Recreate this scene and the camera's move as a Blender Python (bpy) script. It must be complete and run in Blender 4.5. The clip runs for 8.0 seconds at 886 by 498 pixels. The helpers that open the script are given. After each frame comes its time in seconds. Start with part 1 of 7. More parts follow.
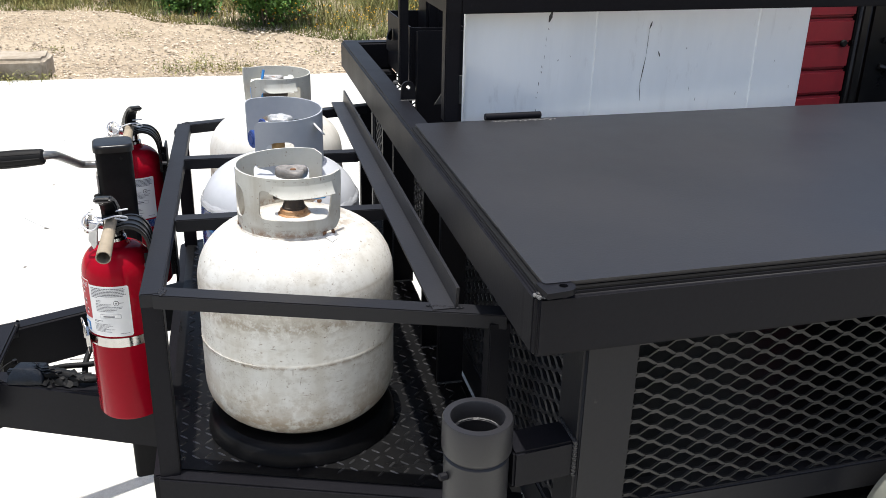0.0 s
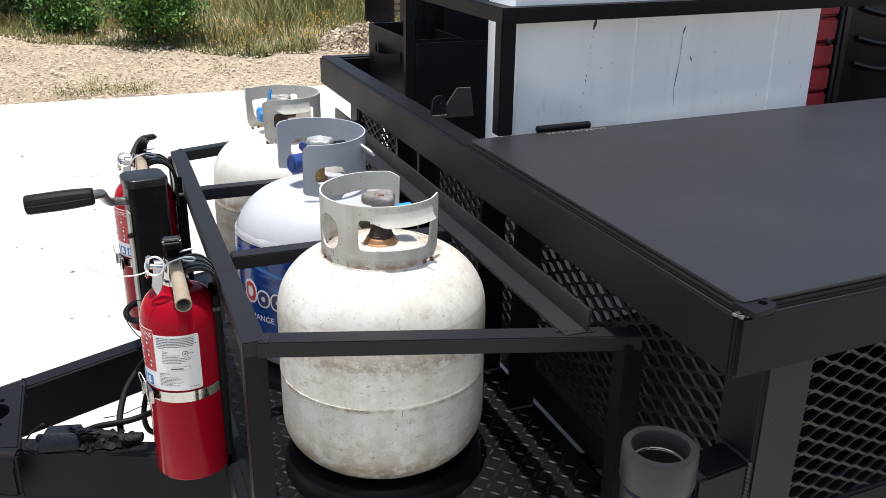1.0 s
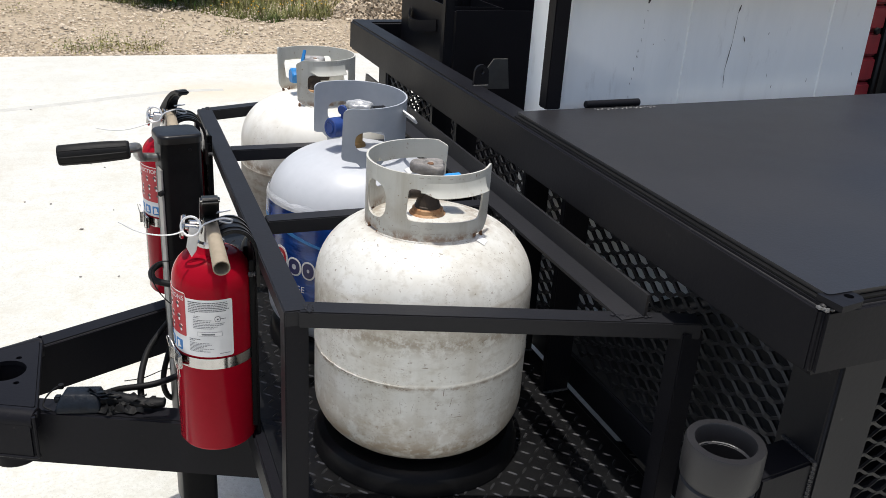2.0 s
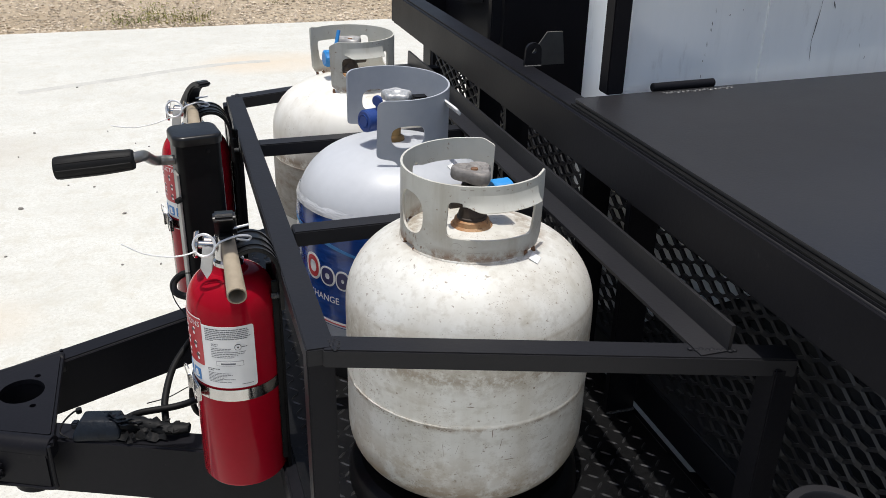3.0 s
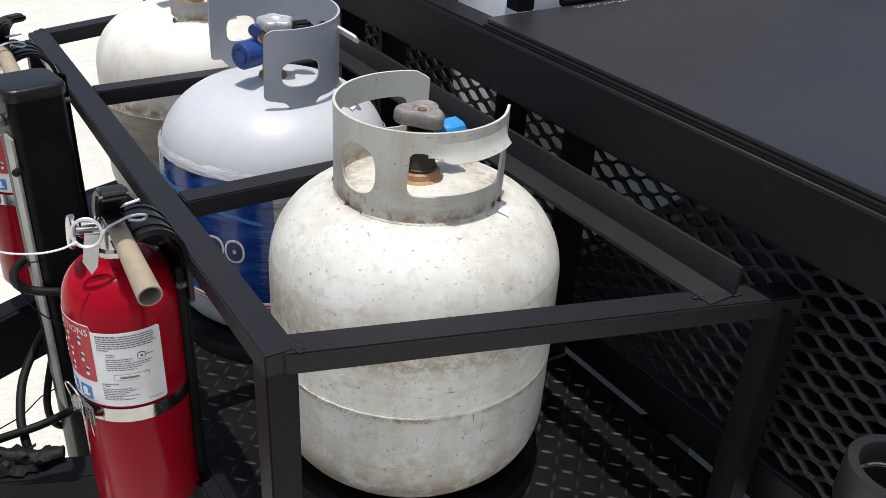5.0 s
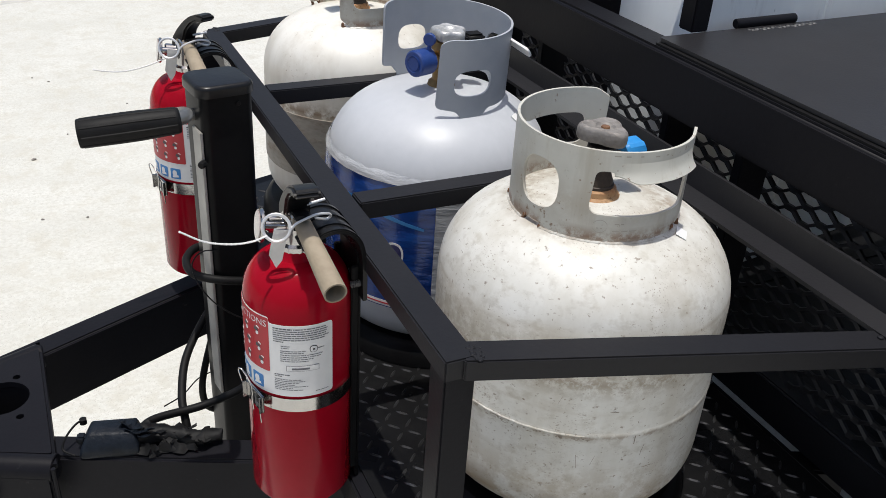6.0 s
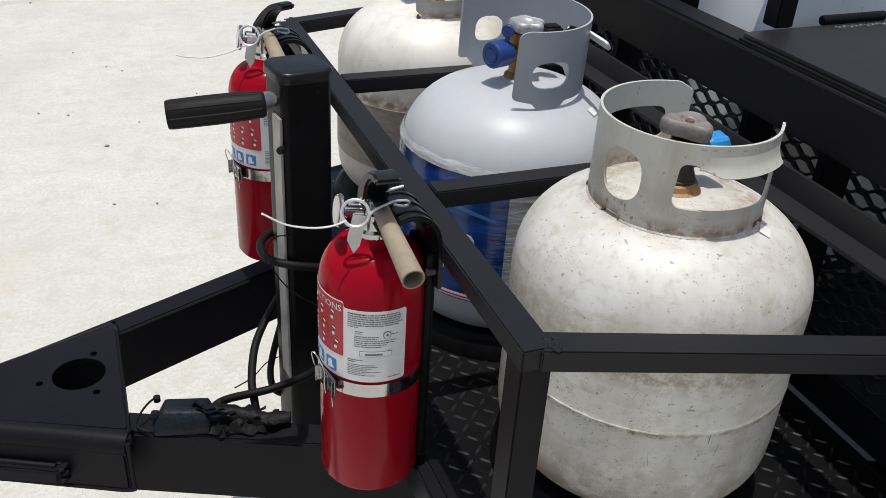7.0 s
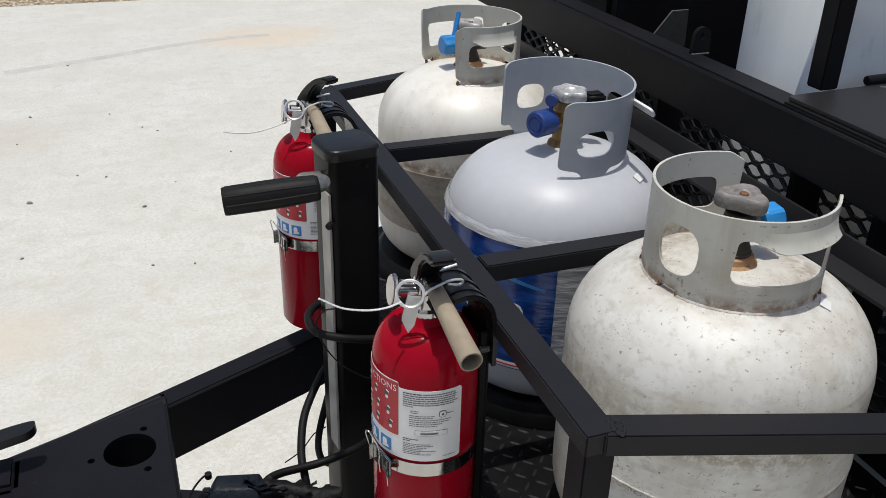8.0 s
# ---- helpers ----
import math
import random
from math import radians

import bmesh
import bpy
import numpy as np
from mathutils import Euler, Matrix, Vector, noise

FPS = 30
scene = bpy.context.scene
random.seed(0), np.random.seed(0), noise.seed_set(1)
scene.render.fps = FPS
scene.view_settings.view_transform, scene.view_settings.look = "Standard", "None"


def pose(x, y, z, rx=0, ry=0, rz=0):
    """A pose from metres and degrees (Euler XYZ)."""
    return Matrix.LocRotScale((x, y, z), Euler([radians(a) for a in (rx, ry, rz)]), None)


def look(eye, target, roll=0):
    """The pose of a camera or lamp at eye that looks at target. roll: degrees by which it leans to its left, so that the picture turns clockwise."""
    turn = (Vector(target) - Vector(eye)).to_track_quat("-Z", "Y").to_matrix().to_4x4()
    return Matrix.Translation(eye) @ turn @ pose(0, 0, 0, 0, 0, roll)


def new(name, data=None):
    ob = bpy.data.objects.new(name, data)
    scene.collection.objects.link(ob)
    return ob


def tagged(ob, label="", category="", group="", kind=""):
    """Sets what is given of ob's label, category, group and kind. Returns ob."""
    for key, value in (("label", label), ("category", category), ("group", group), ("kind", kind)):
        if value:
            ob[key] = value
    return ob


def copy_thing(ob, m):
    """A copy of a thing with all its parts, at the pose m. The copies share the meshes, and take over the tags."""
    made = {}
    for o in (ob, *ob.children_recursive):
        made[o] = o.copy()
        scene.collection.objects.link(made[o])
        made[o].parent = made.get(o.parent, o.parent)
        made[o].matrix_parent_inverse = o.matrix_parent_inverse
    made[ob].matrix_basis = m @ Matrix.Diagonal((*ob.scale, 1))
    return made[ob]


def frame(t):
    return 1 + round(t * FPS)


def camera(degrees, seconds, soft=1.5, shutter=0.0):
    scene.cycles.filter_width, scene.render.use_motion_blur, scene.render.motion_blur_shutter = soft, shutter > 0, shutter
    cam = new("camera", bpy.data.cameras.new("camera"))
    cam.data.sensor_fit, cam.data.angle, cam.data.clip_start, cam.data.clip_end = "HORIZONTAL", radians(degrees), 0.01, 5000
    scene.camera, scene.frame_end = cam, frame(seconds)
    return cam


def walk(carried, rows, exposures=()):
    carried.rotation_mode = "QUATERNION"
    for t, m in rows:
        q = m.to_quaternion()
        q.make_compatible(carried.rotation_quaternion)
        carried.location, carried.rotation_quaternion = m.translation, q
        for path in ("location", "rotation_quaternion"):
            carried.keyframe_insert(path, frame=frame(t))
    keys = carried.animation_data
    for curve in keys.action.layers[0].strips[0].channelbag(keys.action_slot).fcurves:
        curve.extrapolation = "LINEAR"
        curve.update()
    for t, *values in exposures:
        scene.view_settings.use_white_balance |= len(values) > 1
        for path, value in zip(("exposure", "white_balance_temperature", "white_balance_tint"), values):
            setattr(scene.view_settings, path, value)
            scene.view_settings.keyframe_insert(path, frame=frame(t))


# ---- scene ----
cam = camera(53.2, 8.0, soft=0.75)
PATH = [
    (0, (0.054, -1.72, 1.476), (0.485, 0.082, 0.724), 1.3),
    (0.5, (-0.095, -1.661, 1.459), (0.517, 0.112, 0.764), 3.9),
    (1, (-0.24, -1.547, 1.462), (0.451, 0.183, 0.735), 0.7),
    (1.5, (-0.281, -1.505, 1.456), (0.411, 0.237, 0.758), 3.3),
    (1.7, (-0.291, -1.495, 1.446), (0.412, 0.23, 0.719), 3.8),
    (2.8, (-0.235, -1.358, 1.426), (0.365, 0.353, 0.583), 1.0),
    (3, (-0.216, -1.313, 1.436), (0.348, 0.402, 0.575), 1.3),
    (3.5, (-0.231, -1.203, 1.424), (0.338, 0.502, 0.546), 1.0),
    (4, (-0.3, -1.11, 1.409), (0.498, 0.483, 0.501), 1.5),
    (4.2, (-0.316, -1.098, 1.387), (0.55, 0.399, 0.383), 3.2),
    (5.3, (-0.321, -1.07, 1.388), (0.667, 0.352, 0.388), 3.4),
    (5.5, (-0.328, -1.065, 1.385), (0.636, 0.367, 0.376), 3.5),
    (6, (-0.386, -1.043, 1.39), (0.404, 0.502, 0.396), 3.9),
    (6.5, (-0.406, -1.036, 1.376), (0.283, 0.54, 0.355), 4.1),
    (7, (-0.408, -1.037, 1.38), (0.27, 0.554, 0.376), 3.7),
    (7.5, (-0.427, -1.009, 1.433), (0.222, 0.663, 0.547), 0.4),
    (8, (-0.428, -1.009, 1.41), (0.207, 0.648, 0.487), 1.5),
]
walk(cam, [(t, look(eye, target, roll)) for t, eye, target, roll in PATH],
     exposures=[(0.0, 0.6), (1.0, 0.48), (1.5, 0.29), (3.0, 0.04), (3.6, -0.06), (4.2, -0.02), (5.3, 0.16), (5.6, 0.12), (6.0, -0.03), (6.5, -0.13), (7.2, -0.19), (8.0, -0.28)])

# ---- light ----
SUN_TO = Vector((-0.06, -0.045, 1.0)).normalized()
world = bpy.data.worlds.new("sky")
scene.world = world
world.use_nodes = True
wn = world.node_tree
sky = wn.nodes.new("ShaderNodeTexSky")
sky.sky_type = 'NISHITA'
sky.sun_disc = False
sky.sun_elevation = math.asin(SUN_TO.z)
sky.sun_rotation = math.atan2(SUN_TO.x, SUN_TO.y)
sky.dust_density = 3.5             # a hazy white horizon
wn.links.new(sky.outputs[0], wn.nodes["Background"].inputs[0])
wn.nodes["Background"].inputs[1].default_value = 0.128
sun_data = bpy.data.lights.new("sun", 'SUN')
sun_data.energy = 3.75
sun_data.angle = radians(0.53)
sun_data.color = (1.0, 0.975, 0.925)
sun = new("sun", sun_data)
sun.matrix_world = look(SUN_TO * 20, (0, 0, 0))


# ---- materials ----
def material(name, base, other=None, rough=0.5, metal=0.0, grain=40.0, broad=3.0, bump=0.1, dirt=None, dirt_at=0.62,
             dirt_scale=14.0, dirt_soft=0.06, rough_to=None, coat=0.0, spec=0.5, island=0.0, random_piece=0.0, stretch=(1, 1, 1),
             smudge=None, smudge_scale=9.0, smudge_at=0.56, smudge_by=0.5):
    """A painted, metal or mineral surface: two colours mixed by broad and fine noise, specks of dirt, fine relief."""
    m = bpy.data.materials.new(name)
    m.use_nodes = True
    n, l = m.node_tree.nodes, m.node_tree.links
    b = n["Principled BSDF"]
    b.inputs["Metallic"].default_value = metal
    b.inputs["Coat Weight"].default_value = coat
    b.inputs["Coat Roughness"].default_value = 0.08
    b.inputs["Specular IOR Level"].default_value = spec
    tc = n.new("ShaderNodeTexCoord")
    mp = n.new("ShaderNodeMapping")
    mp.inputs["Scale"].default_value = stretch
    l.new(tc.outputs["Object"], mp.inputs[0])

    def noise_node(scale, detail=4.0, roughness=0.55):
        t = n.new("ShaderNodeTexNoise")
        t.inputs["Scale"].default_value, t.inputs["Detail"].default_value, t.inputs["Roughness"].default_value = scale, detail, roughness
        l.new(mp.outputs[0], t.inputs["Vector"])
        return t.outputs["Fac"]

    def ramp(fac, a, c):
        r = n.new("ShaderNodeMapRange")
        r.inputs[1].default_value, r.inputs[2].default_value = a, c
        l.new(fac, r.inputs[0])
        return r.outputs[0]

    def mix(fac, a, c):
        x = n.new("ShaderNodeMix")
        x.data_type = 'RGBA'
        for socket, v in ((x.inputs[0], fac), (x.inputs[6], a), (x.inputs[7], c)):
            if isinstance(v, (int, float)):
                socket.default_value = v
            elif isinstance(v, tuple):
                socket.default_value = (*v, 1) if len(v) == 3 else v
            else:
                l.new(v, socket)
        return x.outputs[2]

    other = other or tuple(0.75 * c for c in base)
    fine, wide = noise_node(grain), noise_node(broad, 3.0)
    both = n.new("ShaderNodeMath")
    both.operation = 'MULTIPLY_ADD'
    both.inputs[1].default_value = 0.45
    l.new(fine, both.inputs[0])
    half = n.new("ShaderNodeMath")
    half.operation = 'MULTIPLY'
    half.inputs[1].default_value = 0.55
    l.new(wide, half.inputs[0])
    l.new(half.outputs[0], both.inputs[2])
    col = mix(ramp(both.outputs[0], 0.36, 0.64), base, other)
    if island or random_piece:
        g = n.new("ShaderNodeNewGeometry") if island else n.new("ShaderNodeObjectInfo")
        out = g.outputs["Random Per Island"] if island else g.outputs["Random"]
        hs = n.new("ShaderNodeHueSaturation")
        v = n.new("ShaderNodeMapRange")
        v.inputs[3].default_value, v.inputs[4].default_value = 1 - (island or random_piece), 1 + (island or random_piece)
        l.new(out, v.inputs[0])
        l.new(v.outputs[0], hs.inputs["Value"])
        l.new(col, hs.inputs["Color"])
        col = hs.outputs[0]
    if smudge:
        sm = n.new("ShaderNodeMath")
        sm.operation = 'MULTIPLY'
        sm.inputs[1].default_value = smudge_by
        l.new(ramp(noise_node(smudge_scale, 9.0, 0.72), smudge_at - 0.07, smudge_at + 0.09), sm.inputs[0])
        col = mix(sm.outputs[0], col, smudge)
    if dirt:
        d = noise_node(dirt_scale, 8.0, 0.7)
        w = noise_node(broad * 1.7 + 1, 2.0)
        both2 = n.new("ShaderNodeMath")
        both2.operation = 'MULTIPLY_ADD'
        both2.inputs[1].default_value = 0.22
        l.new(w, both2.inputs[0])
        sub = n.new("ShaderNodeMath")
        sub.operation = 'ADD'
        sub.inputs[1].default_value = -0.11
        l.new(d, sub.inputs[0])
        l.new(sub.outputs[0], both2.inputs[2])
        col = mix(ramp(both2.outputs[0], dirt_at - dirt_soft, dirt_at + dirt_soft), col, dirt)
    l.new(col, b.inputs["Base Color"])
    rr = n.new("ShaderNodeMapRange")
    rr.inputs[1].default_value, rr.inputs[2].default_value = 0.3, 0.7
    rr.inputs[3].default_value, rr.inputs[4].default_value = rough, rough_to if rough_to else min(1.0, rough * 1.25)
    l.new(wide, rr.inputs[0])
    l.new(rr.outputs[0], b.inputs["Roughness"])
    if bump:
        bp = n.new("ShaderNodeBump")
        bp.inputs["Strength"].default_value = bump
        bp.inputs["Distance"].default_value = 0.004
        l.new(fine, bp.inputs["Height"])
        l.new(bp.outputs[0], b.inputs["Normal"])
    return m


# BLACK and CAGE: the sky's blue on their tops is put into the base colour.
BLACK = material("satin_black_paint", (0.0072, 0.0072, 0.0092), (0.0098, 0.0097, 0.012), rough=0.40, rough_to=0.48, grain=160, broad=6, bump=0.05,
                 dirt=(0.04, 0.038, 0.037), dirt_at=0.73, dirt_scale=60, spec=0.1)
# Same paint as BLACK, with more sheen to lighten the rails' tops.
CAGE = material("sheeny_satin_black_paint", (0.0072, 0.0074, 0.0096), (0.0096, 0.0098, 0.0122), rough=0.48, rough_to=0.56, grain=160, broad=6, bump=0.05,
                dirt=(0.04, 0.038, 0.037), dirt_at=0.73, dirt_scale=60, spec=0.26)
# PLATE and MESHP: blacks toned by how brightly their parts are lit.
PLATE = material("mid_black_paint", (0.0105, 0.0103, 0.0122), (0.0135, 0.0132, 0.0152), rough=0.4, rough_to=0.5, grain=220, broad=4, bump=0.06, spec=0.5)
MESHP = material("lighter_mesh_black_paint", (0.016, 0.0157, 0.0158), (0.021, 0.0206, 0.0206), spec=0.5, rough=0.5, grain=120, broad=10, bump=0.05)
DECK = material("deck_black_paint", (0.005, 0.005, 0.0054), (0.0088, 0.0088, 0.0092), rough=0.24, rough_to=0.36, grain=90, broad=9, bump=0.08,
                dirt=(0.03, 0.028, 0.026), dirt_at=0.69, dirt_scale=35, spec=0.16)
WORN = material("worn_tread_tops", (0.06, 0.06, 0.062), (0.012, 0.012, 0.013), rough=0.26, metal=0.4, grain=60, broad=12, bump=0.0, spec=0.6)
WELD = material("weld_bead", (0.02, 0.0195, 0.0205), (0.04, 0.039, 0.039), rough=0.38, metal=0.1, grain=300, broad=60, bump=0.5)
WORNWELD = material("worn_weld", (0.14, 0.14, 0.14), (0.05, 0.05, 0.05), rough=0.4, metal=0.2, grain=300, broad=60, bump=0.3)
GLOSS = material("gloss_black_paint", (0.005, 0.005, 0.0055), (0.008, 0.008, 0.0085), rough=0.3, rough_to=0.4, spec=0.09, grain=140, broad=10, bump=0.03)
RUBBER = material("black_rubber", (0.004, 0.004, 0.0042), (0.0075, 0.0075, 0.0078), rough=0.5, spec=0.17, grain=90, broad=12, bump=0.1)
PLASTIC = material("black_plastic", (0.006, 0.006, 0.0065), (0.009, 0.009, 0.0095), rough=0.26, rough_to=0.38, spec=0.3, grain=140, broad=14, bump=0.05)
TANKWHITE = material("old_white_tank_paint", (0.57, 0.565, 0.52), (0.65, 0.645, 0.61), rough=0.4, rough_to=0.52, grain=26, broad=5, bump=0.06, spec=0.4,
                     dirt=(0.25, 0.21, 0.16), dirt_at=0.73, dirt_scale=300, dirt_soft=0.035,
                     smudge=(0.4, 0.36, 0.29), smudge_scale=14, smudge_at=0.58, smudge_by=0.16, stretch=(1, 1, 1.4))
COLLAR1 = material("aged_grey_collar_paint", (0.455, 0.45, 0.4), (0.53, 0.525, 0.475), rough=0.42, grain=40, broad=9, bump=0.05,
                   dirt=(0.17, 0.1, 0.06), dirt_at=0.66, dirt_scale=130, dirt_soft=0.04)
TANKGREY = material("light_grey_tank_paint", (0.43, 0.447, 0.475), (0.47, 0.487, 0.515), rough=0.40, rough_to=0.48, spec=0.38, grain=60, broad=4, bump=0.04,
                    dirt=(0.3, 0.29, 0.28), dirt_at=0.74, dirt_scale=50)
COLLAR2 = material("grey_collar_paint", (0.33, 0.355, 0.39), (0.38, 0.4, 0.43), rough=0.38, grain=50, broad=8, bump=0.04)
TANKCREAM = material("cream_tank_paint", (0.64, 0.625, 0.57), (0.72, 0.705, 0.655), rough=0.38, grain=30, broad=5, bump=0.05,
                     dirt=(0.3, 0.24, 0.17), dirt_at=0.7, dirt_scale=95, smudge=(0.42, 0.37, 0.29), smudge_at=0.6, smudge_by=0.4)
VALVE = material("dark_corroded_brass", (0.026, 0.022, 0.02), (0.055, 0.04, 0.03), rough=0.5, metal=0.3, grain=120, broad=40, bump=0.3)
RUST = material("rusty_brass", (0.09, 0.04, 0.02), (0.19, 0.095, 0.045), rough=0.65, grain=120, broad=40, bump=0.4)
NECK = material("rust_stained_cream_paint", (0.42, 0.27, 0.14), (0.3, 0.125, 0.042), rough=0.6, grain=70, broad=55, bump=0.3,
                dirt=(0.12, 0.05, 0.02), dirt_at=0.6, dirt_scale=160)
BRASS = material("brass", (0.32, 0.21, 0.09), (0.2, 0.125, 0.055), rough=0.4, metal=0.8, grain=80, broad=30, bump=0.1)
CASTGREY = material("cast_aluminium", (0.42, 0.41, 0.39), (0.3, 0.29, 0.28), rough=0.5, metal=0.4, grain=70, broad=20, bump=0.2)
BLUECAP = material("blue_plastic", (0.009, 0.036, 0.17), (0.012, 0.046, 0.21), rough=0.38, grain=60, broad=20, bump=0.03)
CYAN = material("bright_blue_plastic", (0.015, 0.19, 0.5), (0.02, 0.24, 0.58), rough=0.4, grain=60, broad=20, bump=0.03)
RED = material("red_enamel", (0.27, 0.0032, 0.012), (0.30, 0.004, 0.015), rough=0.13, rough_to=0.18, grain=90, broad=6, bump=0.012, spec=0.07)
LABEL = material("white_label", (0.68, 0.68, 0.67), (0.74, 0.74, 0.73), rough=0.35, grain=60, broad=12, bump=0.0)
LABELRED = material("red_label_print", (0.38, 0.012, 0.02), (0.42, 0.014, 0.024), rough=0.35, bump=0.0)
INK = material("dark_print", (0.05, 0.05, 0.055), (0.08, 0.08, 0.085), rough=0.5, bump=0.0)
INKGREY = material("grey_small_print", (0.12, 0.12, 0.13), (0.18, 0.18, 0.19), rough=0.5, bump=0.0)
INKWHITE = material("white_print", (0.72, 0.72, 0.72), (0.66, 0.66, 0.66), rough=0.4, bump=0.0)
INKNAVY = material("navy_print", (0.012, 0.012, 0.075), (0.02, 0.02, 0.11), rough=0.35, bump=0.0)
INKBLUE = material("blue_print", (0.02, 0.16, 0.42), (0.03, 0.2, 0.48), rough=0.4, bump=0.0)
BRIGHTWIRE = material("bright_plated_wire", (0.75, 0.75, 0.75), (0.66, 0.66, 0.66), rough=0.3, metal=0.55, grain=90, broad=12, bump=0.0)
CRANKSTEEL = material("dull_plated_rod", (0.26, 0.26, 0.25), (0.17, 0.17, 0.165), rough=0.32, metal=0.7, grain=90, broad=30, bump=0.05)
STRIP = material("pale_grey_strip", (0.4, 0.39, 0.36), (0.3, 0.29, 0.27), rough=0.5, metal=0.3, grain=60, broad=18, bump=0.05)
# Black plug plastic; its blue sheen is mixed into the base colour.
PLUGBLUE = material("blue_sheen_black_plastic", (0.004, 0.0058, 0.009), (0.0075, 0.011, 0.017), rough=0.4, rough_to=0.5, spec=0.2, grain=120, broad=40, bump=0.35)
DULLGREEN = material("dull_grey_green_paint", (0.2, 0.205, 0.175), (0.15, 0.155, 0.13), rough=0.55, grain=60, broad=9, bump=0.05)
CASTBRIGHT = material("bright_cast_wheel", (0.62, 0.62, 0.61), (0.42, 0.42, 0.41), rough=0.34, metal=0.5, grain=160, broad=50, bump=0.25)
TYREMARK = material("faint_tyre_mark", (0.5, 0.492, 0.455), (0.39, 0.384, 0.355), rough=0.8, grain=70, broad=9, bump=0.2)
STAMP = material("groove_shade_tone", (0.33, 0.31, 0.27), (0.4, 0.38, 0.34), rough=0.6, bump=0.0)
WHEELDIRTY = material("grimy_cast_wheel", (0.27, 0.255, 0.24), (0.16, 0.145, 0.13), rough=0.55, metal=0.3, grain=140, broad=50, bump=0.3)
STEEL = material("stainless_steel", (0.55, 0.54, 0.52), (0.45, 0.44, 0.43), rough=0.14, metal=1.0, grain=90, broad=12, bump=0.04)
ZINC = material("zinc_plate", (0.6, 0.6, 0.6), (0.5, 0.5, 0.5), rough=0.45, metal=0.6, grain=60, broad=18, bump=0.05)
HORN = material("tan_card_horn", (0.25, 0.205, 0.145), (0.31, 0.26, 0.19), rough=0.7, grain=60, broad=30, bump=0.1, stretch=(1, 1, 3))
GLASS = material("clear_plastic", (0.45, 0.42, 0.4), (0.3, 0.2, 0.18), rough=0.12, grain=30, broad=20, bump=0.0, coat=0.5)
BLUEWRAP = material("blue_printed_sleeve", (0.005, 0.018, 0.12), (0.007, 0.06, 0.27), rough=0.16, rough_to=0.26, grain=18, broad=7, bump=0.45, coat=0.2, spec=0.35, stretch=(1, 1, 3.5))
CLEARWRAP = material("silver_shrink_sleeve", (0.46, 0.475, 0.5), (0.27, 0.285, 0.31), rough=0.18, rough_to=0.3, grain=26, broad=9, bump=0.7, stretch=(1, 1, 4))
COOLER = material("white_cooler_plastic", (0.85, 0.88, 0.885), (0.88, 0.91, 0.91), rough=0.45, grain=30, broad=2.2, bump=0.05,
                  dirt=(0.5, 0.5, 0.49), dirt_at=0.74, dirt_scale=9, dirt_soft=0.12, stretch=(2, 1, 0.6))
SCRATCH = material("brown_scratch", (0.13, 0.1, 0.075), (0.3, 0.26, 0.21), rough=0.7, grain=400, broad=90, bump=0.0)
SCUFF = material("black_scuff", (0.03, 0.03, 0.032), (0.09, 0.09, 0.09), rough=0.6, grain=300, broad=90, bump=0.0)
REDPLASTIC = material("red_moulded_plastic", (0.27, 0.010, 0.018), (0.33, 0.013, 0.022), rough=0.5, grain=60, broad=8, bump=0.08)
PLATEGREY = material("grey_sheet_steel", (0.16, 0.158, 0.145), (0.12, 0.12, 0.11), rough=0.5, metal=0.2, grain=60, broad=9, bump=0.05)
WOOD = material("grey_weathered_wood", (0.2, 0.155, 0.11), (0.3, 0.25, 0.19), rough=0.8, grain=30, broad=4, bump=0.4, random_piece=0.25, stretch=(1, 6, 6))
STONE = material("limestone", (0.4, 0.35, 0.28), (0.25, 0.205, 0.15), rough=0.9, grain=25, broad=4, bump=0.6)
RUBBLE = material("broken_rubble", (0.5, 0.42, 0.32), (0.3, 0.235, 0.16), rough=0.9, grain=30, broad=3, bump=0.4, island=0.4)
GRAVELSTONE = material("gravel_stones", (0.53, 0.455, 0.36), (0.37, 0.305, 0.225), rough=0.9, grain=60, broad=1.5, bump=0.3, island=0.35)
WEED = material("olive_weed_leaves", (0.14, 0.15, 0.04), (0.24, 0.21, 0.07), rough=0.6, grain=8, broad=2.5, bump=0.0, island=0.45)
GRASS = material("dry_and_green_grass", (0.085, 0.125, 0.03), (0.27, 0.225, 0.085), rough=0.7, grain=4, broad=0.5, bump=0.0, island=0.45)
LEAF = material("bush_leaves", (0.05, 0.135, 0.02), (0.1, 0.2, 0.035), rough=0.55, grain=8, broad=1.2, bump=0.0, island=0.45)
LEAFDARK = material("dark_bush_leaves", (0.045, 0.085, 0.028), (0.08, 0.12, 0.045), rough=0.6, grain=8, broad=1.2, bump=0.0, island=0.45)
PEBBLE = material("grey_stone_crumb", (0.26, 0.245, 0.22), (0.16, 0.15, 0.135), rough=0.85, grain=400, broad=120, bump=0.2)
SLEEVE = material("stained_beige_sleeve", (0.33, 0.31, 0.27), (0.24, 0.22, 0.185), rough=0.5, grain=60, broad=9, bump=0.15, smudge=(0.15, 0.1, 0.06), smudge_scale=24, smudge_at=0.57, smudge_by=0.7, stretch=(1, 1, 2.5))
BARK = material("twig_bark", (0.12, 0.09, 0.06), (0.2, 0.16, 0.11), rough=0.85, grain=40, broad=8, bump=0.4)
FLOWER = material("yellow_flowers", (0.6, 0.34, 0.02), (0.7, 0.42, 0.04), rough=0.6, bump=0.0, island=0.2)
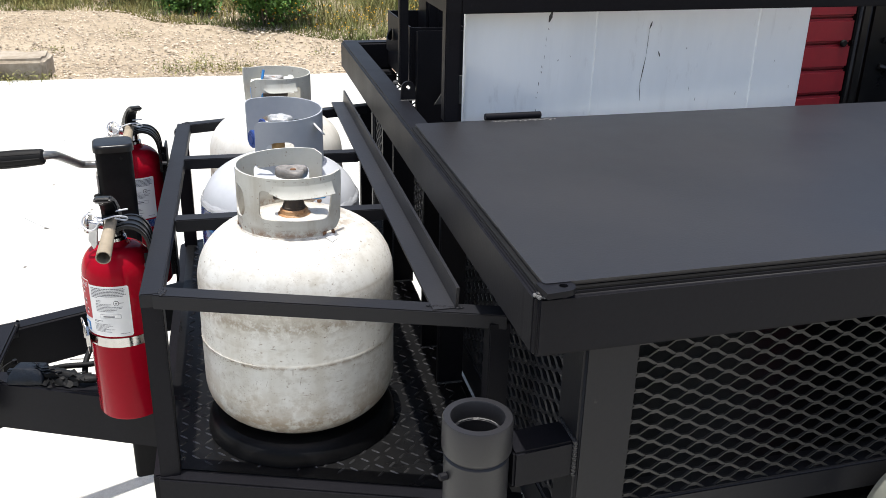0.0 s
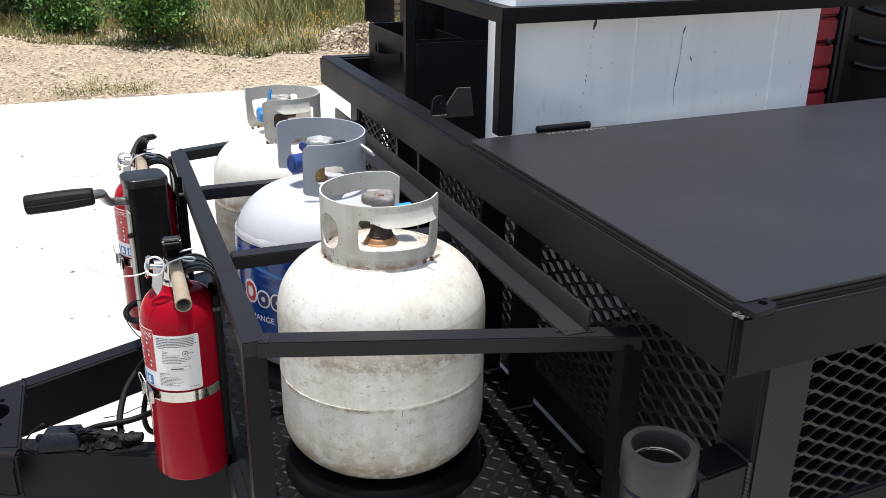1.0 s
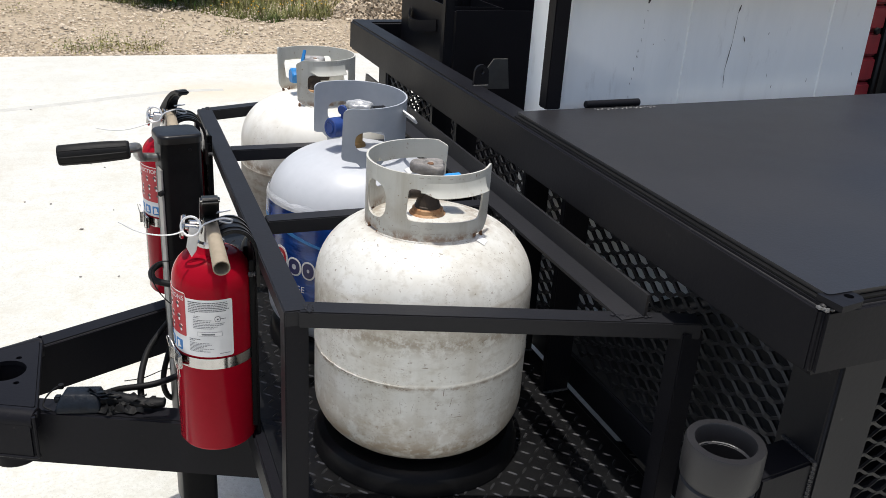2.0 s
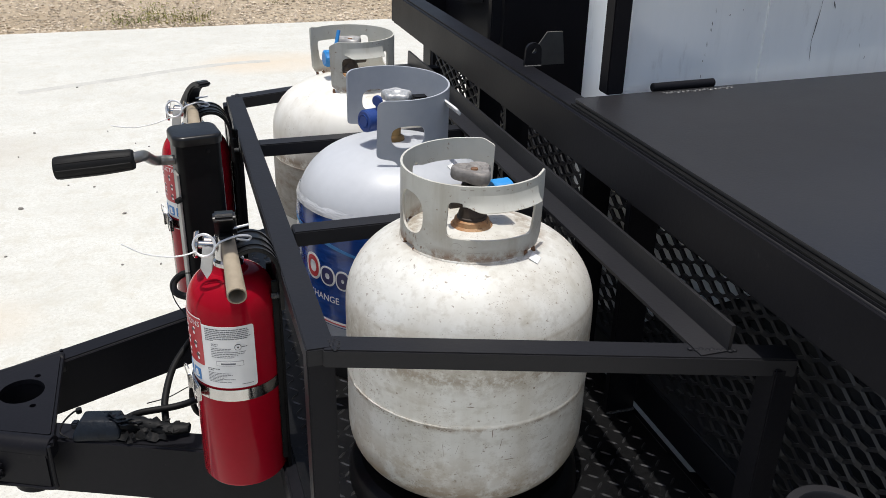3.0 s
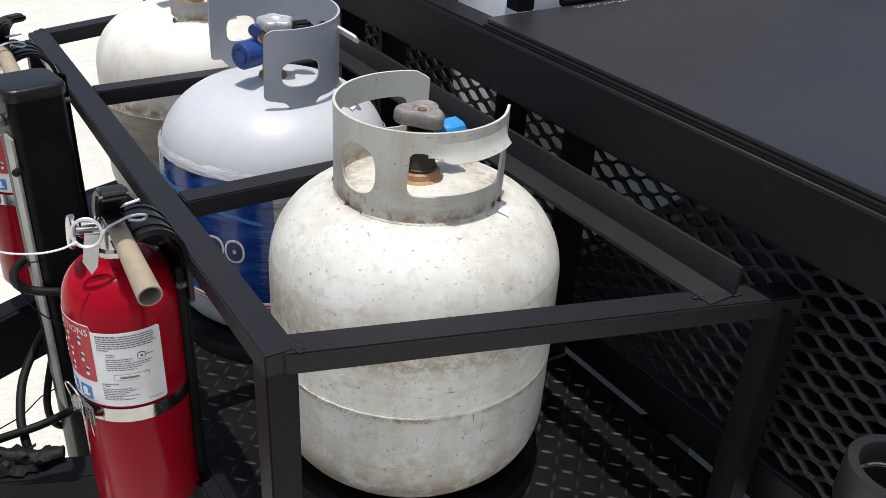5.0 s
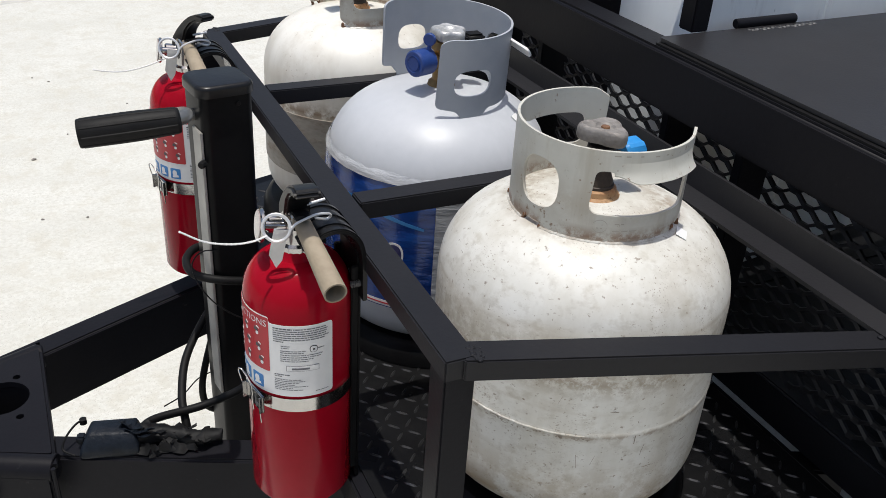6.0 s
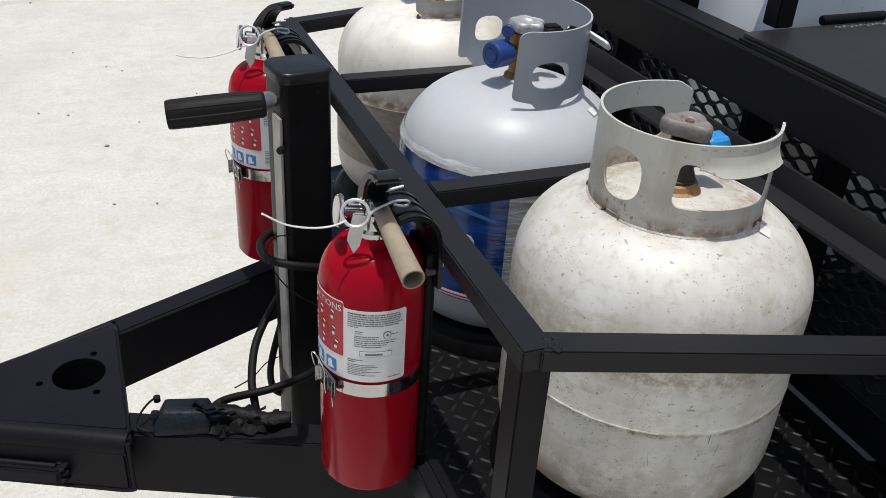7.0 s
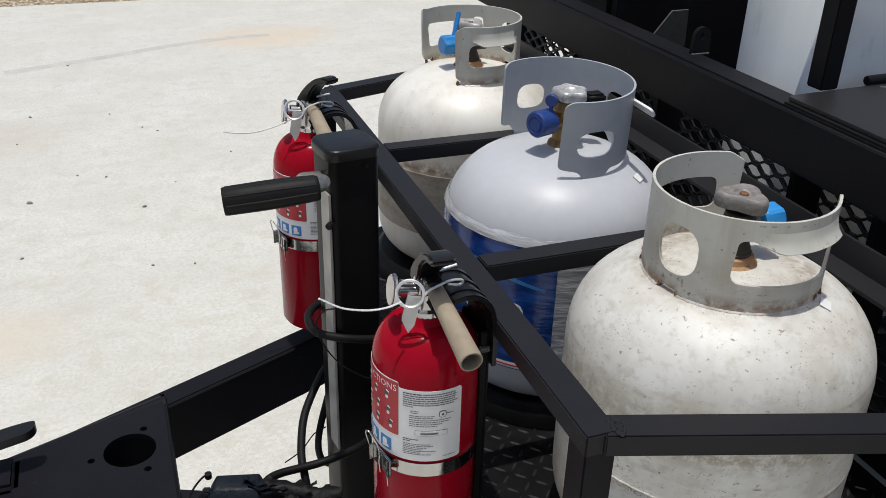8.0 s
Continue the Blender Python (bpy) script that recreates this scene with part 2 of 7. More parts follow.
CONCRETE = material("pale_concrete", (0.60, 0.597, 0.552), (0.49, 0.487, 0.442), rough=0.6, grain=90, broad=2.4, bump=0.4, spec=0.9,
                    dirt=(0.3, 0.285, 0.25), dirt_at=0.655, dirt_scale=190, dirt_soft=0.03, smudge=(0.47, 0.445, 0.37), smudge_scale=8.5, smudge_at=0.57, smudge_by=0.5)


def flecks(m, scale, size, mask_scale, mask_at, colour, amount, stretch=(1, 1, 1)):
    """Small separate specks of one colour, gathered in patches."""
    n, l = m.node_tree.nodes, m.node_tree.links
    b = n["Principled BSDF"]
    old = b.inputs["Base Color"].links[0].from_socket
    tc, mp, vo, cut, nz, gate, mul, mul2, mx = (n.new("ShaderNode" + k) for k in ("TexCoord", "Mapping", "TexVoronoi", "MapRange", "TexNoise", "MapRange", "Math", "Math", "Mix"))
    mp.inputs["Scale"].default_value = stretch
    l.new(tc.outputs["Object"], mp.inputs[0])
    l.new(mp.outputs[0], vo.inputs["Vector"])
    vo.inputs["Scale"].default_value = scale
    cut.inputs[1].default_value, cut.inputs[2].default_value, cut.inputs[3].default_value, cut.inputs[4].default_value = size * 0.6, size, 1.0, 0.0
    l.new(vo.outputs["Distance"], cut.inputs[0])
    l.new(tc.outputs["Object"], nz.inputs["Vector"])
    nz.inputs["Scale"].default_value, nz.inputs["Detail"].default_value, nz.inputs["Roughness"].default_value = mask_scale, 6.0, 0.65
    gate.inputs[1].default_value, gate.inputs[2].default_value = mask_at - 0.05, mask_at + 0.07
    l.new(nz.outputs["Fac"], gate.inputs[0])
    mul.operation = mul2.operation = 'MULTIPLY'
    l.new(cut.outputs[0], mul.inputs[0])
    l.new(gate.outputs[0], mul.inputs[1])
    mul2.inputs[1].default_value = amount
    l.new(mul.outputs[0], mul2.inputs[0])
    mx.data_type = 'RGBA'
    l.new(mul2.outputs[0], mx.inputs[0])
    l.new(old, mx.inputs[6])
    mx.inputs[7].default_value = (*colour, 1)
    l.new(mx.outputs[2], b.inputs["Base Color"])


def streaks(m, stretch, at, soft, colour, amount, scale=1.0):
    """Long drawn-out stains: noise that is stretched along one axis."""
    n, l = m.node_tree.nodes, m.node_tree.links
    b = n["Principled BSDF"]
    old = b.inputs["Base Color"].links[0].from_socket
    tc, mp, nz, cut, mx = (n.new("ShaderNode" + k) for k in ("TexCoord", "Mapping", "TexNoise", "MapRange", "Mix"))
    mp.inputs["Scale"].default_value = stretch
    l.new(tc.outputs["Object"], mp.inputs[0])
    l.new(mp.outputs[0], nz.inputs["Vector"])
    nz.inputs["Scale"].default_value, nz.inputs["Detail"].default_value, nz.inputs["Roughness"].default_value = scale, 7.0, 0.62
    cut.inputs[1].default_value, cut.inputs[2].default_value, cut.inputs[4].default_value = at - soft, at + soft, amount
    l.new(nz.outputs["Fac"], cut.inputs[0])
    mx.data_type = 'RGBA'
    l.new(cut.outputs[0], mx.inputs[0])
    l.new(old, mx.inputs[6])
    mx.inputs[7].default_value = (*colour, 1)
    l.new(mx.outputs[2], b.inputs["Base Color"])


flecks(CONCRETE, 90, 0.2, 3.5, 0.46, (0.3, 0.29, 0.255), 0.6)
streaks(CONCRETE, (70, 70, 70), 0.57, 0.1, (0.42, 0.405, 0.35), 0.55)
streaks(CONCRETE, (17, 17, 17), 0.58, 0.1, (0.45, 0.425, 0.36), 0.4)
flecks(CONCRETE, 190, 0.3, 6.0, 0.42, (0.36, 0.35, 0.31), 0.6)
flecks(CONCRETE, 40, 0.07, 2.0, 0.47, (0.2, 0.19, 0.165), 0.7)
flecks(CONCRETE, 60, 0.2, 9.0, 0.55, (0.68, 0.68, 0.65), 0.5)
flecks(CONCRETE, 26, 0.06, 1.3, 0.5, (0.24, 0.23, 0.2), 0.6, (1.0, 1.4, 1.0))
streaks(COOLER, (7, 7, 0.9), 0.6, 0.12, (0.62, 0.66, 0.68), 0.25)
streaks(COOLER, (26, 26, 3.0), 0.66, 0.05, (0.55, 0.56, 0.56), 0.25)
streaks(CONCRETE, (1.2, 5.0, 1.0), 0.57, 0.1, (0.46, 0.45, 0.405), 0.3, 1.6)
streaks(TANKWHITE, (24, 24, 1.0), 0.56, 0.12, (0.39, 0.355, 0.285), 0.42)
streaks(TANKWHITE, (10, 10, 45), 0.66, 0.07, (0.32, 0.265, 0.19), 0.3)
streaks(TANKWHITE, (38, 38, 60), 0.62, 0.06, (0.33, 0.29, 0.22), 0.4)
flecks(TANKWHITE, 330, 0.26, 14, 0.55, (0.2, 0.165, 0.13), 0.7, (1, 0.6, 1.4))
streaks(TANKWHITE, (105, 120, 140), 0.67, 0.03, (0.2, 0.16, 0.12), 0.75)
streaks(TANKWHITE, (170, 170, 210), 0.66, 0.035, (0.16, 0.125, 0.09), 0.8)
streaks(TANKWHITE, (60, 60, 75), 0.6, 0.07, (0.38, 0.355, 0.31), 0.4)
streaks(TANKCREAM, (14, 14, 1.5), 0.58, 0.1, (0.42, 0.38, 0.3), 0.4)
flecks(TANKCREAM, 120, 0.16, 9, 0.57, (0.2, 0.15, 0.1), 0.7)
flecks(COLLAR1, 110, 0.14, 12, 0.55, (0.16, 0.08, 0.04), 0.8)
streaks(COLLAR1, (30, 30, 3), 0.6, 0.07, (0.33, 0.29, 0.22), 0.5)


def grime_band(m, z, wide, colour, amount, scale=22.0):
    """A broken ring of ground-in dirt round a bottle at one height of its own."""
    n, l = m.node_tree.nodes, m.node_tree.links
    b = n["Principled BSDF"]
    old = b.inputs["Base Color"].links[0].from_socket
    tc, sp, sub, ab, band, nz, cut, mul, mx = (n.new("ShaderNode" + k) for k in ("TexCoord", "SeparateXYZ", "Math", "Math", "MapRange", "TexNoise", "MapRange", "Math", "Mix"))
    l.new(tc.outputs["Object"], sp.inputs[0])
    sub.operation, sub.inputs[1].default_value = 'SUBTRACT', z
    l.new(sp.outputs["Z"], sub.inputs[0])
    ab.operation = 'ABSOLUTE'
    l.new(sub.outputs[0], ab.inputs[0])
    band.inputs[1].default_value, band.inputs[2].default_value, band.inputs[3].default_value, band.inputs[4].default_value = 0.0, wide, amount, 0.0
    l.new(ab.outputs[0], band.inputs[0])
    nz.inputs["Scale"].default_value, nz.inputs["Detail"].default_value, nz.inputs["Roughness"].default_value = scale, 9.0, 0.72
    l.new(tc.outputs["Object"], nz.inputs["Vector"])
    cut.inputs[1].default_value, cut.inputs[2].default_value = 0.42, 0.54
    l.new(nz.outputs["Fac"], cut.inputs[0])
    mul.operation = 'MULTIPLY'
    l.new(band.outputs[0], mul.inputs[0])
    l.new(cut.outputs[0], mul.inputs[1])
    mx.data_type = 'RGBA'
    l.new(mul.outputs[0], mx.inputs[0])
    l.new(old, mx.inputs[6])
    mx.inputs[7].default_value = (*colour, 1)
    l.new(mx.outputs[2], b.inputs["Base Color"])


grime_band(TANKWHITE, 0.075, 0.04, (0.25, 0.185, 0.115), 0.8, 30.0)
grime_band(TANKWHITE, 0.048, 0.026, (0.13, 0.09, 0.055), 1.0, 70.0)
grime_band(TANKWHITE, 0.178, 0.007, (0.24, 0.185, 0.125), 0.7, 48.0)
grime_band(TANKWHITE, 0.366, 0.008, (0.26, 0.2, 0.14), 0.75, 60.0)
grime_band(TANKWHITE, 0.245, 0.022, (0.24, 0.19, 0.13), 0.75, 75.0)
grime_band(TANKWHITE, 0.268, 0.03, (0.34, 0.3, 0.24), 0.5, 110.0)
grime_band(TANKWHITE, 0.11, 0.035, (0.33, 0.275, 0.2), 0.55, 36.0)
grime_band(TANKWHITE, 0.29, 0.004, (0.3, 0.26, 0.2), 0.5, 30.0)
grime_band(TANKCREAM, 0.235, 0.022, (0.2, 0.14, 0.085), 0.95, 26.0)
grime_band(COLLAR1, 0.368, 0.012, (0.2, 0.11, 0.06), 0.85, 40.0)
grime_band(COLLAR1, 0.4, 0.03, (0.36, 0.31, 0.24), 0.5, 24.0)


def stain(m, at, size, colour):
    """A rusty stain with a soft ragged edge at one spot of a material."""
    n, l = m.node_tree.nodes, m.node_tree.links
    b = n["Principled BSDF"]
    old = b.inputs["Base Color"].links[0].from_socket
    tc, mp, gr, nz, mul, rmp, mx = (n.new("ShaderNode" + k) for k in ("TexCoord", "Mapping", "TexGradient", "TexNoise", "Math", "MapRange", "Mix"))
    gr.gradient_type = 'SPHERICAL'
    mp.inputs["Location"].default_value = tuple(-a / q for a, q in zip(at, size))
    mp.inputs["Scale"].default_value = tuple(1 / q for q in size)
    nz.inputs["Scale"].default_value, nz.inputs["Detail"].default_value = 3.0, 8.0
    l.new(tc.outputs["Object"], mp.inputs[0])
    l.new(mp.outputs[0], gr.inputs[0])
    l.new(tc.outputs["Object"], nz.inputs["Vector"])
    mul.operation = 'MULTIPLY'
    l.new(gr.outputs["Fac"], mul.inputs[0])
    l.new(nz.outputs["Fac"], mul.inputs[1])
    rmp.inputs[1].default_value, rmp.inputs[2].default_value, rmp.inputs[4].default_value = 0.05, 0.4, 0.75
    l.new(mul.outputs[0], rmp.inputs[0])
    mx.data_type = 'RGBA'
    l.new(rmp.outputs[0], mx.inputs[0])
    l.new(old, mx.inputs[6])
    mx.inputs[7].default_value = (*colour, 1)
    l.new(mx.outputs[2], b.inputs["Base Color"])


stain(CONCRETE, (0.46, 4.6, 0.0), (0.6, 0.4, 1.0), (0.55, 0.46, 0.34))
stain(CONCRETE, (-1.3, 3.1, 0.0), (0.9, 0.4, 1.0), (0.43, 0.4, 0.34))
stain(CONCRETE, (-0.9, 1.4, 0.0), (0.3, 0.25, 1.0), (0.53, 0.47, 0.38))
DIRT = material("pale_gravel_ground", (0.42, 0.35, 0.255), (0.27, 0.215, 0.145), rough=0.95, grain=18, broad=0.6, bump=0.8,
                dirt=(0.2, 0.15, 0.095), dirt_at=0.62, dirt_scale=30)


# ---- building helpers ----
def add_box(bm, lo, hi, bevel=0.0, m=None):
    size = [b - a for a, b in zip(lo, hi)]
    mid = [(a + b) / 2 for a, b in zip(lo, hi)]
    mm = (m or Matrix()) @ Matrix.LocRotScale(mid, None, size)
    made = bmesh.ops.create_cube(bm, size=1.0, matrix=mm)
    if bevel:
        edges = list({e for v in made["verts"] for e in v.link_edges})
        bmesh.ops.bevel(bm, geom=edges, offset=bevel, segments=2 if bevel < 0.004 else 3, affect='EDGES', clamp_overlap=True)
    return bm


def add_beam(bm, p0, p1, w, h, bevel=0.003, up=(0, 0, 1)):
    """A square tube from p0 to p1 along its middle line, w across and h along up."""
    p0, p1 = Vector(p0), Vector(p1)
    d = (p1 - p0).normalized()
    side = d.cross(Vector(up)).normalized()
    top = side.cross(d)
    m = Matrix((side, d, top)).transposed().to_4x4()
    m.translation = (p0 + p1) / 2
    size = (p1 - p0).length
    return add_box(bm, (-w / 2, -size / 2, -h / 2), (w / 2, size / 2, h / 2), bevel, m)


def add_block(bm, hx, hy, z0, z1, corner, edge, m=None, steps=6):
    """A moulded cap: square in plan with round corners, its top edge rolled over."""
    def ring(inset, z):
        out = []
        c = max(corner - inset, 0.001)
        for qx, qy, a in ((1, 1, 0), (-1, 1, 90), (-1, -1, 180), (1, -1, 270)):
            for k in range(steps + 1):
                t = radians(a + 90 * k / steps)
                out.append(Vector((qx * (hx - corner) + c * math.cos(t) + (-qx * (inset - (corner - c)) if corner - c < inset else 0),
                                   qy * (hy - corner) + c * math.sin(t) + (-qy * (inset - (corner - c)) if corner - c < inset else 0), z)))
        return [bm.verts.new((m or Matrix()) @ p) for p in out]
    rows = [ring(0, z0), ring(0, z1 - edge)]
    for k in range(1, 6):
        t = math.pi / 2 * k / 5
        rows.append(ring(edge * (1 - math.cos(t)), z1 - edge + edge * math.sin(t)))
    n = len(rows[0])
    for a, b in zip(rows, rows[1:]):
        for k in range(n):
            bm.faces.new((a[k], a[(k + 1) % n], b[(k + 1) % n], b[k]))
    bm.faces.new(rows[-1])
    bm.faces.new(rows[0][::-1])
    return bm


def add_lathe(bm, profile, segments=48, m=None, closed=False):
    """Turns (radius, height) pairs round z."""
    m = m or Matrix()
    rings = []
    for r, z in profile:
        if r < 1e-6:
            rings.append([bm.verts.new(m @ Vector((0, 0, z)))])
        else:
            rings.append([bm.verts.new(m @ Vector((r * math.cos(2 * math.pi * k / segments), r * math.sin(2 * math.pi * k / segments), z))) for k in range(segments)])
    pairs = list(zip(rings, rings[1:])) + ([(rings[-1], rings[0])] if closed else [])
    for a, b in pairs:
        for k in range(segments):
            j = (k + 1) % segments
            if len(a) == 1 and len(b) > 1:
                bm.faces.new((a[0], b[j], b[k]))
            elif len(b) == 1 and len(a) > 1:
                bm.faces.new((a[k], a[j], b[0]))
            elif len(a) > 1:
                bm.faces.new((a[k], a[j], b[j], b[k]))
    bmesh.ops.recalc_face_normals(bm, faces=bm.faces)
    return bm


def add_rod(bm, a, b, r, segments=16, r2=None, cap=0.0):
    """A round bar from a to b with softened ends."""
    a, b = Vector(a), Vector(b)
    m = (b - a).to_track_quat("Z", "Y").to_matrix().to_4x4()
    m.translation = a
    size = (b - a).length
    r2 = r if r2 is None else r2
    c = cap or min(r, r2) * 0.2
    return add_lathe(bm, [(0, 0), (r - c, 0), (r, c), (r2, size - c), (r2 - c, size), (0, size)], segments, m)


def smooth_points(points, steps=8):
    """Catmull-Rom through the points."""
    p = [Vector(q) for q in points]
    p = [2 * p[0] - p[1], *p, 2 * p[-1] - p[-2]]
    out = []
    for k in range(1, len(p) - 2):
        for s in range(steps):
            t = s / steps
            out.append(0.5 * (2 * p[k] + (p[k + 1] - p[k - 1]) * t + (2 * p[k - 1] - 5 * p[k] + 4 * p[k + 1] - p[k + 2]) * t * t
                              + (3 * p[k] - p[k - 1] - 3 * p[k + 1] + p[k + 2]) * t ** 3))
    return out + [p[-2]]


def add_tube(bm, points, r, segments=8, steps=8, flat=1.0):
    """A bent round (or flattened) bar along a smooth line."""
    line = smooth_points(points, steps) if steps > 1 else [Vector(p) for p in points]
    side, rings = None, []
    for k, p in enumerate(line):
        d = (line[min(k + 1, len(line) - 1)] - line[max(k - 1, 0)]).normalized()
        if side is None:
            side = d.orthogonal().normalized()
        side = (side - d * side.dot(d)).normalized()
        other = d.cross(side)
        rings.append([bm.verts.new(p + r * (math.cos(2 * math.pi * j / segments) * side + flat * math.sin(2 * math.pi * j / segments) * other)) for j in range(segments)])
    for a, b in zip(rings, rings[1:]):
        for j in range(segments):
            i = (j + 1) % segments
            bm.faces.new((a[j], a[i], b[i], b[j]))
    bm.faces.new(rings[0][::-1])
    bm.faces.new(rings[-1])
    return bm


def add_arc_band(bm, r0, r1, z0, z1, a0, a1, steps=24, m=None):
    """A curved strip between two radii, from angle a0 to a1 in degrees."""
    m = m or Matrix()
    rows = []
    for k in range(steps + 1):
        a = radians(a0 + (a1 - a0) * k / steps)
        rows.append([bm.verts.new(m @ Vector((r * math.cos(a), r * math.sin(a), z))) for r, z in ((r0, z0), (r1, z0), (r1, z1), (r0, z1))])
    for a, b in zip(rows, rows[1:]):
        for j in range(4):
            i = (j + 1) % 4
            bm.faces.new((a[j], b[j], b[i], a[i]))
    if abs(a1 - a0) < 359.9:
        bm.faces.new(rows[0])
        bm.faces.new(rows[-1][::-1])
    bmesh.ops.recalc_face_normals(bm, faces=bm.faces)
    return bm


def rounded(points, r, steps=5):
    """A polygon with its corners rounded."""
    out, n = [], len(points)
    for k in range(n):
        p, a, b = Vector(points[k]), Vector(points[k - 1]), Vector(points[(k + 1) % n])
        rr = min(r, (a - p).length * 0.48, (b - p).length * 0.48)
        s, e = p + (a - p).normalized() * rr, p + (b - p).normalized() * rr
        out += [(1 - t) ** 2 * s + 2 * t * (1 - t) * p + t * t * e for t in [j / steps for j in range(steps + 1)]]
    return out


def add_sheet(bm, outline, holes, place, thick, cuts=(), slice_at=0.012):
    """A flat sheet with holes, given in two dimensions, bent by place(u, v, w) and thickened."""
    flat = bmesh.new()
    for loop in (outline, *holes):
        vs = [flat.verts.new((p[0], p[1], 0)) for p in loop]
        for k in range(len(vs)):
            flat.edges.new((vs[k - 1], vs[k]))
    bmesh.ops.triangle_fill(flat, edges=flat.edges[:], use_beauty=True)
    us = [p[0] for p in outline]
    if slice_at:
        u = min(us) + slice_at
        while u < max(us) - 1e-4:
            bmesh.ops.bisect_plane(flat, geom=flat.verts[:] + flat.edges[:] + flat.faces[:], plane_co=(u, 0, 0), plane_no=(1, 0, 0))
            u += slice_at
    low = {v: bm.verts.new(place(v.co.x, v.co.y, 0.0)) for v in flat.verts}
    high = {v: bm.verts.new(place(v.co.x, v.co.y, thick)) for v in flat.verts}
    for f in flat.faces:
        bm.faces.new([low[v] for v in f.verts])
        bm.faces.new([high[v] for v in reversed(f.verts)])
    for e in flat.edges:
        if len(e.link_faces) == 1:
            a, b = e.verts
            bm.faces.new((low[a], low[b], high[b], high[a]))
    flat.free()
    bmesh.ops.recalc_face_normals(bm, faces=bm.faces)
    return bm


def mesh_of(name, bm, mat, angle=38):
    me = bpy.data.meshes.new(name)
    bm.normal_update()
    bm.to_mesh(me)
    bm.free()
    me.materials.append(mat)
    me.polygons.foreach_set("use_smooth", [True] * len(me.polygons))
    me.set_sharp_from_angle(angle=radians(angle))
    return me


def part(name, bm, mat, parent, label="", kind=""):
    """Links a bmesh as one mesh under a thing or a part; the mesh is in the thing's own coordinates."""
    ob = new(name, mesh_of(name, bm, mat))
    ob.parent = parent
    return tagged(ob, label=label, kind=kind)


def thing(name, at, label, category, group=""):
    ob = new(name)
    ob.empty_display_size = 0.05
    ob.location = at
    return tagged(ob, label=label, category=category, group=group)


def solid(name, bm, mat, label, category, group="", kind="", at=(0, 0, 0)):
    ob = new(name, mesh_of(name, bm, mat))
    ob.location = at
    return tagged(ob, label=label, category=category, group=group, kind=kind)


def letters(text, size):
    """Flat vertices and faces of a word in the built-in font."""
    curve = bpy.data.curves.new("word", 'FONT')
    curve.body, curve.size, curve.resolution_u = text, size, 2
    ob = bpy.data.objects.new("word", curve)
    scene.collection.objects.link(ob)
    me = bpy.data.meshes.new_from_object(ob.evaluated_get(bpy.context.evaluated_depsgraph_get()))
    verts, faces = [v.co.copy() for v in me.vertices], [tuple(p.vertices) for p in me.polygons]
    bpy.data.objects.remove(ob)
    bpy.data.curves.remove(curve)
    bpy.data.meshes.remove(me)
    return verts, faces


def B():
    return bmesh.new()


def square(x0, z0, x1, z1):
    return [(x0, z0), (x1, z0), (x1, z1), (x0, z1)]


# ---- ground ----
SLAB_EDGE = -4.2                   # the concrete ends here, well behind the camera


def build_ground():
    bm = B()
    n = 60
    grid = [[None] * (n + 1) for _ in range(n + 1)]
    for i in range(n + 1):
        for j in range(n + 1):
            u, v = 2 * i / n - 1, 2 * j / n - 1
            x, y = 400 * u ** 3 + 8 * u, 400 * v ** 3 + 16 * v + 4
            out = max(0.0, y - 6.2)
            z = -0.05 + (0.035 * noise.noise((x * 0.7, y * 0.7, 0)) + 0.02 * noise.noise((x * 2, y * 2, 3)) if out > 0 else -0.03) + 0.012 * min(out, 20)
            grid[i][j] = bm.verts.new((x, y, z))
    for i in range(n):
        for j in range(n):
            bm.faces.new((grid[i][j], grid[i + 1][j], grid[i + 1][j + 1], grid[i][j + 1]))
    solid("ground", bm, DIRT, "pale crushed limestone and dry dirt ground", "ground", kind="structure")
    slab = B()
    add_box(slab, (-14, SLAB_EDGE, -0.12), (14, 5.88, 0.0), 0.012)
    solid("pavement", slab, CONCRETE, "pale sunlit concrete slab with faint stains", "pavement", kind="structure")


YARD_FIRST = set(scene.objects)
build_ground()
YARD = [ob for ob in scene.objects if ob not in YARD_FIRST]


# ---- trailer ----
SKEW = 0.045          # the body's long sides run a little off the x axis


def sy(x, y):
    return y + SKEW * (x - 0.37)


trailer = thing("trailer", (0, 0, 0), "black-painted steel barbecue trailer with caged bottle deck", "trailer")

# tongue
for side in (-1, 1):
    d = Vector((1.0, 0.447 if side > 0 else -0.427, 0)).normalized()
    a = Vector((-0.60, 0.0445 if side > 0 else -0.028, 0.55))
    bm = B()
    add_beam(bm, a, a + d * 1.2, 0.042, 0.102, 0.004)
    part("tongue_beam", bm, BLACK, trailer)
bm = B()
add_beam(bm, (-0.02, -0.50, 0.555), (-0.02, 0.50, 0.555), 0.045, 0.09, 0.004)
part("cross_member", bm, BLACK, trailer)


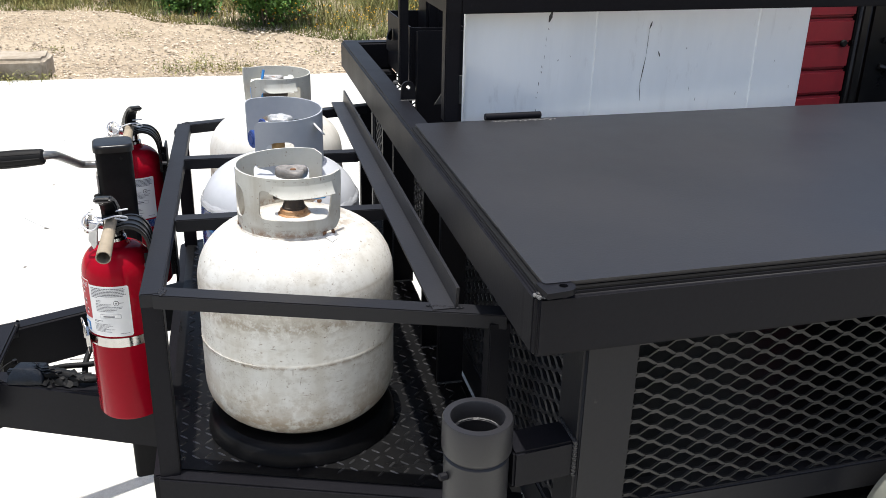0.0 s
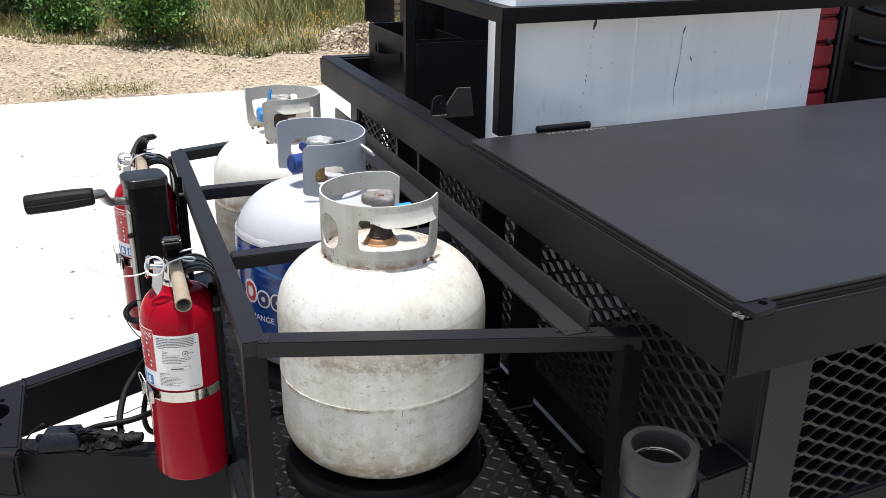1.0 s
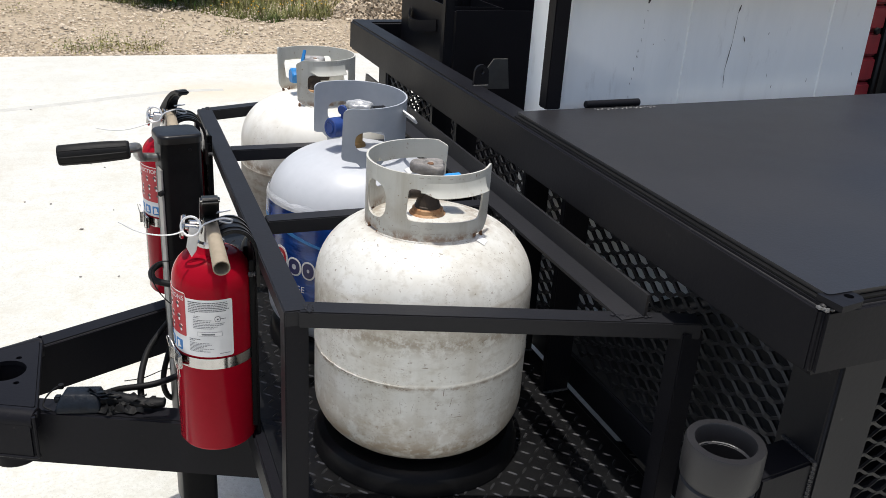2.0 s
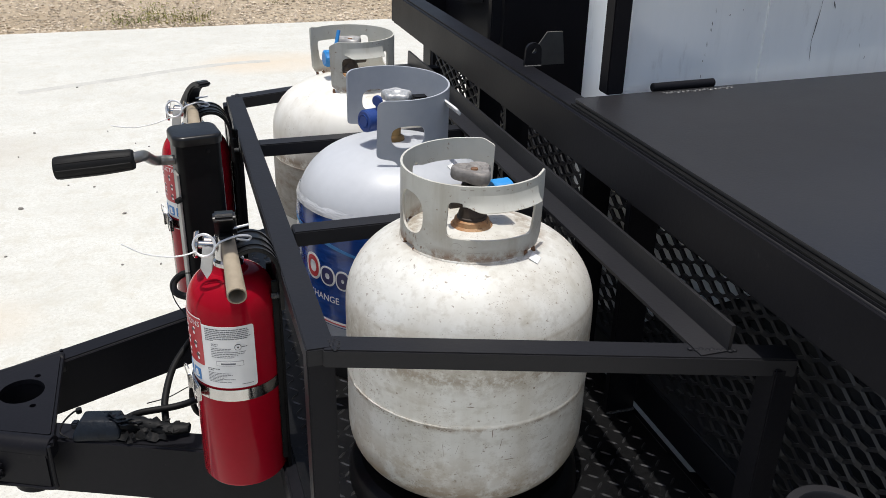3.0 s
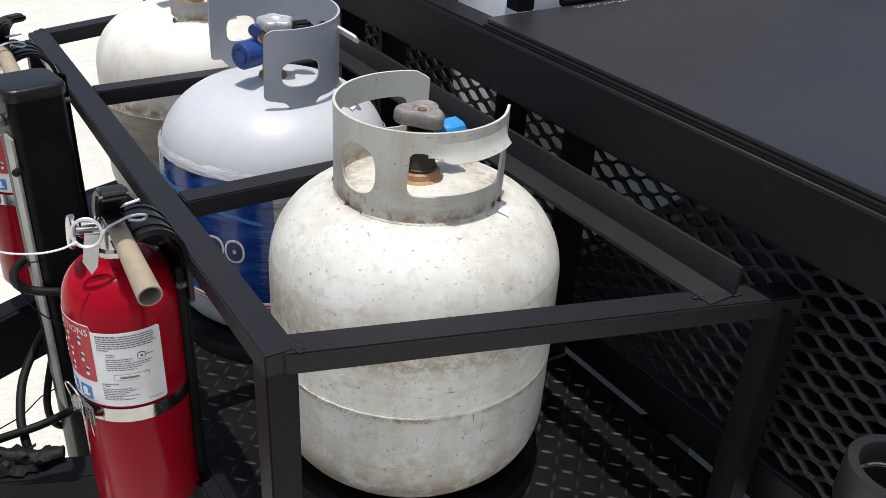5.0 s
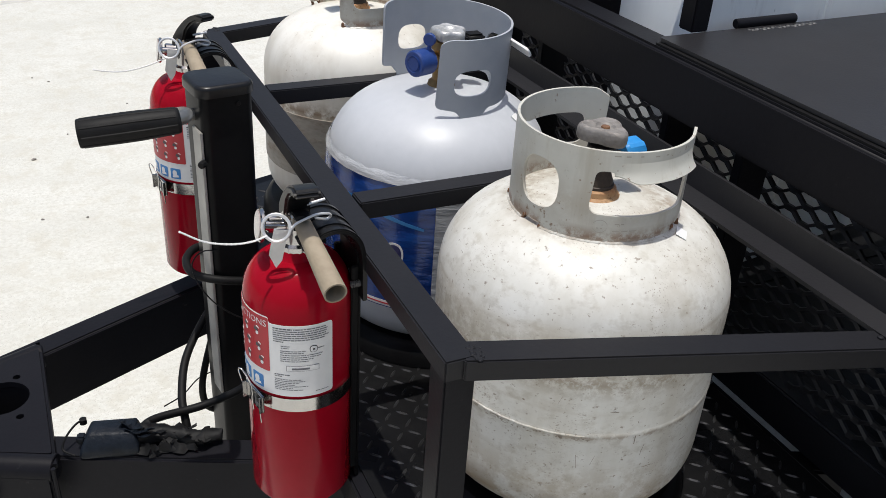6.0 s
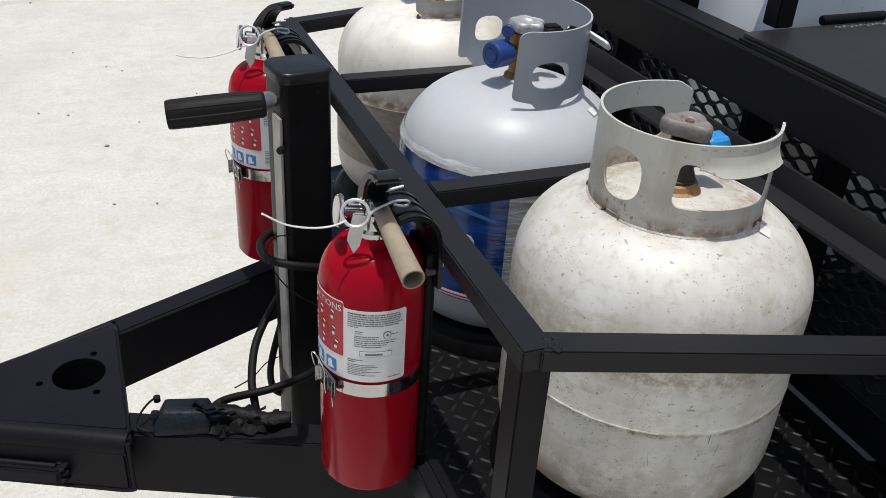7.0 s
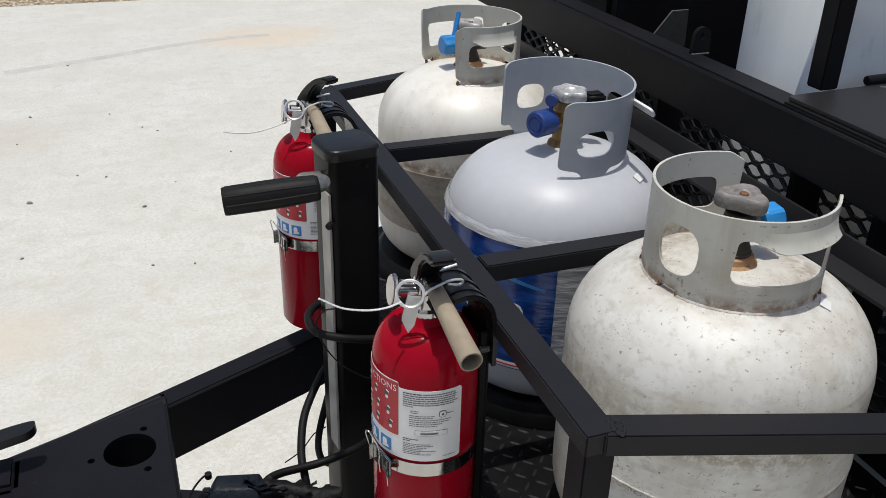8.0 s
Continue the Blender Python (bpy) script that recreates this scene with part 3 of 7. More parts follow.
def build_coupler():
    # folded cover plate with a round hole and three bolt holes
    def circle(cx, cy, r, n=28):
        return [(cx + r * math.cos(2 * math.pi * k / n), cy + r * math.sin(2 * math.pi * k / n)) for k in range(n)]

    outline = rounded([(-0.432, -0.1273), (-0.432, 0.100), (-0.715, 0.004), (-0.715, -0.002)], 0.004, 2)
    holes = [circle(-0.483, 0.003, 0.034), circle(-0.463, 0.043, 0.005, 12), circle(-0.463, -0.043, 0.005, 12), circle(-0.532, -0.004, 0.005, 12)]
    bm = B()
    add_sheet(bm, outline, holes, lambda u, v, w: Vector((u, v, 0.603 + w)), 0.009, slice_at=0)
    plate = part("coupler_plate", bm, BLACK, trailer)
    for side, off in ((-1, -0.148), (1, 0.121)):
        bm = B()
        p, q = Vector((-0.436, off, 0.571)), Vector((-0.72, 0.014 * side, 0.571))
        p.z = q.z = 0.563
        add_beam(bm, p, q, 0.008, 0.063, 0.003)
        inward = Vector((p.y - q.y, q.x - p.x, 0)).normalized() * side
        if inward.y * side > 0:
            inward = -inward
        edge = inward * 0.014 + Vector((0, 0, 0.031))
        add_rod(bm, p + edge, q + edge, 0.018, 24, cap=0.001)
        part("side_flange", bm, BLACK, plate)
        bm = B()
        line = [p + Vector((0.003, 0.003 * side, z)) for z in (0.045, 0.03, 0.012, -0.006, -0.022, -0.031)] + [p + (q - p) * t + Vector((0, 0.0035 * side, -0.0325)) for t in (0.04, 0.12, 0.24, 0.36, 0.5)]
        line = [v + Vector((noise.noise((k, 1, side)), noise.noise((k, 2, side)), noise.noise((k, 3, side)))) * 0.0016 for k, v in enumerate(line)]
        add_tube(bm, line, 0.003, 8)
        part("weld", bm, BLACK, plate, kind="stuff")
    bm = B()
    add_tube(bm, [(-0.4315 + 0.0012 * noise.noise((k, 0, 0)), -0.143 + 0.0258 * k, 0.604 + 0.001 * noise.noise((k, 5, 0))) for k in range(11)], 0.0045, 8)
    part("weld", bm, BLACK, plate, kind="stuff")
    bm = B()
    add_arc_band(bm, 0.0345, 0.039, 0.44, 0.602, 0, 360, 32, Matrix.Translation((-0.483, 0.003, 0)))
    part("socket_tube", bm, BLACK, plate)
    bm = B()
    add_beam(bm, (-0.513, -0.124, 0.556), (-0.62, -0.0735, 0.556), 0.02, 0.022, 0.004)
    loop = part("chain_loop", bm, BLACK, plate)
    bm = B()
    for k in range(26):
        add_lathe(bm, [(0, -0.003), (0.0042, -0.001), (0.0038, 0.0018), (0, 0.003)], 7,
                  Matrix.Translation((-0.512 + random.uniform(-0.006, 0.004), -0.125 + random.uniform(-0.006, 0.01), 0.546 + 0.024 * (k % 13) / 12)))
    add_tube(bm, [(-0.52 - 0.0095 * k, -0.1185 + 0.0045 * k + 0.001 * noise.noise((k, 0, 4)), 0.567 + 0.001 * noise.noise((k, 7, 0))) for k in range(10)], 0.004, 8)
    part("weld", bm, BLACK, loop, kind="stuff")
    bm = B()
    add_lathe(bm, [(0, 0.53), (0.04, 0.53), (0.044, 0.55), (0.043, 0.6), (0.03, 0.628), (0, 0.636)], 24, Matrix.Translation((-0.735, 0, 0)))
    add_box(bm, (-0.735, -0.034, 0.53), (-0.62, 0.034, 0.62), 0.008)
    coupler = part("coupler", bm, BLACK, trailer)
    bm = B()
    add_sheet(bm, rounded([(-0.70, -0.012), (-0.594, 0.003), (-0.588, 0.026), (-0.62, 0.026), (-0.70, 0.014)], 0.012), [],
              lambda u, v, w: Vector((u, v, 0.655 + w + 0.1 * (u + 0.65))), 0.012, slice_at=0)
    part("latch_lever", bm, PLASTIC, coupler)


build_coupler()


# deck with raised tread
SLOPE = 0.345                        # the deck's ends follow the tongue's spread


def end_y(x):
    return 0.495 + SLOPE * 0.95 * (x + 0.09)


def build_deck():
    outline = [(-0.095, -end_y(-0.095) + 0.01), (0.4275, -end_y(0.4275) + 0.01), (0.4275, end_y(0.4275) - 0.01), (-0.095, end_y(-0.095) - 0.01)]
    bm = B()
    add_sheet(bm, outline, [], lambda u, v, w: Vector((u, v, 0.611 + w)), 0.006, slice_at=0)
    deck = part("deck_plate", bm, DECK, trailer, "black tread plate worn bright on its raised bars")
    # raised lozenges, alternating direction
    verts, faces = [], []
    step = 0.0205
    base = [(-1.0, 0, 0), (-0.5, -0.8, 0), (0.5, -0.8, 0), (1.0, 0, 0), (0.5, 0.8, 0), (-0.5, 0.8, 0), (-0.55, 0, 1), (0.55, 0, 1)]
    tris = [(0, 1, 6), (1, 2, 7), (1, 7, 6), (2, 3, 7), (3, 4, 7), (4, 5, 6), (4, 6, 7), (5, 0, 6)]
    nx, ny = int(0.55 / step), int(1.4 / step)
    for i in range(nx):
        for j in range(ny):
            x, y = -0.08 + (i + 0.5) * step, -0.70 + (j + 0.5) * step
            if abs(y) > end_y(x) - 0.03 or x > 0.415:
                continue
            ang = radians(45 if (i + j) % 2 else -45) + random.uniform(-0.03, 0.03)
            c, s, k = math.cos(ang), math.sin(ang), len(verts)
            for u, v, w in base:
                u, v = u * 0.0098, v * 0.0027
                verts.append((x + c * u - s * v, y + s * u + c * v, 0.6168 + 0.0018 * w))
            faces += [tuple(k + q for q in f) for f in tris]
    me = bpy.data.meshes.new("tread_pattern")
    me.from_pydata(verts, [], faces)
    me.materials.append(WORN)
    ob = new("tread_pattern", me)
    ob.parent = deck
    tagged(ob, kind="stuff")
    bm = B()                            # bare metal where the plate's cut edge has worn
    for y0, y1 in ((-0.575, -0.44), (-0.425, -0.332), (-0.12, 0.05), (0.07, 0.30)):
        add_box(bm, (0.4268, y0, 0.6172), (0.4279, y1, 0.6179), 0.0003)
    part("worn_edge", bm, WELD, deck, kind="stuff")
    for y0, y1 in ((-0.62, -0.135), (0.32, 0.64)):
        bm = B()
        add_box(bm, (0.4285, y0, 0.600), (0.4405, y1, 0.6125), 0.001)
        part("filler_bar", bm, GLOSS, deck)
    for side in (-1, 1):
        bm = B()
        add_beam(bm, (-0.10, side * end_y(-0.10), 0.589), (0.44, side * end_y(0.44), 0.589), 0.036, 0.052, 0.003)
        part("edge_rail", bm, BLACK, deck)
    bm = B()
    add_beam(bm, (-0.098, -0.50, 0.589), (-0.098, 0.50, 0.589), 0.03, 0.05, 0.003)
    part("edge_rail", bm, BLACK, deck)


build_deck()


# cage round the bottles
def build_cage():
    z, w, h = 0.919, 0.032, 0.0225
    bm = B()
    add_beam(bm, (-0.086, -0.507, z), (-0.078, 0.50, z), w, h, 0.0016)
    part("cage_rail", bm, CAGE, trailer)
    for side in (-1, 1):
        bm = B()
        add_beam(bm, (-0.08, side * 0.495, z - 0.0006), (0.405, side * 0.652, z - 0.0006), 0.031, h, 0.0016)
        rail = part("cage_rail", bm, CAGE, trailer)
        for px, py in ((-0.086, 0.491), (0.392, 0.648)):
            bm = B()
            add_beam(bm, (px, side * py, 0.61), (px, side * py, z - 0.002), 0.0305, 0.0305, 0.0016, up=(0, 1, 0.0))
            # duller copy of the rails' paint, for the posts' shaded sides
            part("cage_post", bm, BLACK, trailer)
        bm = B()
        for k in range(9):
            t = k / 8
            add_lathe(bm, [(0, -0.003), (0.002, -0.002), (0.002, -0.0012), (0, -0.0006)], 8, Matrix.Translation((-0.067 + 0.001 * (k % 2), side * (0.487 + 0.022 * t), 0.931)))
            add_lathe(bm, [(0, -0.003), (0.0032, -0.0012), (0.0028, -0.0004), (0, 0.0006)], 8,
                      Matrix.Translation((0.298 + 0.045 * t, side * (0.616 + 0.016 * t + 0.002 * (k % 2)), 0.932)))
        rnd = random.Random(31 + side)
        for k in range(22):
            p = Vector((-0.070 + rnd.uniform(-0.004, 0.004), side * (0.492 + 0.001 * k), 0.9303))
            q = rnd.uniform(0.0016, 0.003)
            add_lathe(bm, [(0, -q * 0.6), (q, 0), (q * 0.7, q * 0.3), (0, q * 0.4)], 8, Matrix.Translation(p))
        part("weld", bm, CAGE, rail, kind="stuff")
        bm = B()
        add_beam(bm, (-0.066, side * 0.19, z + 0.001), (0.31, side * 0.19, z + 0.001), 0.03, h, 0.0016)
        part("cage_rail", bm, CAGE, trailer)
    # angle iron along the body side
    bm = B()
    section = [(0.302, 0.9325), (0.338, 0.9325), (0.3395, 0.968), (0.335, 0.968), (0.334, 0.9375), (0.302, 0.9372)]
    ends = [[bm.verts.new((x, y, zz - (0.006 if y < 0 else 0))) for x, zz in section] for y in (-0.632, 0.655)]
    for k in range(6):
        j = (k + 1) % 6
        bm.faces.new((ends[0][k], ends[0][j], ends[1][j], ends[1][k]))
    bm.faces.new(ends[0][::-1])
    bm.faces.new(ends[1])
    bmesh.ops.recalc_face_normals(bm, faces=bm.faces)
    # lighter black than the rails, standing for sky light on the flange
    part("angle_iron", bm, PLATE, trailer)
    for ey in (-0.369, 0.0, 0.369):
        # moulded ring that holds a bottle's foot
        bm = B()
        add_lathe(bm, [(0.094, 0.6185), (0.095, 0.640), (0.104, 0.6465), (0.13, 0.650), (0.144, 0.6525), (0.152, 0.648), (0.158, 0.636), (0.1605, 0.6185)], 56, Matrix.Translation((0.131, ey, 0)), closed=True)
        part("foot_tray", bm, GLOSS, trailer, "smooth black moulded ring round a bottle's foot")


build_cage()


# body: rim, legs, walls of expanded metal
def expanded_metal(name, p0, ex, ez, width, height, parent, mat, long_way=0.051, short_way=0.0235, strand=0.0042, deep=0.003):
    """Diamonds of slit and stretched sheet: strands that meet in broad bonds."""
    p0, ex, ez = Vector(p0), Vector(ex).normalized(), Vector(ez).normalized()
    ey = ex.cross(ez)
    verts, faces = [], []
    nu, nv = int(width / (long_way / 2)), int(height / (short_way / 2))

    def bar(a, b, w):
        d = (b - a).normalized()
        s = d.cross(ey).normalized() * (w / 2)
        k = len(verts)
        tilt = ey * deep
        for p in (a, b):
            for q in (-s - tilt * 0.2, s - tilt * 0.8, s + tilt * 0.5, -s + tilt * 1.1):
                verts.append(p + q)
        for f in ((0, 1, 5, 4), (1, 2, 6, 5), (2, 3, 7, 6), (3, 0, 4, 7)):
            faces.append(tuple(k + q for q in f))

    for i in range(nu):
        for j in range(nv):
            if (i + j) % 2:
                continue
            a = p0 + ex * (i * long_way / 2) + ez * (j * short_way / 2)
            flat = ex * (long_way * 0.10)
            bar(a - flat, a + flat, strand * 1.7)
            for s in (-1, 1):
                if 0 <= j + s <= nv and i + 1 <= nu:
                    e = p0 + ex * ((i + 1) * long_way / 2) + ez * ((j + s) * short_way / 2)
                    bar(a + flat * 0.8, e - flat * 0.8, strand)
    me = bpy.data.meshes.new(name)
    me.from_pydata(verts, [], faces)
    me.materials.append(mat)
    ob = new(name, me)
    ob.parent = parent
    return tagged(ob, kind="stuff")


FAR = 2.9                             # where the body ends


def build_body():
    top, h, w = 1.062, 0.078, 0.05
    zc = top - h / 2
    bm = B()
    add_beam(bm, (0.3604 + w / 2, -0.8845 + 0.004, zc + 0.0005), (0.3604 + w / 2, 0.9055 - 0.004, zc + 0.0005), w, h, 0.0055)
    rim = part("rim_tube", bm, BLACK, trailer)
    for y in (-0.859, 0.88):
        bm = B()
        add_beam(bm, (0.361, sy(0.361, y), zc), (FAR, sy(FAR, y), zc), w, h, 0.0055)
        part("rim_tube", bm, BLACK, trailer)
    # cut end plate of the front tube
    for y, s in ((-0.8845, -1), (0.9055, 1)):
        bm = B()
        for k in range(14):
            add_lathe(bm, [(0, -0.003), (0.0035, -0.001), (0.004, 0.002), (0, 0.004)], 8, Matrix.Translation((0.368 + 0.0022 * k, y + s * 0.001 - s * 0.012 + 0.001 * (k % 3), top - 0.002)))
        part("weld", bm, WELD, rim, kind="stuff")
    for x, y in ((0.474, -0.824), (0.474, 0.84), (1.9, -0.80), (1.9, 0.85)):
        bm = B()
        yy = sy(x, y)
        add_beam(bm, (x, yy, 0.30), (x, yy, 0.983), 0.072, 0.072, 0.005, up=(0, 1, 0))
        part("leg_post", bm, CAGE, trailer)
    for y in (-0.309, -0.165, 0.165, 0.309):
        bm = B()
        add_box(bm, (0.385, y - 0.0075, 0.6175), (0.432, y + 0.0075, 0.985), 0.0015)
        upright = part("wall_post", bm, BLACK, trailer)
        bm = B()
        for k in range(18):
            add_lathe(bm, [(0, -0.002), (random.uniform(0.002, 0.0034), -0.0005), (0.0018, 0.0018), (0, 0.0024)], 7, Matrix.Translation((0.386 + 0.0026 * k, y - 0.0085 + random.uniform(-0.0008, 0.0008), 0.6185)))
        part("weld", bm, WORNWELD, upright, kind="stuff")
    bm = B()
    add_beam(bm, (0.475, 0.55, 0.60), (0.475, 0.55, 0.983), 0.048, 0.05, 0.004, up=(1, 0, 0))
    part("wall_post", bm, BLACK, trailer)
    # low rail under the walls, and a lower frame
    bm = B()
    add_beam(bm, (0.466, -0.785, 0.648), (0.466, 0.80, 0.648), 0.05, 0.062, 0.004)
    part("sill_rail", bm, CAGE, trailer)
    for y in (-0.80, 0.85):
        bm = B()
        add_beam(bm, (0.512, sy(0.512, y), 0.683), (FAR, sy(FAR, y), 0.683), 0.05, 0.05, 0.004)
        part("sill_rail", bm, CAGE, trailer)
    for y in (-0.70, 0.74):
        bm = B()
        add_beam(bm, (0.50, sy(0.5, y), 0.56), (FAR, sy(FAR, y), 0.56), 0.05, 0.10, 0.004)
        part("frame_beam", bm, BLACK, trailer)
    for x in (1.35, 2.2):
        bm = B()
        add_beam(bm, (x, -0.66, 0.555), (x, 0.78, 0.555), 0.05, 0.09, 0.004)
        part("cross_member", bm, BLACK, trailer)
    # front mesh in a darker black than the sides, for the rim's shade
    expanded_metal("expanded_metal", (0.447, -0.785, 0.69), (0, 1, 0), (0, 0, 1), 1.6, 0.298, trailer, PLATE, strand=0.0040)
    d = Vector((1, SKEW, 0))
    expanded_metal("expanded_metal", (0.512, sy(0.512, -0.817), 0.68), d, (0, 0, 1), 1.35, 0.306, trailer, MESHP)
    expanded_metal("expanded_metal", (0.512, sy(0.512, 0.872), 0.728), d, (0, 0, 1), 1.35, 0.258, trailer, MESHP, strand=0.004)
    # inner shelf under the lid, a solid floor pan further back
    bm = B()
    add_box(bm, (0.485, -0.77, 0.612), (FAR, -0.131, 0.618), 0.002)
    add_box(bm, (0.492, -0.13, 0.612), (FAR, 0.78, 0.618), 0.002)
    part("floor_pan", bm, GLOSS, trailer)
    # unseen black sheet, added to keep the inside dark behind the mesh
    bm = B()
    add_box(bm, (1.30, -0.13, 0.62), (FAR, -0.122, 1.055), 0.001)
    part("inner_panel", bm, GLOSS, trailer)

    # lid over the near half
    outline = rounded([(0.3735, -0.871), (2.2, sy(2.2, -0.871)), (2.2, sy(2.2, -0.137)), (0.3735, -0.137)], 0.006, 3)
    bm = B()
    add_sheet(bm, outline, [], lambda u, v, q: Vector((u, v, 1.0665 + q)), 0.005, slice_at=0)
    lid = part("lid", bm, PLATE, trailer, "flat black steel lid plate with faint scratches")
    for x in (0.568, 1.58):
        bm = B()
        add_rod(bm, (x - 0.057, sy(x - 0.057, -0.132), 1.0765), (x + 0.057, sy(x + 0.057, -0.132), 1.0765), 0.0068, 14)
        part("hinge_barrel", bm, BLACK, lid)
    bm = B()
    for x in (0.585, 1.6):
        for k in range(26):
            px = x - 0.062 + 0.005 * k
            add_lathe(bm, [(0, -0.001), (0.003 + 0.001 * (k % 2), 0), (0.0025, 0.0016), (0, 0.0022)], 7,
                      Matrix.Translation((px, sy(px, -0.148) - 0.002 * (k % 3), 1.0708)))
    part("weld", bm, WORNWELD, lid, kind="stuff")
    # black strip that draws the shade in the gap between lid and rim
    bm = B()
    add_box(bm, (0.3675, -0.868, 1.0622), (0.382, -0.140, 1.0655))
    add_beam(bm, (0.39, sy(0.39, -0.8705), 1.0638), (2.2, sy(2.2, -0.8705), 1.0638), 0.012, 0.003, 0)
    part("seal_strip", bm, RUBBER, lid)

    # lugs: one flat on the near corner, one upright on the front tube
    def lug(m, name):
        bm = B()
        n = 20
        outline = [(0.016, -0.006)] + [(0.0145 * math.cos(math.pi * k / n), 0.020 + 0.0145 * math.sin(math.pi * k / n)) for k in range(n + 1)] + [(-0.016, -0.006)]
        hole = [(0.0052 * math.cos(2 * math.pi * k / 16), 0.021 + 0.0052 * math.sin(2 * math.pi * k / 16)) for k in range(16)]
        add_sheet(bm, outline, [hole], lambda u, v, q: m @ Vector((u, v, q)), 0.007, slice_at=0)
        return part(name, bm, BLACK, trailer)

    lug(pose(0.406, 0.105, 1.068, 90, 0, 0), "padlock_lug")
    near = lug(pose(0.374, -0.879, 1.0632, 0, 0, -84), "padlock_lug")
    bm = B()
    rnd = random.Random(17)
    for k in range(26):
        q = rnd.uniform(0.0012, 0.0028)
        add_lathe(bm, [(0, -q), (q, -q * 0.3), (q * 0.8, q * 0.4), (0, q * 0.6)], 7, Matrix.Translation((0.3665 + rnd.uniform(-0.004, 0.006), -0.8765 + rnd.uniform(-0.006, 0.008), 1.0612 - rnd.uniform(0, 0.002))))
    for k in range(10):
        add_lathe(bm, [(0, -0.001), (0.003, -0.0005), (0.003, 0.0005), (0, 0.0016)], 8, Matrix.Translation((0.392 + 0.003 * k, 0.098 + 0.001 * (k % 2), 1.0625)))
    part("weld", bm, WORNWELD, near, kind="stuff")

    # pipe holder on an arm off the leg
    cx, cy = 0.312, -0.842
    bm = B()
    prof = [(0.029, 0.55), (0.0405, 0.55), (0.0405, 0.836), (0.038, 0.8385), (0.0385, 0.842), (0.0425, 0.844), (0.0435, 0.847), (0.0435, 0.886), (0.042, 0.889), (0.0335, 0.889),
            (0.0325, 0.887), (0.0320, 0.866), (0.0295, 0.864), (0.0290, 0.60)]
    add_lathe(bm, prof, 44, Matrix.Translation((cx, cy, 0)), closed=True)
    holder = part("pipe_holder", bm, PLATE, trailer, "black steel pipe socket with a thick welded collar")
    bm = B()                            # broken bright bead round the inner pipe's lip
    for b0, b1 in ((20, 75), (84, 128), (136, 150), (250, 262)):
        line = []
        for k in range(int((b1 - b0) / 5) + 1):
            t = radians(b0 + 5 * k)
            q = 0.0308 + 0.0006 * noise.noise((k, b0, 0))
            line.append((cx + q * math.cos(t), cy + q * math.sin(t), 0.8655 + 0.0008 * noise.noise((k * 1.7, 0, b0))))
        add_tube(bm, line, 0.0011, 6, 3)
    part("weld", bm, WORNWELD, holder, kind="stuff")
    bm = B()
    add_beam(bm, (cx + 0.039, cy + 0.004, 0.816), (0.438, -0.826, 0.816), 0.05, 0.052, 0.003)
    part("arm", bm, BLACK, holder)
    bm = B()
    for k in range(18):
        add_lathe(bm, [(0, -0.002), (0.003, -0.001), (0.003, 0.001), (0, 0.003)], 7, Matrix.Translation((0.4365, -0.85 + 0.0029 * k, 0.842 + 0.001 * (k % 2))))
        add_lathe(bm, [(0, -0.002), (0.003, -0.001), (0.003, 0.001), (0, 0.003)], 7, Matrix.Translation((0.4365 + 0.001 * (k % 2), -0.852, 0.842 - 0.0029 * k)))
    part("weld", bm, WELD, holder, kind="stuff")
    bm = B()
    add_rod(bm, (cx - 0.049, cy - 0.012, 0.815), (cx - 0.038, cy - 0.01, 0.815), 0.005, 8)
    part("grub_screw", bm, BLACK, holder)


build_body()


# rack of square tube round the cooler
def build_rack():
    z = 1.283
    k = 0.075
    corner, back = (0.444, -0.118), (0.455, 0.42)
    far = (1.74, -0.118 + k * 1.29)
    bm = B()
    add_beam(bm, (corner[0], corner[1] - 0.017, z), (back[0], back[1] + 0.4, z), 0.029, 0.027, 0.002)
    part("rack_rail", bm, BLACK, trailer)
    bm = B()
    add_beam(bm, (corner[0] + 0.013, corner[1], z - 0.0006), (far[0], far[1], z - 0.0006), 0.029, 0.027, 0.002)
    part("rack_rail", bm, BLACK, trailer)
    bm = B()
    add_beam(bm, (far[0] - 0.02, far[1] + 0.017, z), (far[0] - 0.02, far[1] + 0.95, z), 0.030, 0.027)
    part("rack_rail", bm, BLACK, trailer)
    for x, y in (corner, back, (far[0] - 0.02, far[1])):
        bm = B()
        low = 1.071 if y < 0.2 else 1.03
        w = 0.0285 if y < 0.2 else 0.022
        add_beam(bm, (x, y, low), (x, y, z - 0.003), w, w, 0.002, up=(0, 1, 0))
        post = part("rack_post", bm, BLACK, trailer)
        bm = B()
        add_lathe(bm, [(0.0, 0.0), (0.007, 0.0), (0.006, 0.006), (0, 0.008)], 10, Matrix.Translation((x - 0.022, y - 0.016, 1.063 if y < 0.2 else 1.035)))
        part("weld", bm, WORNWELD, post, kind="stuff")


build_rack()


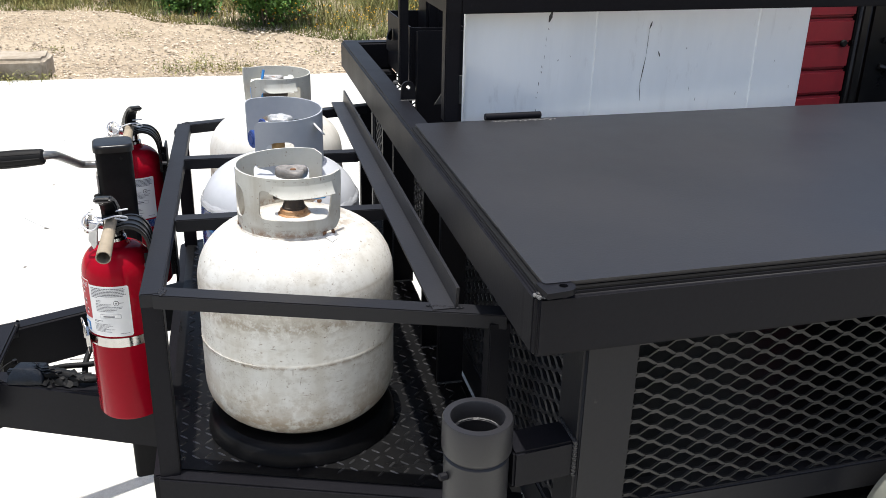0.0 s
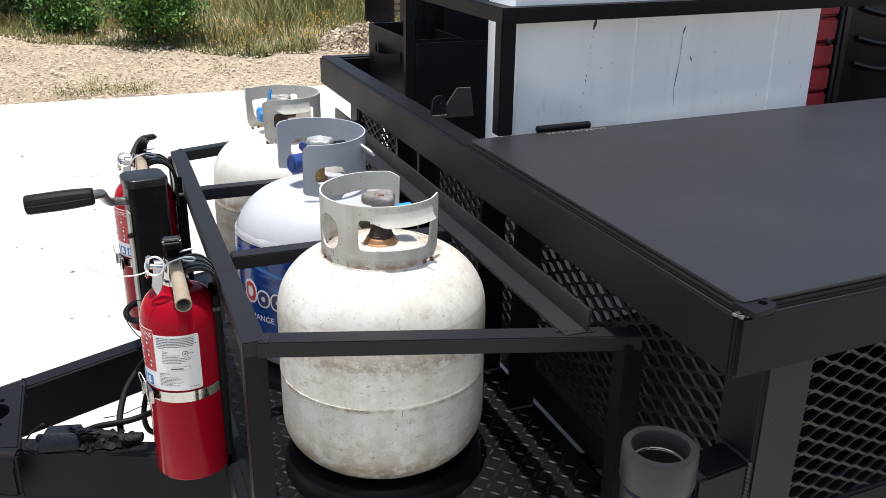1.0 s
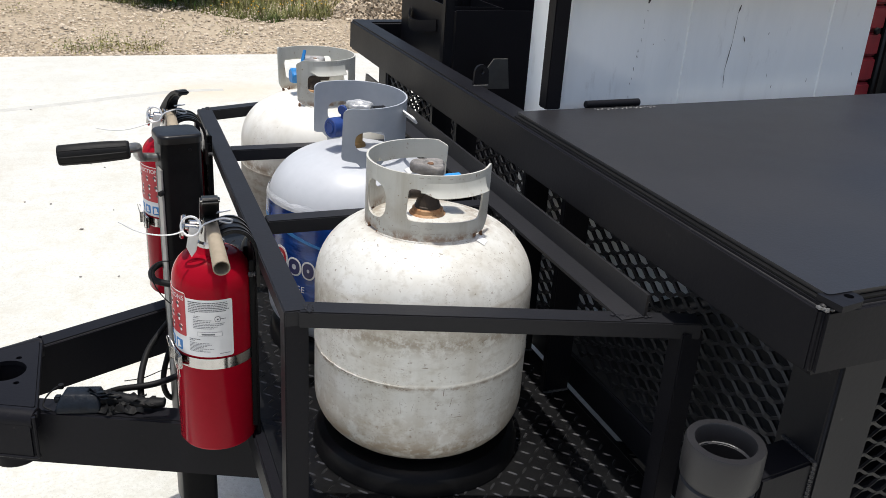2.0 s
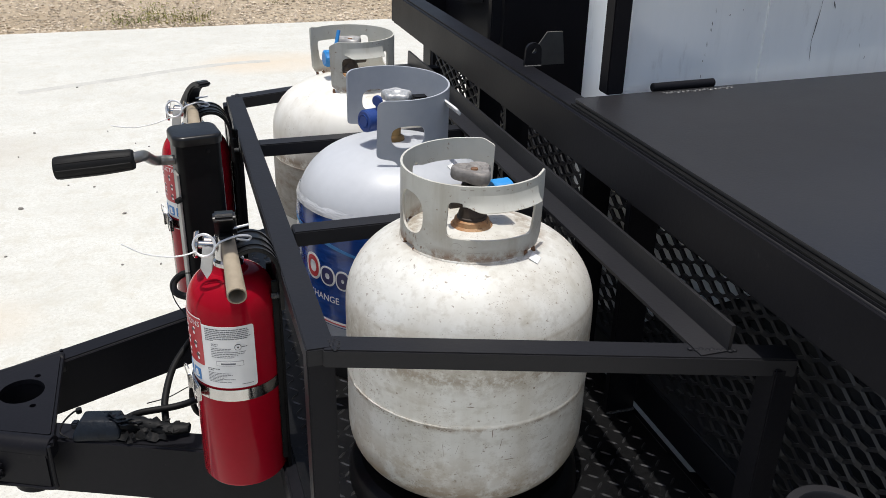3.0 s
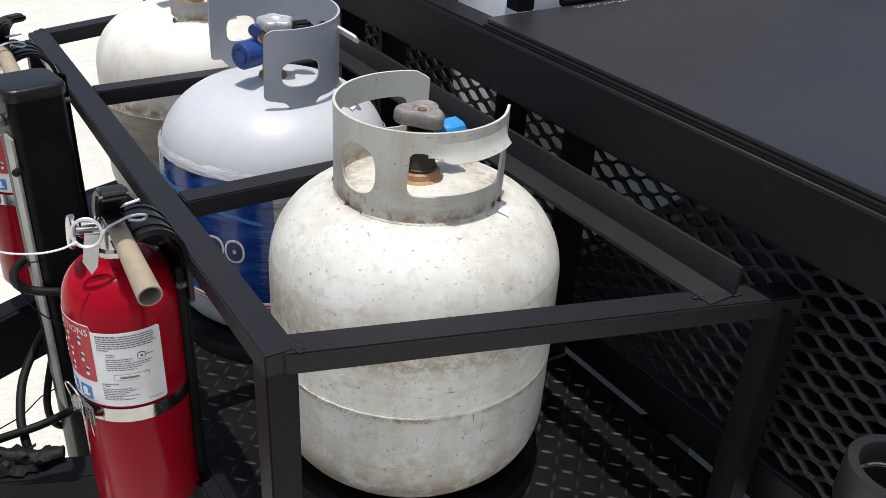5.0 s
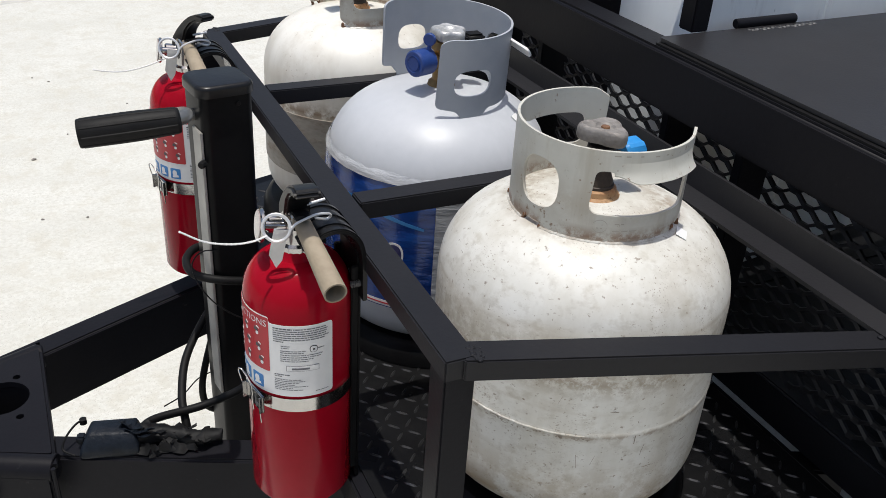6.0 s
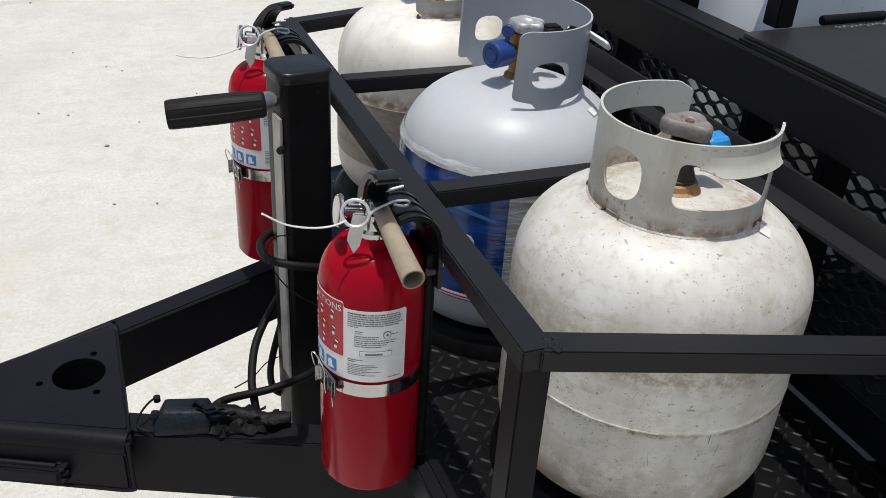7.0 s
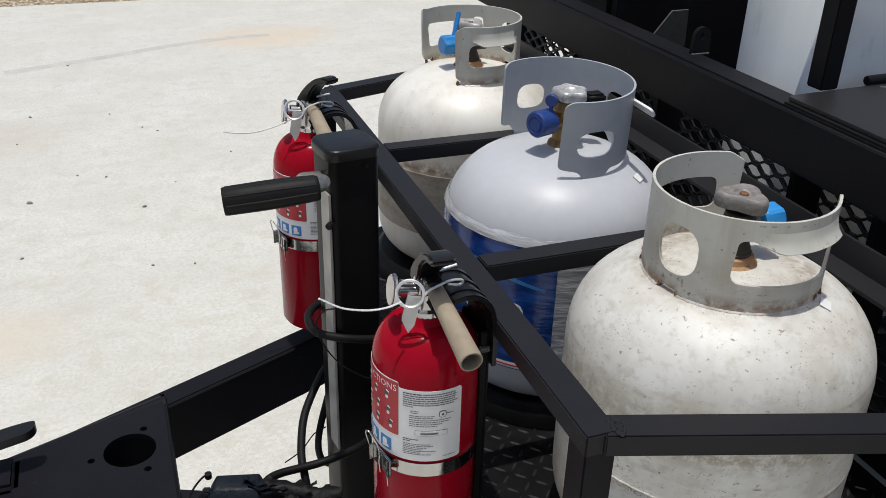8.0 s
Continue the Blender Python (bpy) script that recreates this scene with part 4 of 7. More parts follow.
# jack on the tongue
def build_jack():
    cx, cy, turn = -0.179, -0.017, 8
    m = pose(cx, cy, 0, 0, 0, turn)
    bm = B()
    add_block(bm, 0.0325, 0.0318, 0.30, 1.018, 0.010, 0.004, m)
    mast = part("jack_mast", bm, GLOSS, trailer, "black square jack mast with a plastic cap")
    bm = B()
    add_block(bm, 0.0360, 0.0352, 1.0145, 1.0285, 0.017, 0.0055, m)
    part("cap", bm, PLASTIC, mast)
    bm = B()
    add_rod(bm, m @ Vector((0.012, -0.034, 1.004)), m @ Vector((0.012, -0.0350, 1.004)), 0.003, 8)
    part("screw", bm, RUBBER, mast)
    bm = B()
    add_rod(bm, m @ Vector((-0.034, -0.0315, 0.935)), m @ Vector((-0.041, -0.038, 0.935)), 0.0045, 8)
    part("screw", bm, RUBBER, mast)
    # thin layer that makes the mast's left face pale grey
    bm = B()
    add_box(bm, (-0.0352, -0.0285, 0.58), (-0.0320, 0.0, 0.972), 0.001, m)
    part("side_plate", bm, STRIP, mast, "thin pale grey layer up the mast's side")
    bm = B()
    add_tube(bm, [(-0.205, -0.02, 0.985), (-0.225, -0.024, 0.987), (-0.238, -0.036, 0.992), (-0.244, -0.09, 1.015), (-0.247, -0.17, 1.046), (-0.250, -0.205, 1.058), (-0.262, -0.222, 1.062), (-0.30, -0.221, 1.06)], 0.0072, 12)
    crank = part("crank", bm, CRANKSTEEL, mast)
    bm = B()
    a, b = Vector((-0.2585, -0.2245, 1.0614)), Vector((-0.350, -0.2128, 1.0536))
    mm = (b - a).to_track_quat("Z", "Y").to_matrix().to_4x4()
    mm.translation = a
    n = (b - a).length
    add_lathe(bm, [(0.004, -0.001), (0.011, 0.0), (0.0122, 0.0012), (0.0126, 0.004), (0.0142, n * 0.45), (0.0141, n * 0.75), (0.0139, n - 0.0015), (0.0133, n), (0.0112, n), (0.0105, n - 0.02), (0, n - 0.02)], 28, mm)
    part("grip", bm, RUBBER, crank, "ribbed black rubber crank grip")
    for k in range(9):
        t = radians(40 * k)
        bm = B()
        p0, p1, p2 = (mm @ Vector((q * math.cos(t), q * math.sin(t), z)) for q, z in ((0.0120, 0.003), (0.0137, n * 0.45), (0.0134, n - 0.003)))
        add_tube(bm, [p0, p1, p2], 0.0012, 6, 6)
        part("grip_rib", bm, RUBBER, crank)


build_jack()


# brackets of the extinguishers
def build_brackets():
    for ey, ez in ((-0.267, 0.612), (0.216, 0.645)):
        bm = B()
        add_box(bm, (-0.105, ey - 0.034, ez - 0.0), (-0.1005, ey + 0.022, ez + 0.315), 0.0015)
        add_box(bm, (-0.112, ey - 0.036, ez + 0.02), (-0.1045, ey - 0.032, ez + 0.30), 0.001)
        add_box(bm, (-0.112, ey + 0.018, ez + 0.02), (-0.1045, ey + 0.022, ez + 0.30), 0.001)
        back = part("bracket", bm, GLOSS, trailer)
        for dz in (0.05, 0.2, 0.275):
            bm = B()
            add_lathe(bm, [(0, 0), (0.006, 0), (0.006, 0.004), (0, 0.005)], 6, pose(-0.105, ey - 0.006, ez + dz, 0, -90, 0))
            part("bolt", bm, ZINC, back)
        bm = B()
        add_lathe(bm, [(0, 0)] + [(0.0042 if k % 2 else 0.0032, 0.0012 * k) for k in range(11)] + [(0, 0.0132)], 12, pose(-0.101, ey - 0.036, ez + 0.279, 0, -90, 0))
        part("threaded_stud", bm, WORNWELD, back)


build_brackets()


# ---- gas bottles ----
def dome(r, z0, z1, steps=14, power=2.0):
    """Half an ellipse, squared off by power, from the wall (r, z0) to the axis (0, z1)."""
    q = 2 / power
    return [(r * max(0.0, math.cos(math.pi / 2 * k / steps)) ** q if k < steps else 0.0, z0 + (z1 - z0) * math.sin(math.pi / 2 * k / steps) ** q) for k in range(steps + 1)]


def bottle_body(r, low, low_wall, high_wall, high, seam=None, power=2.4):
    prof = dome(r, low_wall, low, 18, 2.5)[::-1]
    if seam:
        prof += [(r, seam - 0.006), (r + 0.0003, seam - 0.004), (r + 0.0007, seam - 0.002), (r + 0.0007, seam + 0.001), (r + 0.0002, seam + 0.0025), (r, seam + 0.004)]
    prof += dome(r, high_wall, high, 22, power)
    bm = B()
    add_lathe(bm, prof, 72)
    return bm


def on_ring(r):
    return lambda u, v, w: Vector(((r + w) * math.cos(u / r), (r + w) * math.sin(u / r), v))


def hole_round(r, a, z, half_a, half_z, n=26, power=2.6):
    out = []
    for k in range(n):
        t = 2 * math.pi * k / n
        c, s = math.cos(t), math.sin(t)
        out.append((radians(a) * r + radians(half_a) * r * math.copysign(abs(c) ** (2 / power), c), z + half_z * math.copysign(abs(s) ** (2 / power), s)))
    return out


def knob(bm, m, r=0.024, h=0.02, lobes=5):
    """A cast hand wheel with blunt lobes."""
    n = 40
    rings = []
    for rr, z in ((0.0, 0), (0.7, 0), (0.94, 0.1), (1.0, 0.3), (1.0, 0.72), (0.95, 0.92), (0.87, 1.0), (0.8, 0.96), (0.45, 0.94), (0.36, 0.82), (0.0, 0.82)):
        if rr == 0:
            rings.append([bm.verts.new(m @ Vector((0, 0, z * h)))])
            continue
        ring = []
        for k in range(n):
            t = 2 * math.pi * k / n
            q = r * rr * (1 + ((0.21 if lobes == 3 else 0.12) * math.cos(lobes * t) if rr > 0.5 else 0))
            ring.append(bm.verts.new(m @ Vector((q * math.cos(t), q * math.sin(t), z * h))))
        rings.append(ring)
    for a, b in zip(rings, rings[1:]):
        for k in range(n):
            j = (k + 1) % n
            if len(a) == 1:
                bm.faces.new((a[0], b[j], b[k]))
            elif len(b) == 1:
                bm.faces.new((a[k], a[j], b[0]))
            else:
                bm.faces.new((a[k], a[j], b[j], b[k]))
    bmesh.ops.recalc_face_normals(bm, faces=bm.faces)


DECK_Z = 0.618


def old_bottle(at, turn, label, paint, collar_paint, cap_mat, wheel_mat, r=0.1555, rc=0.0835):
    """A worn refillable bottle with a windowed collar; turn: the way the collar opens."""
    tank = thing("gas_bottle", (at[0], at[1], DECK_Z), label, "gas bottle", "gas bottles in the cage")
    o = DECK_Z
    body = part("body", bottle_body(r, 0.636 - o, 0.722 - o, 0.884 - o, 0.993 - o, 0.799 - o), paint, tank)
    bm = B()
    add_arc_band(bm, 0.087, 0.09, 0.0, 0.045, 0, 360, 40)
    part("foot_ring", bm, paint, tank)
    z0, z1 = 0.981 - o, 1.0755 - o

    def deg(a):
        return radians(a) * rc

    a0, a1 = 47.0, 317.0               # the collar runs from one end of the gap to the other
    tip = 0.006
    outline = [(deg(a0 + 2), z0 + 0.012), (deg(a0 + 14), z0)]
    for a in (115, 130):
        outline.append((deg(a), z0))
    outline += [(deg(132), z0 + 0.004), (deg(140), z0 + 0.004), (deg(142), z0), (deg(179), z0), (deg(181), z0 + 0.005), (deg(194), z0 + 0.005), (deg(196), z0), (deg(290), z0),
                (deg(293), z0 + 0.005), (deg(a1 - 10), z0 + 0.007), (deg(a1 - 3), z0 + 0.02), (deg(a1), z1 - 0.02), (deg(a1), z1 + tip * 0.6), (deg(a1 - 14), z1), (deg(a0 + 10), z1), (deg(a0), z1 - 0.008)]
    outline = rounded(outline, 0.0035, 3)
    holes = [rounded([(deg(225), z0 + 0.030), (deg(298), z0 + 0.026), (deg(303), z0 + 0.068), (deg(243), z0 + 0.069), (deg(236), z0 + 0.075), (deg(227), z0 + 0.074)], 0.010, 5),
             hole_round(rc, 189.5, z0 + 0.047, 15.5, 0.0255),
             rounded([(deg(63), z0 + 0.03), (deg(128), z0 + 0.03), (deg(128), z0 + 0.07), (deg(122), z0 + 0.074), (deg(117), z0 + 0.066), (deg(63), z0 + 0.066)], 0.012, 5)]
    bm = B()
    rot = pose(0, 0, 0, 0, 0, turn)
    ring = on_ring(rc)
    add_sheet(bm, outline, holes, lambda u, v, w: rot @ ring(u, v, w), 0.0028, slice_at=deg(5))
    collar = part("collar", bm, collar_paint, tank, "painted steel collar with rusty weld feet")
    for b0, b1 in ((238, 303), (66, 118)):      # the edge above a window is rolled outward for the hand
        bm = B()
        rows = []
        for k in range(23):
            ang = b0 + (b1 - b0) * k / 22
            grow = min(1.0, (k / 22) * 4.0)
            grow = grow * grow * (3 - 2 * grow)
            row = []
            for out, zz in ((0.0029, 0.084), (0.0042, 0.077), (0.0062, 0.0715), (0.0102, 0.0658), (0.0088, 0.0645), (0.0045, 0.070), (0.002, 0.077)):
                q = rc + 0.0029 + (out - 0.0029) * grow if out > 0.0029 else rc + out
                row.append(bm.verts.new((q * math.cos(radians(ang + turn)), q * math.sin(radians(ang + turn)), z0 + zz + (0.006 * (1 - grow) if zz < 0.07 else 0))))
            rows.append(row)
        for u, v in zip(rows, rows[1:]):
            for k in range(7):
                bm.faces.new((u[k], v[k], v[(k + 1) % 7], u[(k + 1) % 7]))
        bm.faces.new(rows[0])
        bm.faces.new(rows[-1][::-1])
        bmesh.ops.recalc_face_normals(bm, faces=bm.faces)
        part("hand_lip", bm, collar_paint, collar)
    bm = B()                                   # stamped ring and bars low on the collar, groove shade drawn as flat darker marks
    for k in range(28):
        a_, c_ = (radians(turn + 234 + 4.6 * math.cos(2 * math.pi * (k + j) / 28)) for j in (0, 1))
        h_, i_ = (z0 + 0.018 + 0.0066 * math.sin(2 * math.pi * (k + j) / 28) for j in (0, 1))
        bm.faces.new([bm.verts.new(((rc + 0.0031) * math.cos(t), (rc + 0.0031) * math.sin(t), h)) for t, h in ((a_, h_), (c_, i_), (c_, i_ - 0.0007), (a_, h_ - 0.0007))])
    for b0, b1, hz in ((232, 233, 0.015), (234.5, 235.5, 0.015), (243, 246, 0.02), (247, 249, 0.02), (242, 252, 0.0125), (253, 258, 0.0125), (236, 240, 0.090), (243, 246, 0.090), (252, 254, 0.090), (262, 265, 0.089), (270, 272, 0.089)):
        a_, c_ = radians(turn + b0), radians(turn + b1)
        bm.faces.new([bm.verts.new(((rc + 0.0031) * math.cos(t), (rc + 0.0031) * math.sin(t), z0 + h)) for t, h in ((a_, hz), (c_, hz), (c_, hz + 0.0012), (a_, hz + 0.0012))])
    part("stamped_mark", bm, STAMP, collar, kind="stuff")
    bm = B()
    for b0, b1 in ((60, 132), (140, 181), (194, 293)):
        line = []
        for k in range(int((b1 - b0) / 2)):
            a, q = radians(b0 + 2 * k + turn), rc + 0.0022 + 0.0009 * noise.noise((k * 0.9, turn, 0))
            line.append((q * math.cos(a), q * math.sin(a), z0 - 0.0006 + 0.0008 * noise.noise((k * 0.8, 3, turn))))
        add_tube(bm, line, 0.0021, 7, 3)
    part("weld", bm, paint, collar, kind="stuff")
    bm = B()
    for a_ in (52, 131, 141, 180, 195, 292, 303):
        a = radians(a_ + turn)
        for k in range(5):
            q = rc + 0.0015 + random.uniform(-0.001, 0.001)
            b_ = a + random.uniform(-0.03, 0.03)
            add_lathe(bm, [(0, -0.003), (0.0024, -0.001), (0.002, 0.002), (0, 0.003)], 6, Matrix.Translation((q * math.cos(b_), q * math.sin(b_), z0 + random.uniform(-0.002, 0.006))))
    part("rust_spot", bm, RUST, collar, kind="stuff")
    # valve
    bm = B()
    add_lathe(bm, [(0, 1.001 - o), (0.0172, 1.005 - o), (0.0168, 1.009 - o), (0.0128, 1.019 - o), (0.0125, 1.03 - o), (0.016, 1.034 - o), (0.014, 1.046 - o), (0.006, 1.048 - o), (0.006, 1.056 - o), (0, 1.056 - o)], 20)
    valve = part("valve", bm, VALVE, tank, "dark corroded brass shut-off valve")
    bm = B()
    d = Vector((math.cos(radians(turn)), math.sin(radians(turn)), 0))
    add_rod(bm, Vector((0, 0, 1.025 - o)), Vector((0, 0, 1.025 - o)) - d * 0.032, 0.008, 14)
    add_rod(bm, Vector((0, 0, 1.024 - o)), Vector((0, 0, 1.024 - o)) + d * 0.028, 0.0115, 16)
    part("outlet", bm, VALVE, valve)
    bm = B()
    add_lathe(bm, [(0, 0.9995 - o), (0.0188, 1.0 - o), (0.0186, 1.0045 - o), (0.015, 1.0065 - o), (0, 1.007 - o)], 20)
    part("boss", bm, VALVE, valve, "dark rust-stained valve boss")
    bm = B()
    add_lathe(bm, [(0.028, 0.9905 - o), (0.0255, 0.9932 - o), (0.0228, 0.9948 - o), (0.0218, 1.0002 - o), (0.0195, 1.0016 - o), (0.012, 1.002 - o)], 24)
    part("neck", bm, NECK, valve, "cream weld neck stained with orange rust")
    bm = B()
    q = Vector((0, 0, 1.03 - o)) + d * 0.026
    side = Vector((-d.y, d.x, 0))
    rows = []
    for along, rr in ((0.0, 0.0148), (0.003, 0.0156), (0.023, 0.0156), (0.026, 0.0140)):
        rows.append([bm.verts.new(q + d * along + (side * math.cos(math.pi * k / 12) + Vector((0, 0, 1)) * math.sin(math.pi * k / 12)) * rr * (1.07 if k % 4 < 2 and 0 < along < 0.025 else 0.95)) for k in range(24)])
    for u, v in zip(rows, rows[1:]):
        for k in range(24):
            bm.faces.new((u[k], u[(k + 1) % 24], v[(k + 1) % 24], v[k]))
    bm.faces.new(rows[0][::-1])
    bm.faces.new(rows[-1])
    bmesh.ops.recalc_face_normals(bm, faces=bm.faces)
    if turn > 90:
        add_beam(bm, q + d * 0.004 + Vector((0, 0, 0.012)), q - d * 0.002 + Vector((0.004, 0.004, 0.052)), 0.010, 0.0025, 0.001)
    part("cap", bm, cap_mat, valve, "bright blue ribbed plastic outlet cap")
    bm = B()
    knob(bm, pose(0, 0, 1.05 - o, 2, 3, 40), r=0.0235, h=0.017, lobes=3)
    wheel = part("hand_wheel", bm, wheel_mat, valve)
    bm = B()
    add_lathe(bm, [(0, 0), (0.0048, 0), (0.0042, 0.002), (0, 0.0024)], 10, pose(0.001, 0, 1.0638 - o))
    part("nut", bm, RUST, wheel)
    return tank, body


t1, t1_body = old_bottle((0.131, -0.369), 5, "worn white gas bottle with scratched grimy paint, grey collar", TANKWHITE, COLLAR1, CYAN, WHEELDIRTY, 0.1585, 0.0857)
t3, t3_body = old_bottle((0.138, 0.369), 185, "cream gas bottle with a dull metal sleeve low down", TANKCREAM, COLLAR1, CYAN, CASTGREY)


def dress_bottles():
    o = DECK_Z
    # paper tag and scratches on the near bottle
    r = 0.1585
    bm = B()
    a = radians(-59)
    m = Matrix.Translation((0.098 * math.cos(a), 0.098 * math.sin(a), 0.9778 - o)) @ pose(0, 0, 0, 0, 27, -59) @ pose(0, 0, 0, 0, 0, 20)
    add_box(bm, (-0.006, -0.007, 0), (0.006, 0.007, 0.0008), 0, m)
    part("tag", bm, LABEL, t1, "small torn white paper sticker")
    bm = B()
    ring = on_ring(r + 0.0003)
    for ang, z, w, h, tilt in ((-98, 0.792, 0.0010, 0.012, 0.1), (-94, 0.775, 0.0005, 0.014, 0.35), (-119, 0.765, 0.0004, 0.018, -0.2), (-113, 0.768, 0.0004, 0.013, 0.5), (-128, 0.84, 0.0004, 0.010, 0.6),
                               (-80, 0.846, 0.003, 0.002, 0.2), (-141, 0.83, 0.0025, 0.002, 0.2), (-72, 0.765, 0.012, 0.0008, 0.1), (-108, 0.83, 0.009, 0.001, 0.2), (-90, 0.75, 0.015, 0.0008, 0.1)):
        u, v, w = radians(ang) * r, z - o, w * 0.6
        pts = [(u - w + tilt * 0.3 * h, v + h / 2), (u + w * 0.6 + tilt * 0.3 * h, v + h / 2), (u + w - tilt * 0.3 * h, v - h / 2), (u - w * 0.4 - tilt * 0.3 * h, v - h / 2)]
        vs = [bm.verts.new(ring(p[0], p[1], 0.0002)) for p in pts]
        bm.faces.new(vs[::-1])
    part("scratch", bm, SCRATCH, t1, kind="stuff")
    # raised, chipped stretch of the weld round the middle
    bm, chips = B(), B()
    line = []
    for k in range(26):
        t = radians(-172 + 2.2 * k)
        q = r + 0.0003 + 0.0006 * noise.noise((k * 0.7, 4, 0))
        line.append((q * math.cos(t), q * math.sin(t), 0.7985 - o + 0.0009 * noise.noise((k * 0.6, 0, 9))))
    add_tube(bm, line, 0.0013, 7, 3)
    part("seam_bead", bm, TANKWHITE, t1)
    rnd = random.Random(6)
    for k in range(70):
        t = rnd.uniform(-172, -40) if k > 45 else rnd.uniform(-172, -116)
        u, v, w, h = radians(t) * r, 0.7955 - o + rnd.uniform(-0.0022, 0.0022), rnd.uniform(0.0006, 0.003), rnd.uniform(0.0003, 0.0009)
        q = on_ring(r + 0.0016)
        chips.faces.new([chips.verts.new(q(*p, 0.0)) for p in ((u - w, v), (u, v - h), (u + w, v + h * 0.4), (u, v + h))])
    part("chipped_paint", chips, SCRATCH, t1, kind="stuff")
    # lower metal sleeve of the far bottle
    bm = B()
    add_arc_band(bm, 0.1558, 0.1572, 0.735 - o, 0.845 - o, 0, 360, 48)
    part("sleeve", bm, SLEEVE, t3, "dull grey-beige sleeve with brown stains")


dress_bottles()


def exchange_bottle():
    tank = thing("gas_bottle", (0.127, 0.0, DECK_Z), "light grey exchange gas bottle in a blue printed sleeve", "gas bottle", "gas bottles in the cage")
    o = DECK_Z
    r = 0.1565
    part("body", bottle_body(r, 0.632 - o, 0.70 - o, 0.866 - o, 0.984 - o, None, 2.45), TANKGREY, tank)
    bm = B()
    add_arc_band(bm, 0.087, 0.09, 0.0, 0.045, 0, 360, 40)
    part("foot_ring", bm, TANKGREY, tank)
    # printed sleeve: blue over one part, crinkled clear film over the rest, a puckered edge above
    bm = B()
    add_arc_band(bm, r + 0.0004, r + 0.0016, 0.712 - o, 0.872 - o, 110, 245, 40)
    sleeve = part("printed_sleeve", bm, BLUEWRAP, tank, "glossy blue printed plastic sleeve")
    bm = B()
    add_arc_band(bm, r + 0.0004, r + 0.0016, 0.700 - o, 0.872 - o, 245.2, 469.8, 60)
    part("clear_sleeve", bm, CLEARWRAP, tank, "crinkled silvery shrink film")

    def shoulder(z):
        """The bottle's radius at a height."""
        return r * (1 - max(0.0, (z - 0.866) / 0.118) ** 2.45) ** (1 / 2.45)

    for b0, b1, mat, nm in ((110, 245, BLUEWRAP, "sleeve_shoulder"), (245.2, 469.8, CLEARWRAP, "film_shoulder")):
        bm = B()
        rows = []
        for k in range(61):
            t = radians(b0 + (b1 - b0) * k / 60)
            rows.append([bm.verts.new(((shoulder(zz) + 0.0014) * math.cos(t), (shoulder(zz) + 0.0014) * math.sin(t), zz - o)) for zz in (0.871, 0.880, 0.889, 0.898)])
        for u, v in zip(rows, rows[1:]):
            for j in range(3):
                bm.faces.new((u[j], v[j], v[j + 1], u[j + 1]))
        part(nm, bm, mat, sleeve)
    bm = B()
    n = 160
    rows = []
    for k in range(n):
        t = 2 * math.pi * k / n
        wob = 0.0025 * noise.noise((math.cos(t) * 9, math.sin(t) * 9, 0))
        row = []
        for lift, zz in ((0.0026, 0.898), (0.0028, 0.9015), (0.0022, 0.906), (0.0004, 0.910 + wob * 2)):
            q = shoulder(zz) + lift + 0.0011 * noise.noise((math.cos(t) * 30, math.sin(t) * 30, zz * 60)) + 0.0006
            row.append(bm.verts.new((q * math.cos(t), q * math.sin(t), zz - o + wob * 0.3)))
        rows.append(row)
    for k in range(n):
        a, b = rows[k - 1], rows[k]
        for j in range(3):
            bm.faces.new((a[j], b[j], b[j + 1], a[j + 1]))
    part("film_edge", bm, CLEARWRAP, sleeve)
    ring = on_ring(r + 0.0016)

    def flat_on(outline, holes, mat, name, w=0.0004):
        bm = B()
        add_sheet(bm, outline, holes, lambda u, v, q: ring(u, v, q + 0.0002), w, slice_at=0.008)
        part(name, bm, mat, sleeve)

    def at(ang, z):
        return radians(ang) * (r + 0.0016), z - o

    # printed mark as plain rounded shapes, white edged
    for ang, z, ha, hz, inner, ink in ((204.5, 0.806, 6.8, 0.0225, 0.46, LABELRED), (217.0, 0.799, 5.8, 0.017, 0.3, INKNAVY), (228.0, 0.798, 5.0, 0.017, 0.2, INKNAVY)):
        flat_on(hole_round(r, ang, z - o, ha, hz, 26, 2.3), [], INKWHITE, "printed_mark", 0.0003)
        bm = B()
        add_sheet(bm, hole_round(r, ang, z - o, ha * 0.8, hz * 0.82, 26, 2.3), [hole_round(r, ang, z - o, ha * inner, hz * inner, 20, 2.3)],
                  lambda u, v, q: ring(u, v, q + 0.0006), 0.0003, slice_at=0.008)
        part("printed_mark", bm, ink, sleeve)
    verts, faces = letters("EXCHANGE", 0.0165)
    bm = B()
    top = radians(223) * (r + 0.0016)
    wide = max(v.x for v in verts)
    vs = [bm.verts.new(ring(top - wide + v.x, 0.7545 - o + v.y, 0.0009)) for v in verts]
    for f in faces:
        try:
            bm.faces.new([vs[k] for k in f])
        except ValueError:
            pass
    part("lettering", bm, INKWHITE, sleeve, "white printed word EXCHANGE")
    # lighter swoosh and a pale lower band
    flat_on([at(150, 0.846), at(180, 0.862), at(205, 0.858), at(240, 0.838), at(240, 0.842), at(206, 0.865), at(180, 0.868), at(150, 0.858)], [], INKBLUE, "printed_swoosh", 0.0002)
    flat_on([at(112, 0.7135), at(243, 0.7135), at(243, 0.722), at(112, 0.722)], [], INKWHITE, "printed_band", 0.0002)
    flat_on([at(112, 0.7165), at(243, 0.7165), at(243, 0.7185), at(112, 0.7185)], [], LABELRED, "printed_line", 0.0005)

    rc, z0, z1 = 0.089, 0.963 - o, 1.077 - o

